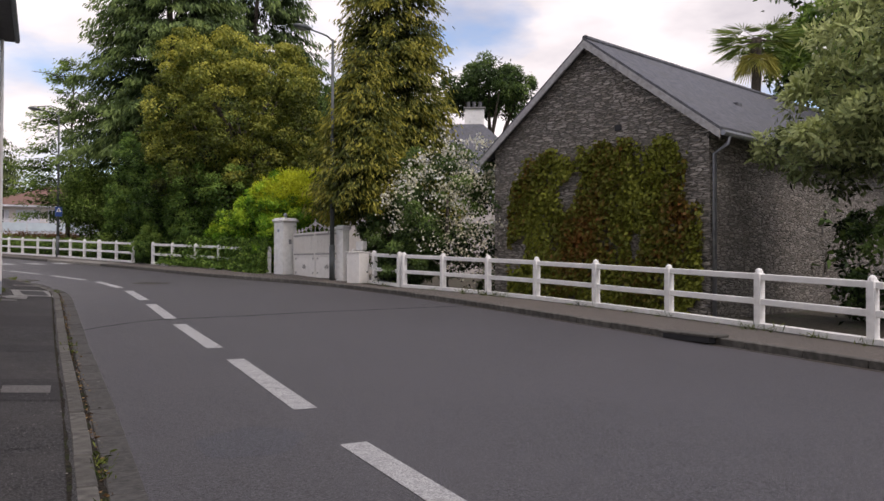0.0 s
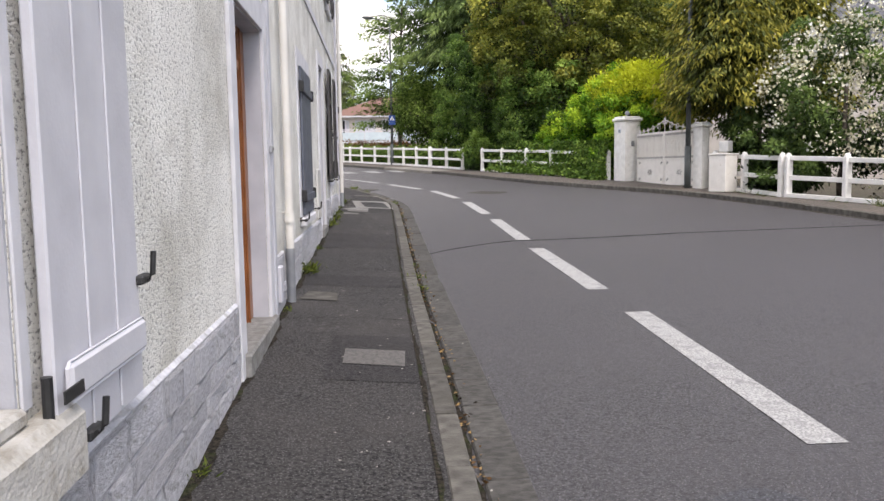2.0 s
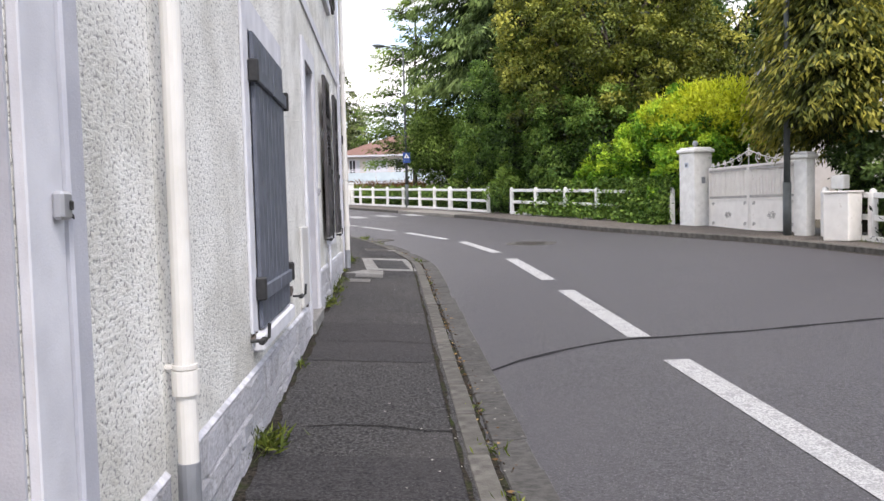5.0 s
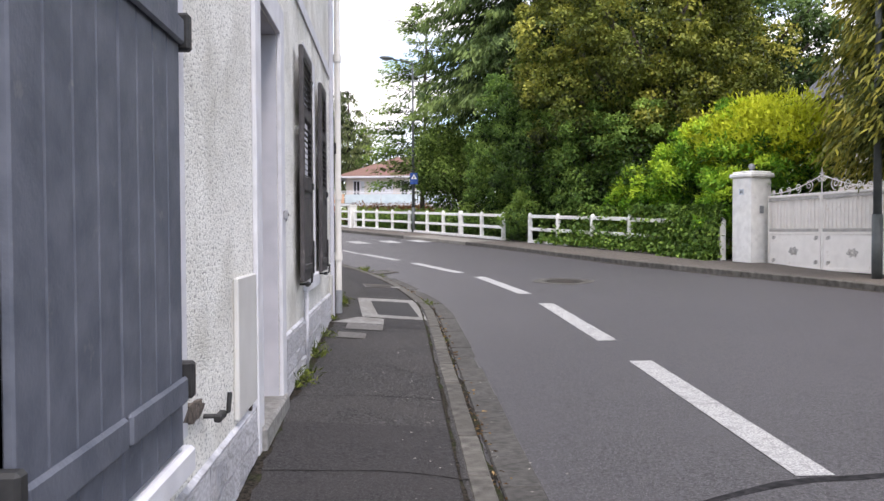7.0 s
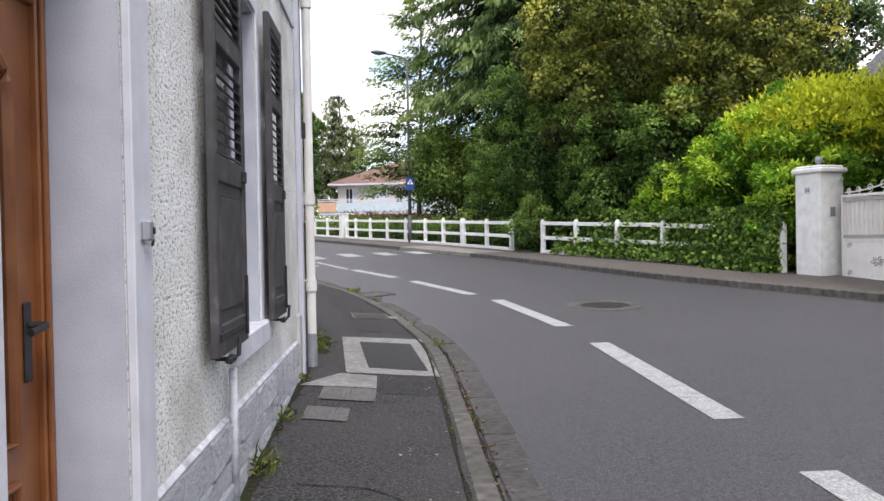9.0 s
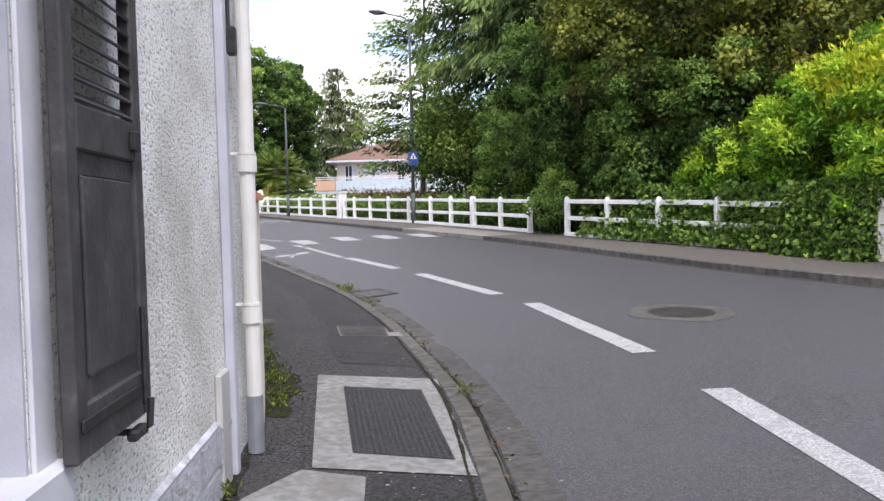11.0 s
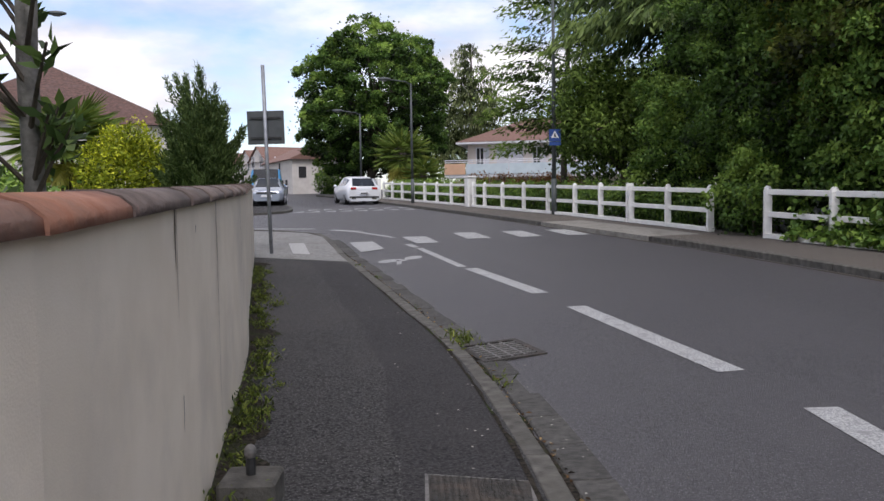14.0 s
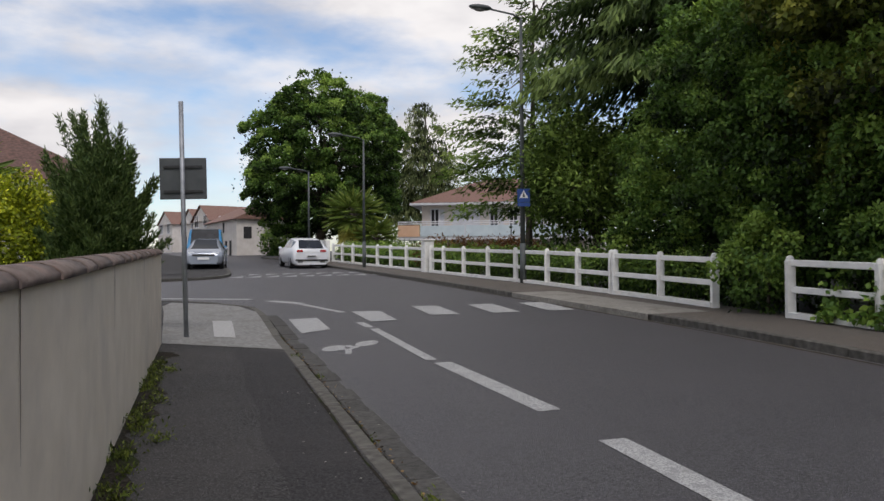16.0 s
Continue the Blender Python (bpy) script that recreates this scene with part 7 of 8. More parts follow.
# dead leaves and small litter in the gutter
lt = thing("leaf_litter", "dead leaves and grit in the gutter", "litter", kind="stuff")
n = 900
yy = 3 + 38 * rng.random(n)
xx = np.array([KX(v) for v in yy]) + np.abs(rng.normal(0.02, 0.05, n))
ob = leaf_mesh("leaves", np.stack([xx, yy, A0 + SLOPE * yy - 0.058], 1), rng.normal(size=(n, 3)) * np.array([1, 1, 0.12]), 0.02 + 0.03 * rng.random(n), 0.018, rng.random(n), leafmat("dead_leaves", (0.03, 0.02, 0.01), (0.1, 0.06, 0.03), (0.2, 0.15, 0.08), trans=0.1))
ob.parent = lt

# cracks and joints in the pavement
M_CRACK = mat("crack_dirt", (0.008, 0.008, 0.008), (0.03, 0.028, 0.026), scale=40, rough=1.0, spec=0.1)
ck = thing("pavement_crack", "thin dark cracks and joints across the pavement asphalt", "crack", kind="structure")
r = random.Random(23)
for pts in ([(-1.1, 4.4), (-0.4, 4.5), (0.25, 4.42)], [(-1.15, 6.9), (-0.5, 6.82), (0.15, 6.95)], [(-1.2, 10.6), (-0.4, 10.7), (0.08, 10.6)], [(-1.2, 13.4), (-0.6, 13.5), (0.04, 13.36)], [(-1.25, 16.15), (-0.5, 16.2), (0.03, 16.1)], [(-1.28, 17.9), (-0.6, 18.0), (-0.02, 17.9)],
            [(-1.0, 19.3), (-0.6, 19.25), (-0.3, 18.95), (-0.05, 18.9)], [(-1.3, 24.1), (-0.8, 24.3), (-0.42, 24.2)], [(-1.5, 25.4), (-1.0, 25.45), (-0.5, 25.38)]):
    ln = smooth_line(pts, 0.12)
    w = [0.002 + 0.006 * r.random() for _ in ln]
    jx = [r.uniform(-0.015, 0.015) for _ in ln]
    o = offset_line(ln, 0.01)
    bm = bmesh.new()
    nrm = [(b[0] - a[0], b[1] - a[1]) for a, b in zip(ln, o)]
    ribbon(bm, [(x + n_[0] * 100 * (j - v), y + n_[1] * 100 * (j - v)) for (x, y), v, j, n_ in zip(ln, w, jx, nrm)], [(x + n_[0] * 100 * (j + v), y + n_[1] * 100 * (j + v)) for (x, y), v, j, n_ in zip(ln, w, jx, nrm)], 0.1065)
    part("crack", bm, M_CRACK, ck)
gr = thing("grit", "pale grit and chips scattered over the asphalt", "grit", kind="stuff")
bm = bmesh.new()
for k in range(520):
    y = r.uniform(2.5, 34)
    kx = KX(y)
    if k % 3:
        x = kx - 0.16 - abs(r.gauss(0, 0.35))
        if x < (-1.0 - 0.0145 * y if y < 22.9 else lerp_line(GW, y) + 0.05):
            continue
        up = 0.109
    else:
        x, up = kx + 0.06 + abs(r.gauss(0, 0.22)), 0.018 if r.random() < 0.5 else 0.016
    s = r.uniform(0.004, 0.014)
    a0 = r.uniform(0, 3)
    flat(bm, [(x + s * math.cos(a0 + q) * r.uniform(0.6, 1.2), y + s * math.sin(a0 + q)) for q in (0, 1.3, 2.9, 4.5)], up)
part("chips", bm, mat("pale_grit", (0.12, 0.11, 0.1), (0.4, 0.38, 0.34), scale=3, rough=0.9), gr)

# dirt and moss that gather along joints


def dirt_strip(label, line, near, far, material, up, seed):
    """An uneven strip of dirt beside a line, lying on the asphalt."""
    r2 = random.Random(seed)
    ph = [r2.uniform(0, 6) for _ in range(3)]
    ws_ = [max(0.012, near + (far - near) * (0.5 + 0.22 * math.sin(2.1 * y + ph[0]) + 0.16 * math.sin(5.3 * y + ph[1]) + 0.14 * math.sin(13 * y + ph[2]) + r2.uniform(-0.14, 0.14))) for x, y in line]
    bm2 = bmesh.new()
    ribbon(bm2, line, [(x + w_, y) for (x, y), w_ in zip(line, ws_)], up)
    tagged(mesh_ob("dirt_strip", bm2, material), label, "dirt", kind="structure")


M_DIRT = mat("joint_dirt", (0.01, 0.009, 0.008), (0.055, 0.047, 0.037), scale=38, rough=1.0, bump=0.8, bscale=90, stain=(0.03, 0.042, 0.012), sscale=3.5, slo=0.5, shi=0.66, spec=0.1)
dirt_strip("dark dirt and moss at the foot of the garden wall", smooth_line([(lerp_line(GW, y) + 0.004, y) for y in np.arange(23.3, 36.8, 0.5)], 0.08), 0.05, 0.3, M_DIRT, 0.1052, 1)
dirt_strip("dark dirt at the foot of the house fronts", [(-1.0 - 0.0145 * y, y) for y in np.arange(0.8, 22.6, 0.08)], 0.02, 0.09, M_DIRT, 0.1052, 2)
dirt_strip("dark dirt between kerb and gutter", smooth_line([(KX(y) + 0.003, y) for y in np.arange(0.5, 40, 0.5)], 0.08), 0.012, 0.065, M_DIRT, 0.0146, 3)
dirt_strip("dark dirt behind the kerb stones", smooth_line([(KX(y) - 0.19, y) for y in np.arange(0.5, 36, 0.5)], 0.08), 0.01, 0.045, M_DIRT, 0.1085, 4)
dirt_strip("brown dirt along the far kerb", smooth_line([(lerp_line([p for p in KERB_R if p[1] < 84], y) - 0.16, y) for y in np.arange(4, 60, 0.5)], 0.15), 0.05, 0.16, mat("brown_road_dirt", (0.03, 0.024, 0.018), (0.075, 0.06, 0.045), scale=20, rough=1.0, bump=0.6, bscale=60), 0.004, 6)

# ---- far houses and cars ----
M_PINK = mat("pale_pink_render", (0.62, 0.55, 0.49), (0.68, 0.61, 0.55), scale=2, rough=0.9)
M_BALC = mat("pale_blue_panel", (0.5, 0.58, 0.62), (0.57, 0.65, 0.68), scale=2, rough=0.6)
M_PEACH = mat("peach_panel", (0.62, 0.38, 0.24), (0.68, 0.43, 0.28), scale=2, rough=0.6)


def hip_roof(bm, x0, x1, y0, y1, z, h, over=0.5, t=0.15):
    x0, x1, y0, y1 = x0 - over, x1 + over, y0 - over, y1 + over
    v = [bm.verts.new(p) for p in ((x0, y0, z), (x1, y0, z), (x1, y1, z), (x0, y1, z))]
    k = min(x1 - x0, y1 - y0) / 2
    if x1 - x0 > y1 - y0:
        r = bm.verts.new((x0 + k, (y0 + y1) / 2, z + h)), bm.verts.new((x1 - k - 0.01, (y0 + y1) / 2, z + h))
        fs = ((v[0], v[1], r[1], r[0]), (v[1], v[2], r[1]), (v[2], v[3], r[0], r[1]), (v[3], v[0], r[0]))
    else:
        r = bm.verts.new(((x0 + x1) / 2, y0 + k, z + h)), bm.verts.new(((x0 + x1) / 2, y1 - k - 0.01, z + h))
        fs = ((v[0], v[1], r[0]), (v[1], v[2], r[1], r[0]), (v[2], v[3], r[1]), (v[3], v[0], r[0], r[1]))
    for f in fs:
        bm.faces.new(f)
    bm.faces.new(v[::-1])


def far_window(house, x, y, z, w, h, face):
    """A recessed dark pane in a white frame; face is the outward axis."""
    wd = new("window")
    wd.parent = house
    rot = {"-y": 0, "+x": 90, "-x": -90}[face]
    m = pose(x, y, z, 0, 0, rot)
    part("pane", bbox(-w / 2, w / 2, -0.01, 0.02, 0, h, m=m), M_DARK, wd)
    bm = bmesh.new()
    for a in ((-w / 2 - 0.08, -w / 2, 0, h), (w / 2, w / 2 + 0.08, 0, h), (-w / 2 - 0.08, w / 2 + 0.08, h, h + 0.08), (-w / 2 - 0.12, w / 2 + 0.12, -0.1, 0), (-0.03, 0.03, 0, h)):
        box(bm, a[0], a[1], -0.06, 0.01, a[2], a[3], m=m)
    part("window_frame", bm, M_WHITE, wd)


# house with the balcony
hz = gz(84)
bh = thing("balcony_house", "pale pink two-storey house with a long balcony and red hipped roof", "house", pose(-5.6, 83.5, hz - 0.55, 0, 0, -4))
part("wall", bbox(0, 13, 0, 10, -0.5, 4.4, bevel=0.01), M_PINK, bh)
bm = bmesh.new()
hip_roof(bm, 0, 13, 0, 8.5, 4.4, 2.1, 0.75)
part("roof", bm, M_TILE, bh, "red tiled hipped roof")
part("eave", bbox(-0.77, 13.77, -0.77, 9.3, 4.24, 4.38), M_WHITE, bh)
part("balcony_slab", bbox(-1.5, 13, -1.5, -0.01, 1.72, 1.96), M_WHITE, bh, "white balcony slab")
part("balcony_panel", bbox(-1.5, 0.05, -1.55, -1.48, 1.96, 2.76), M_PEACH, bh, "peach end panel")
for k in range(4):
    part("balcony_panel", bbox(0.1 + 3.2 * k, 3.22 + 3.2 * k, -1.55, -1.48, 1.96, 2.72), M_BALC, bh, "pale blue balcony panel")
bm = tubes([(-1.5, -1.5, 2.86), (13, -1.5, 2.86)], r=0.035)
tube(bm, [(-1.5, -1.5, 3.0), (13, -1.5, 3.0)], 0.035, 8)
for k in range(8):
    tube(bm, [(-1.45 + 2 * k, -1.5, 1.96), (-1.45 + 2 * k, -1.5, 3.0)], 0.03, 6)
part("balcony_rail", bm, M_WHITE, bh)
for x in (0.95, 5.2, 6.6):
    far_window(bh, x, 0, 1.85, 0.5, 2.1, "-y")
    part("shutter_panel", bbox(x + 0.36, x + 0.68, -0.05, -0.001, 1.85, 3.95), M_SMOOTH, bh, "white folded shutter")
part("blind", bbox(2.2, 4.2, -0.06, -0.001, 1.85, 3.95), M_SMOOTH, bh, "closed white roller blind")

# white houses at the end of the road
for k, (x, y, w, d, h, rz, gab) in enumerate(((-32.1, 112, 5.2, 12, 3.5, -50, True), (-36.4, 120, 5.2, 11, 3.7, -50, True), (-42.6, 128, 5.6, 11, 4.0, -50, True))):
    z = gz(y)
    hh = thing("village_house", "white rendered village house with a red tiled roof", "house", pose(x, y, z, 0, 0, rz), "village houses")
    part("wall", bbox(-w / 2, w / 2, 0, d, -0.5, h), M_WALL_FAR, hh)
    bm = bmesh.new()
    v = [bm.verts.new(p) for p in ((-w / 2 - 0.3, -0.2, h - 0.1), (w / 2 + 0.3, -0.2, h - 0.1), (w / 2 + 0.3, d, h - 0.1), (-w / 2 - 0.3, d, h - 0.1), (0, -0.2, h + 1.7), (0, d, h + 1.7))]
    for f in ((v[0], v[4], v[5], v[3]), (v[1], v[2], v[5], v[4]), (v[2], v[3], v[5]), (v[0], v[1], v[2], v[3])):
        bm.faces.new(f)
    part("roof", bm, M_TILE, hh)
    bm = bmesh.new()
    vv = [bm.verts.new(p) for p in ((-w / 2, -0.01, h - 0.1), (w / 2, -0.01, h - 0.1), (0, -0.01, h + 1.55))]
    ww = [bm.verts.new(p.co + Vector((0, 0.3, 0))) for p in vv]
    bm.faces.new(vv)
    bm.faces.new(ww)
    for j in range(3):
        bm.faces.new((vv[j], vv[(j + 1) % 3], ww[(j + 1) % 3], ww[j]))
    part("gable", bm, M_WALL_FAR, hh)
    for xx, zz in ((-w / 4, 2.8), (w / 4, 2.8), (w / 4, 0.7)):
        far_window(hh, xx, 0, zz, 0.9, 1.2, "-y")
    for yy in (1.5, 4.0, 6.5):
        far_window(hh, w / 2, yy, 2.6, 0.8, 1.2, "+x")
    part("door", bbox(-w / 4 - 0.45, -w / 4 + 0.45, -0.05, -0.001, 0, 2.1), M_BROWN, hh)
# long low white house at the bend
lw = thing("village_house", "long low white house with small windows and a red tiled roof", "house", pose(-22.3, 93.4, gz(93.4), 0, 0, 123), "village houses")
part("wall", bbox(0, 10.5, -6, 0, -0.5, 3.2), M_WALL_FAR, lw)
bm = bmesh.new()
v = [bm.verts.new(p) for p in ((-0.3, 0.35, 3.15), (10.8, 0.35, 3.15), (10.8, -6.35, 3.15), (-0.3, -6.35, 3.15), (-0.3, -3, 4.75), (10.8, -3, 4.75))]
for f in ((v[0], v[1], v[5], v[4]), (v[2], v[3], v[4], v[5]), (v[0], v[4], v[3]), (v[1], v[2], v[5]), (v[3], v[2], v[1], v[0])):
    bm.faces.new(f)
part("roof", bm, M_TILE, lw, "red tiled roof")
for x, z, w_, h_ in ((1.6, 0.05, 0.6, 1.3), (3.0, 0.05, 0.6, 1.3), (4.3, 0.6, 0.5, 0.9), (6.4, 0.0, 0.9, 2.0), (8.4, 0.6, 0.5, 0.9), (4.0, 2.1, 0.4, 0.9)):
    part("window", bbox(x, x + w_, 0.001, 0.04, z, z + h_, bevel=0.004), M_DARK, lw)
part("window", bbox(-0.04, -0.001, -1.3, -0.6, 1.5, 2.5, bevel=0.004), M_DARK, lw)
hg = thing("hedge", "dark green hedge beside the low white house", "hedge")
broadleaf(hg, "foliage", [(-18.9 + 0.9 * k, 92.0 - 0.3 * k, gz(92, 1.1), 0.8, 0.8, 1.2) for k in range(4)], L_GREEN, clumps=500, per=12, spread=0.16, length=0.2, width=0.12)
# hipped house behind the garden
hp = thing("hipped_house", "house with a big brown-red tiled hipped roof behind the garden", "house", pose(-33.0, 74.2, gz(74), 0, 0, 33))
part("wall", bbox(-6.9, 6.9, -6.9, 6.9, -0.5, 4.85), M_WALL_FAR, hp)
bm = bmesh.new()
hip_roof(bm, -6.9, 6.9, -6.9, 6.92, 4.85, 4.5, 0.5)
part("roof", bm, mat("brown_roof_tile", (0.07, 0.038, 0.03), (0.15, 0.08, 0.062), scale=5, rough=0.85, bump=0.3, bscale=20, stain=(0.13, 0.08, 0.07), sscale=1.5), hp, "brown-red tiled hipped roof")
for x in (-4, -1, 2.5):
    far_window(hp, x, -6.9, 2.0, 1.3, 1.5, "-y")
street_lamp(-19.3, 51.5, 7.6, 0.6, 20, "slim street lamp in the side street", r=0.05)
# white wall and gate past the fence
ww_ = thing("boundary_wall", "low white wall at the end of the fence", "wall")
bm = bmesh.new()
ws = [(-10.1, 71.0), (-10.9, 72.8), (-12.5, 76.2), (-14.5, 80.5)]
for (xa, ya), (xb, yb) in zip(ws, ws[1:]):
    a4 = [bm.verts.new(p) for p in ((xa, ya, gz(ya)), (xb, yb, gz(yb)), (xb, yb, gz(yb, 1.35)), (xa, ya, gz(ya, 1.35)))]
    c4 = [bm.verts.new(p.co + Vector((0.2, 0.1, 0))) for p in a4]
    bm.faces.new(a4)
    bm.faces.new(c4)
    for k in range(4):
        bm.faces.new((a4[k], a4[(k + 1) % 4], c4[(k + 1) % 4], c4[k]))
part("wall", bm, M_FENCE, ww_)

# ---- cars ----
M_TYRE = mat("tyre_rubber", (0.012, 0.012, 0.012), (0.025, 0.025, 0.025), scale=20, rough=0.8)
M_RIM = mat("alloy", (0.25, 0.25, 0.26), (0.4, 0.4, 0.41), scale=5, rough=0.3, metal=0.9)
M_CARGLASS = mat("car_glass", (0.012, 0.014, 0.016), (0.025, 0.028, 0.03), scale=2, rough=0.05)
M_RED = mat("tail_lamp", (0.3, 0.01, 0.012), (0.45, 0.02, 0.02), scale=4, rough=0.2)
M_CHROME = mat("chrome", (0.6, 0.6, 0.6), (0.7, 0.7, 0.7), scale=3, rough=0.12, metal=1.0)
M_LENS = mat("lamp_lens", (0.55, 0.57, 0.6), (0.7, 0.72, 0.74), scale=4, rough=0.12)


def car(x, y, rz, label, paint, length=4.53, width=1.84, height=1.5, van=False):
    """A hatchback or van, nose along +y."""
    c = thing("car" if not van else "van", label, "car" if not van else "van", pose(x, y, gz(y), 2.1, 0, rz), "cars")
    L, W, H = length, width / 2, height
    # body as lofted cross-sections: (y, half width at sill, half width at belt, belt height, roof height, half width at roof)
    if van:
        sec = [(-0.5, .9, .92, .98, H, .8), (-.47, .95, 1, 1.0, H, .88), (.2, .97, 1, 1.02, H, .88), (.32, .97, 1, 1.02, H - .06, .84), (.42, .95, .98, 1.0, 1.05, .9), (.49, .9, .92, .8, .85, .86), (.5, .8, .84, .7, .74, .8)]
    else:
        sec = [(-.5, .82, .84, .78, .8, .78), (-.492, .9, .93, .93, .98, .76), (-.455, .95, .98, 1.0, 1.1, .72), (-.37, .96, 1.0, .98, H * .93, .66), (-.2, .96, 1.0, .95, H * .99, .66), (0.0, .96, 1.0, .92, H, .66),
               (.12, .96, 1.0, .91, H * .965, .64), (.24, .96, 1.0, .92, 1.12, .7), (.3, .96, 1.0, .92, .95, .84), (.42, .95, .97, .84, .87, .8), (.485, .86, .88, .7, .74, .72), (.5, .72, .74, .58, .62, .62)]
    body = bmesh.new()
    rows_b = []
    for s, a, b, zb, zr, wr in sec:
        yy = s * L
        prof = [(-a * W * .9, .2), (-a * W, .3), (-b * W, .55), (-b * W * .985, zb), (-wr * W, zr - .04), (-wr * W * .8, zr), (wr * W * .8, zr), (wr * W, zr - .04), (b * W * .985, zb), (b * W, .55), (a * W, .3), (a * W * .9, .2)]
        rows_b.append([body.verts.new((px, yy, pz)) for px, pz in prof])
    for r0, r1 in zip(rows_b, rows_b[1:]):
        for j in range(11):
            body.faces.new((r0[j], r0[j + 1], r1[j + 1], r1[j]))
        body.faces.new((r0[11], r0[0], r1[0], r1[11]))
    body.faces.new(rows_b[0])
    body.faces.new(rows_b[-1][::-1])
    part("body", body, paint, c, smooth=True)
    # side glass, windscreen, rear screen set just proud of the shell

    def shell(i, f, side):
        s, a, b, zb, zr, wr = sec[i]
        return Vector((side * (b * .985 + (wr - b * .985) * f) * W, s * L, zb + (zr - .04 - zb) * f))
    i0, i1 = (1, 3) if van else (3, 6)
    for side in (-1, 1):
        for i in range(i0, i1):
            bm2 = bmesh.new()
            q = [shell(i, .1, side), shell(i + 1, .1, side), shell(i + 1, .9, side), shell(i, .9, side)]
            m_ = sum(q, Vector()) / 4
            q = [m_ + (p - m_) * .96 + Vector((side * .012, 0, .004)) for p in q]
            bm2.faces.new([bm2.verts.new(p) for p in q])
            part("side_window", bm2, M_CARGLASS, c)
    ends = ((3, 4), (0, 1)) if van else ((6, 8), (1, 3))
    for (i, j), nm in zip(ends, ("windscreen", "rear_window")):
        bm2 = bmesh.new()
        if van and nm == "rear_window":
            q = [(-.7 * W, -.5 * L - .01, 1.1), (.7 * W, -.5 * L - .01, 1.1), (.68 * W, -.5 * L - .01, H - .25), (-.68 * W, -.5 * L - .01, H - .25)]
        else:
            a_, b_ = sec[i], sec[j]
            q = [(-a_[5] * W * .88, a_[0] * L, a_[4] + .008), (a_[5] * W * .88, a_[0] * L, a_[4] + .008), (b_[5] * W * .88, b_[0] * L, b_[4] + .008), (-b_[5] * W * .88, b_[0] * L, b_[4] + .008)]
            if j - i == 2:
                k_ = sec[i + 1]
                q = q[:2] + [(k_[5] * W * .9, k_[0] * L, k_[4] + .012)] + q[2:] + [(-k_[5] * W * .9, k_[0] * L, k_[4] + .012)]
        bm2.faces.new([bm2.verts.new(p) for p in q])
        part(nm, bm2, M_CARGLASS, c)
    for sx in (-1, 1):
        for sy in (-.3, .315):
            wh = new("wheel")
            wh.parent = c
            bm2 = tubes([(sx * (W - .22), sy * L, .33), (sx * (W - .005), sy * L, .33)], r=.33, seg=22)
            part("tyre", bm2, M_TYRE, wh, smooth=False)
            bm2 = tubes([(sx * (W - .02), sy * L, .33), (sx * (W + .003), sy * L, .33)], r=.22, seg=18)
            for k in range(5):
                an = k * 2 * math.pi / 5
                box(bm2, sx * (W + .004) - .006, sx * (W + .004) + .006, sy * L - .02, sy * L + .02, .33, .53, m=Matrix.Translation((0, sy * L, .33)) @ Matrix.Rotation(an, 4, "X") @ Matrix.Translation((0, -sy * L, -.33)))
            part("rim", bm2, M_RIM, wh)
        part("tail_light", bbox(sx * W * .62 - .15, sx * W * .62 + .15, -.502 * L, -.46 * L, .8, .93, bevel=.02), M_RED, c, "red tail light")
        part("headlight", bbox(sx * W * .62 - .15, sx * W * .62 + .15, .44 * L, .488 * L, .6, .76, bevel=.02), M_LENS, c, "clear headlight")
        bm2 = bmesh.new()
        r2_ = bmesh.ops.create_uvsphere(bm2, u_segments=8, v_segments=6, radius=1)
        bmesh.ops.transform(bm2, matrix=Matrix.Translation((sx * (W + .08), .19 * L, .98)) @ Matrix.Diagonal((.1, .06, .07, 1)), verts=r2_["verts"])
        part("door_mirror", bm2, paint, c, smooth=True)
        if not van:
            part("exhaust", bbox(sx * W * .6 - .13, sx * W * .6 + .13, -.505 * L, -.49 * L, .3, .38, bevel=.015), M_CHROME, c, "chrome exhaust trim")
    part("bumper_strip", bbox(-W * .86, W * .86, -.507 * L, -.49 * L, .38, .46, bevel=.01), M_BLACK, c, "black bumper strip")
    pl = part("number_plate", bbox(-.26, .26, -.512 * L, -.5 * L, .56, .67), M_SIGNW, c)
    part("bar", bbox(-.2, .2, -.514 * L, -.512 * L - .002, .59, .64), M_BLACK, pl)
    pl = part("number_plate", bbox(-.26, .26, .498 * L, .508 * L, .4, .51), M_SIGNW, c)
    part("grille", bbox(-.5, .5, .485 * L, .502 * L, .55, .66, bevel=.01), M_BLACK, c)
    return c


M_CARW = mat("white_car_paint", (0.72, 0.73, 0.75), (0.76, 0.77, 0.79), scale=1, rough=0.2)
M_CARS = mat("silver_car_paint", (0.3, 0.33, 0.38), (0.36, 0.39, 0.44), scale=1, rough=0.25, metal=0.4)
M_CARB = mat("blue_van_paint", (0.04, 0.2, 0.4), (0.05, 0.24, 0.46), scale=1, rough=0.3)
car(-10.5, 66.8, 24, "white hatchback with red tail lights on the road", M_CARW)
car(-14.6, 64.2, 195, "silver-blue car parked at the corner", M_CARS, 4.2, 1.75, 1.5)
car(-17.2, 71.5, 197, "blue van parked behind the silver car", M_CARB, 5.0, 1.95, 1.98, van=True)
car(-18.9, 76.5, 197, "dark car parked behind the van", M_CARGLASS, 4.2, 1.75, 1.45)

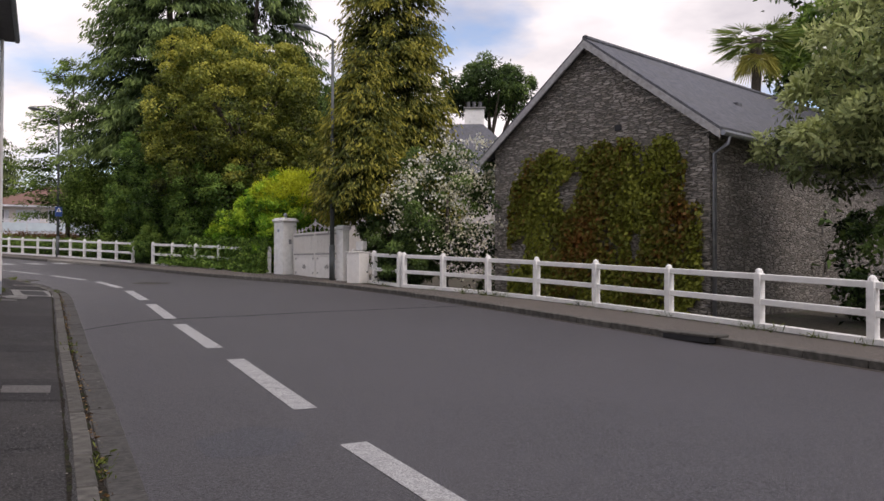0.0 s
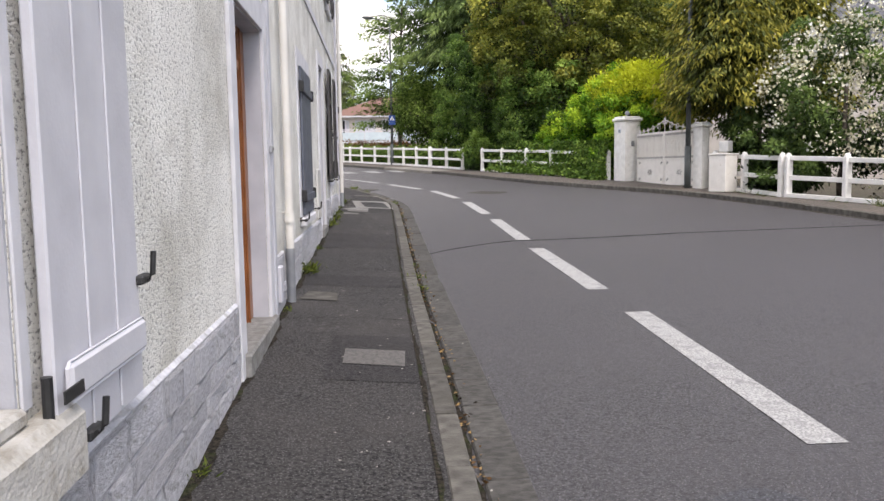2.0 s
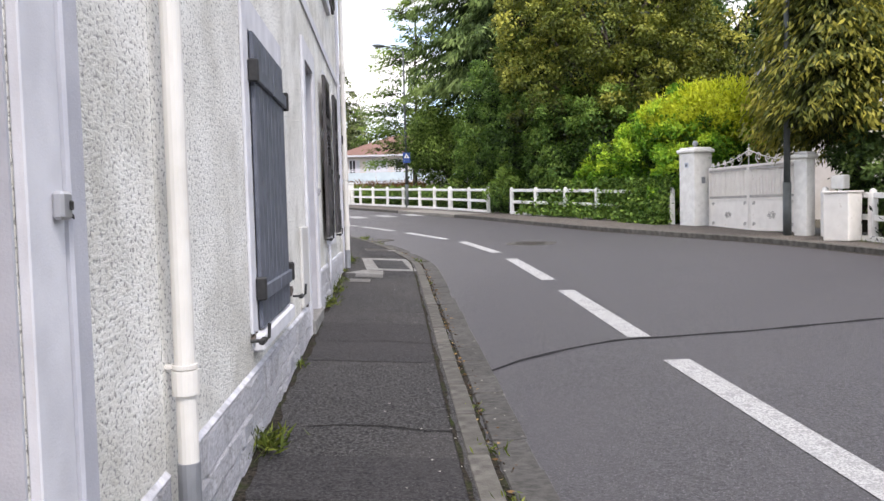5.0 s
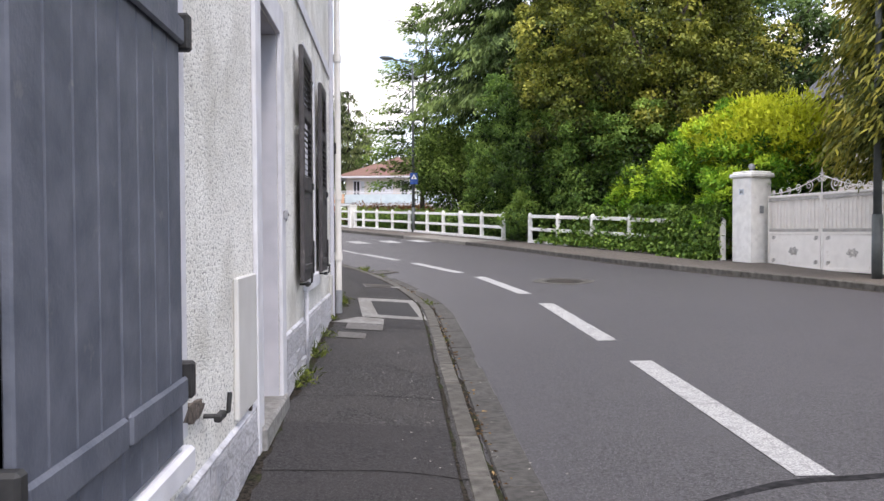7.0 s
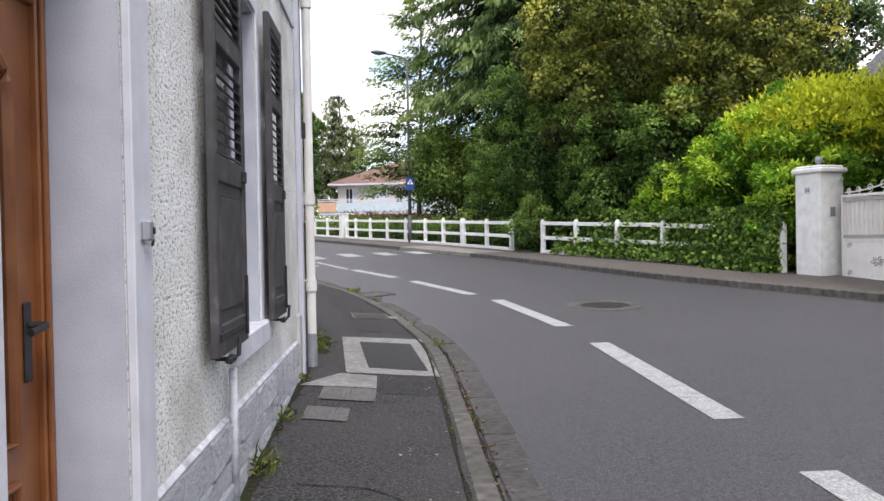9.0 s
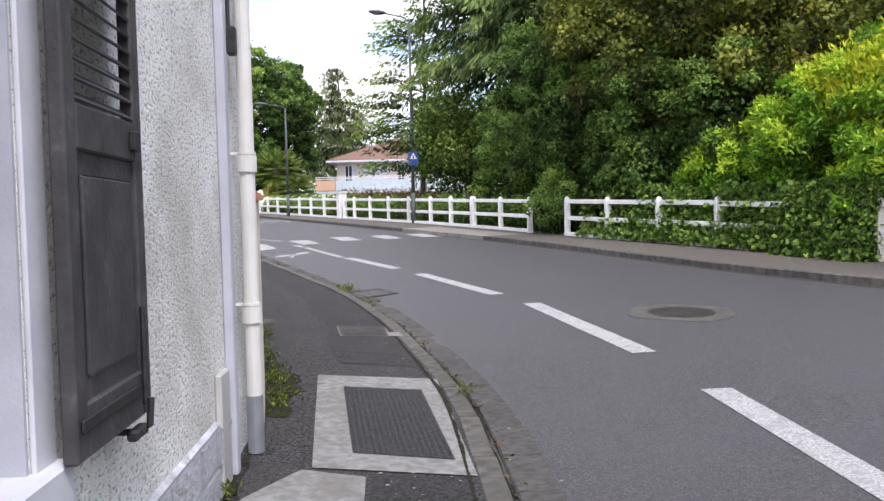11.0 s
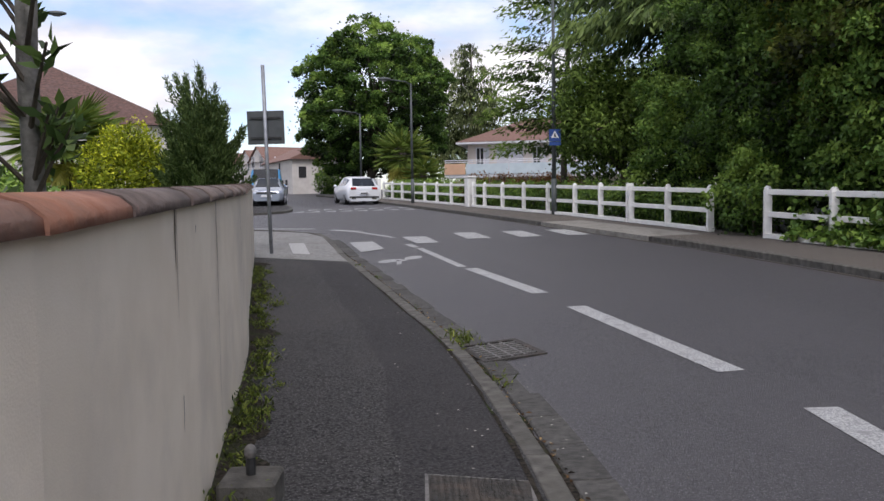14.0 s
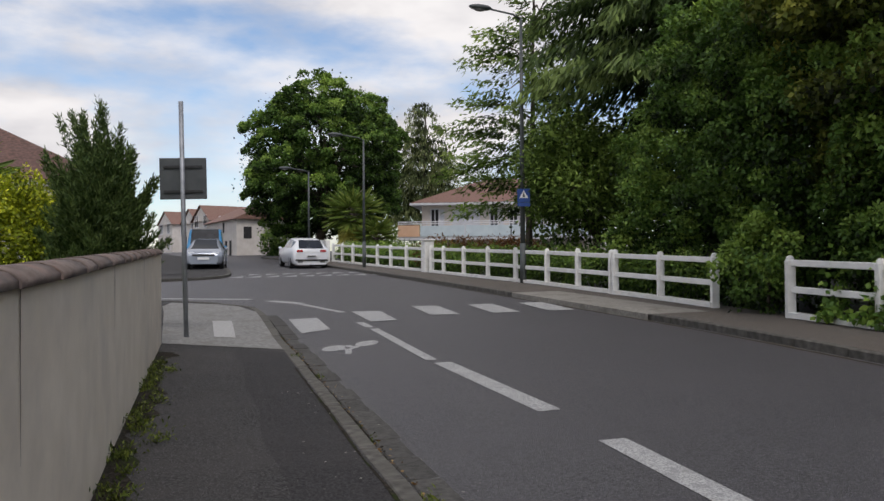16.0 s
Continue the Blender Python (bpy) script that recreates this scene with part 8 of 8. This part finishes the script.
# ---- kerb stones and gutter stones ----
kerb_left = tagged(new("kerb_left"), "weathered concrete kerb of separate stones", "kerb", kind="structure")
stones_along([p for p in KERB_L if -8 < p[1] < 46 and p[0] > -14], kerb_left, 0.14, 0.11, 0.8, "kerb_stone", M_KERB, drop=0.13)
gutter_left = tagged(new("gutter_left"), "rough grey gutter stones with moss in the joints", "gutter", kind="structure")
stones_along(offset_line([p for p in KERB_L if -6 < p[1] < 42], 0.05), gutter_left, 0.24, 0.022, 0.55, "gutter_stone", M_GUTTER, side=1.0, drop=0.085)
kerb_right = tagged(new("kerb_right"), "low dark concrete kerb of separate stones", "kerb", kind="structure")
stones_along([p for p in KERB_R if 0 < p[1] < 84], kerb_right, 0.15, 0.115, 1.0, "kerb_stone", M_KERB, side=1.0)
kerb_corner = tagged(new("kerb_corner"), "grey concrete kerb round the corner", "kerb", kind="structure")
stones_along([p for p in ISLAND if p[0] > -24 and p[1] < 86], kerb_corner, 0.14, 0.105, 1.0, "kerb_stone", M_KERB)

# ---- plinth of painted relief stones on the house fronts ----


def plinth(house, spans):
    """Relief stones in level courses from a sloped ledge down to the pavement; spans of (y0, y1, top)."""
    meshes = []
    r = random.Random(17)
    for k in range(6):
        b = bmesh.new()
        box(b, 0.0, 1.0, 0.0, 1.0, 0.0, 1.0)
        for v in b.verts:
            if v.co.x > 0.5:
                v.co.x = r.uniform(0.3, 1.0)
                v.co.y += r.uniform(0.02, 0.12) * (1 if v.co.y < 0.5 else -1)
                v.co.z += r.uniform(0.04, 0.11) * (1 if v.co.z < 0.5 else -1)
        me = bpy.data.meshes.new("stone")
        b.to_mesh(me)
        b.free()
        me.materials.append(M_PLINTH)
        meshes.append(me)
    for s0, s1, top in spans:
        b = bmesh.new()
        vs = [b.verts.new((xx, yy, zz)) for xx in (0.001, 0.018) for yy in (s0, s1) for zz in (wy(yy, -0.15), top)]
        for f in ((0, 1, 3, 2), (4, 6, 7, 5), (0, 4, 5, 1), (2, 3, 7, 6), (1, 5, 7, 3), (0, 2, 6, 4)):
            b.faces.new([vs[i] for i in f])
        part("plinth_backing", b, M_JOINT, house, "grey-white joints")
        b = bmesh.new()
        prof = [(0.001, 0.0), (0.022, 0.0), (0.021, 0.004), (0.001, 0.02)]
        ra = [b.verts.new((x, s0, top + z)) for x, z in prof]
        rb = [b.verts.new((x, s1, top + z)) for x, z in prof]
        for j in range(4):
            b.faces.new((ra[j], ra[(j + 1) % 4], rb[(j + 1) % 4], rb[j]))
        b.faces.new(ra)
        b.faces.new(rb[::-1])
        part("plinth_ledge", b, M_PLINTH, house, "sloped grey-white ledge")
        z = top
        while z > wy(s0, 0.0):
            h = r.uniform(0.1, 0.2)
            z -= h
            y = s0 + r.uniform(0.0, 0.1)
            while y < s1 - 0.12:
                w = min(r.uniform(0.2, 0.62), s1 - y - 0.004)
                if z + h > wy(y + w, 0.02):
                    ob = new("stone", r.choice(meshes))
                    ob.parent = house
                    ob.matrix_basis = Matrix.Translation((0.016, y, z)) @ Matrix.Rotation(r.uniform(-0.012, 0.012), 4, "X") @ Matrix.Diagonal((r.uniform(0.01, 0.026), w - 0.006, h - 0.006, 1))
                y += w


plinth(house_a, [(0.6, 4.4, 0.66), (4.41, 8.68, 0.72), (10.54, 11.28, 0.8)])
plinth(house_b, [(11.5, 16.4, 0.8), (17.66, 22.28, 1.04)])
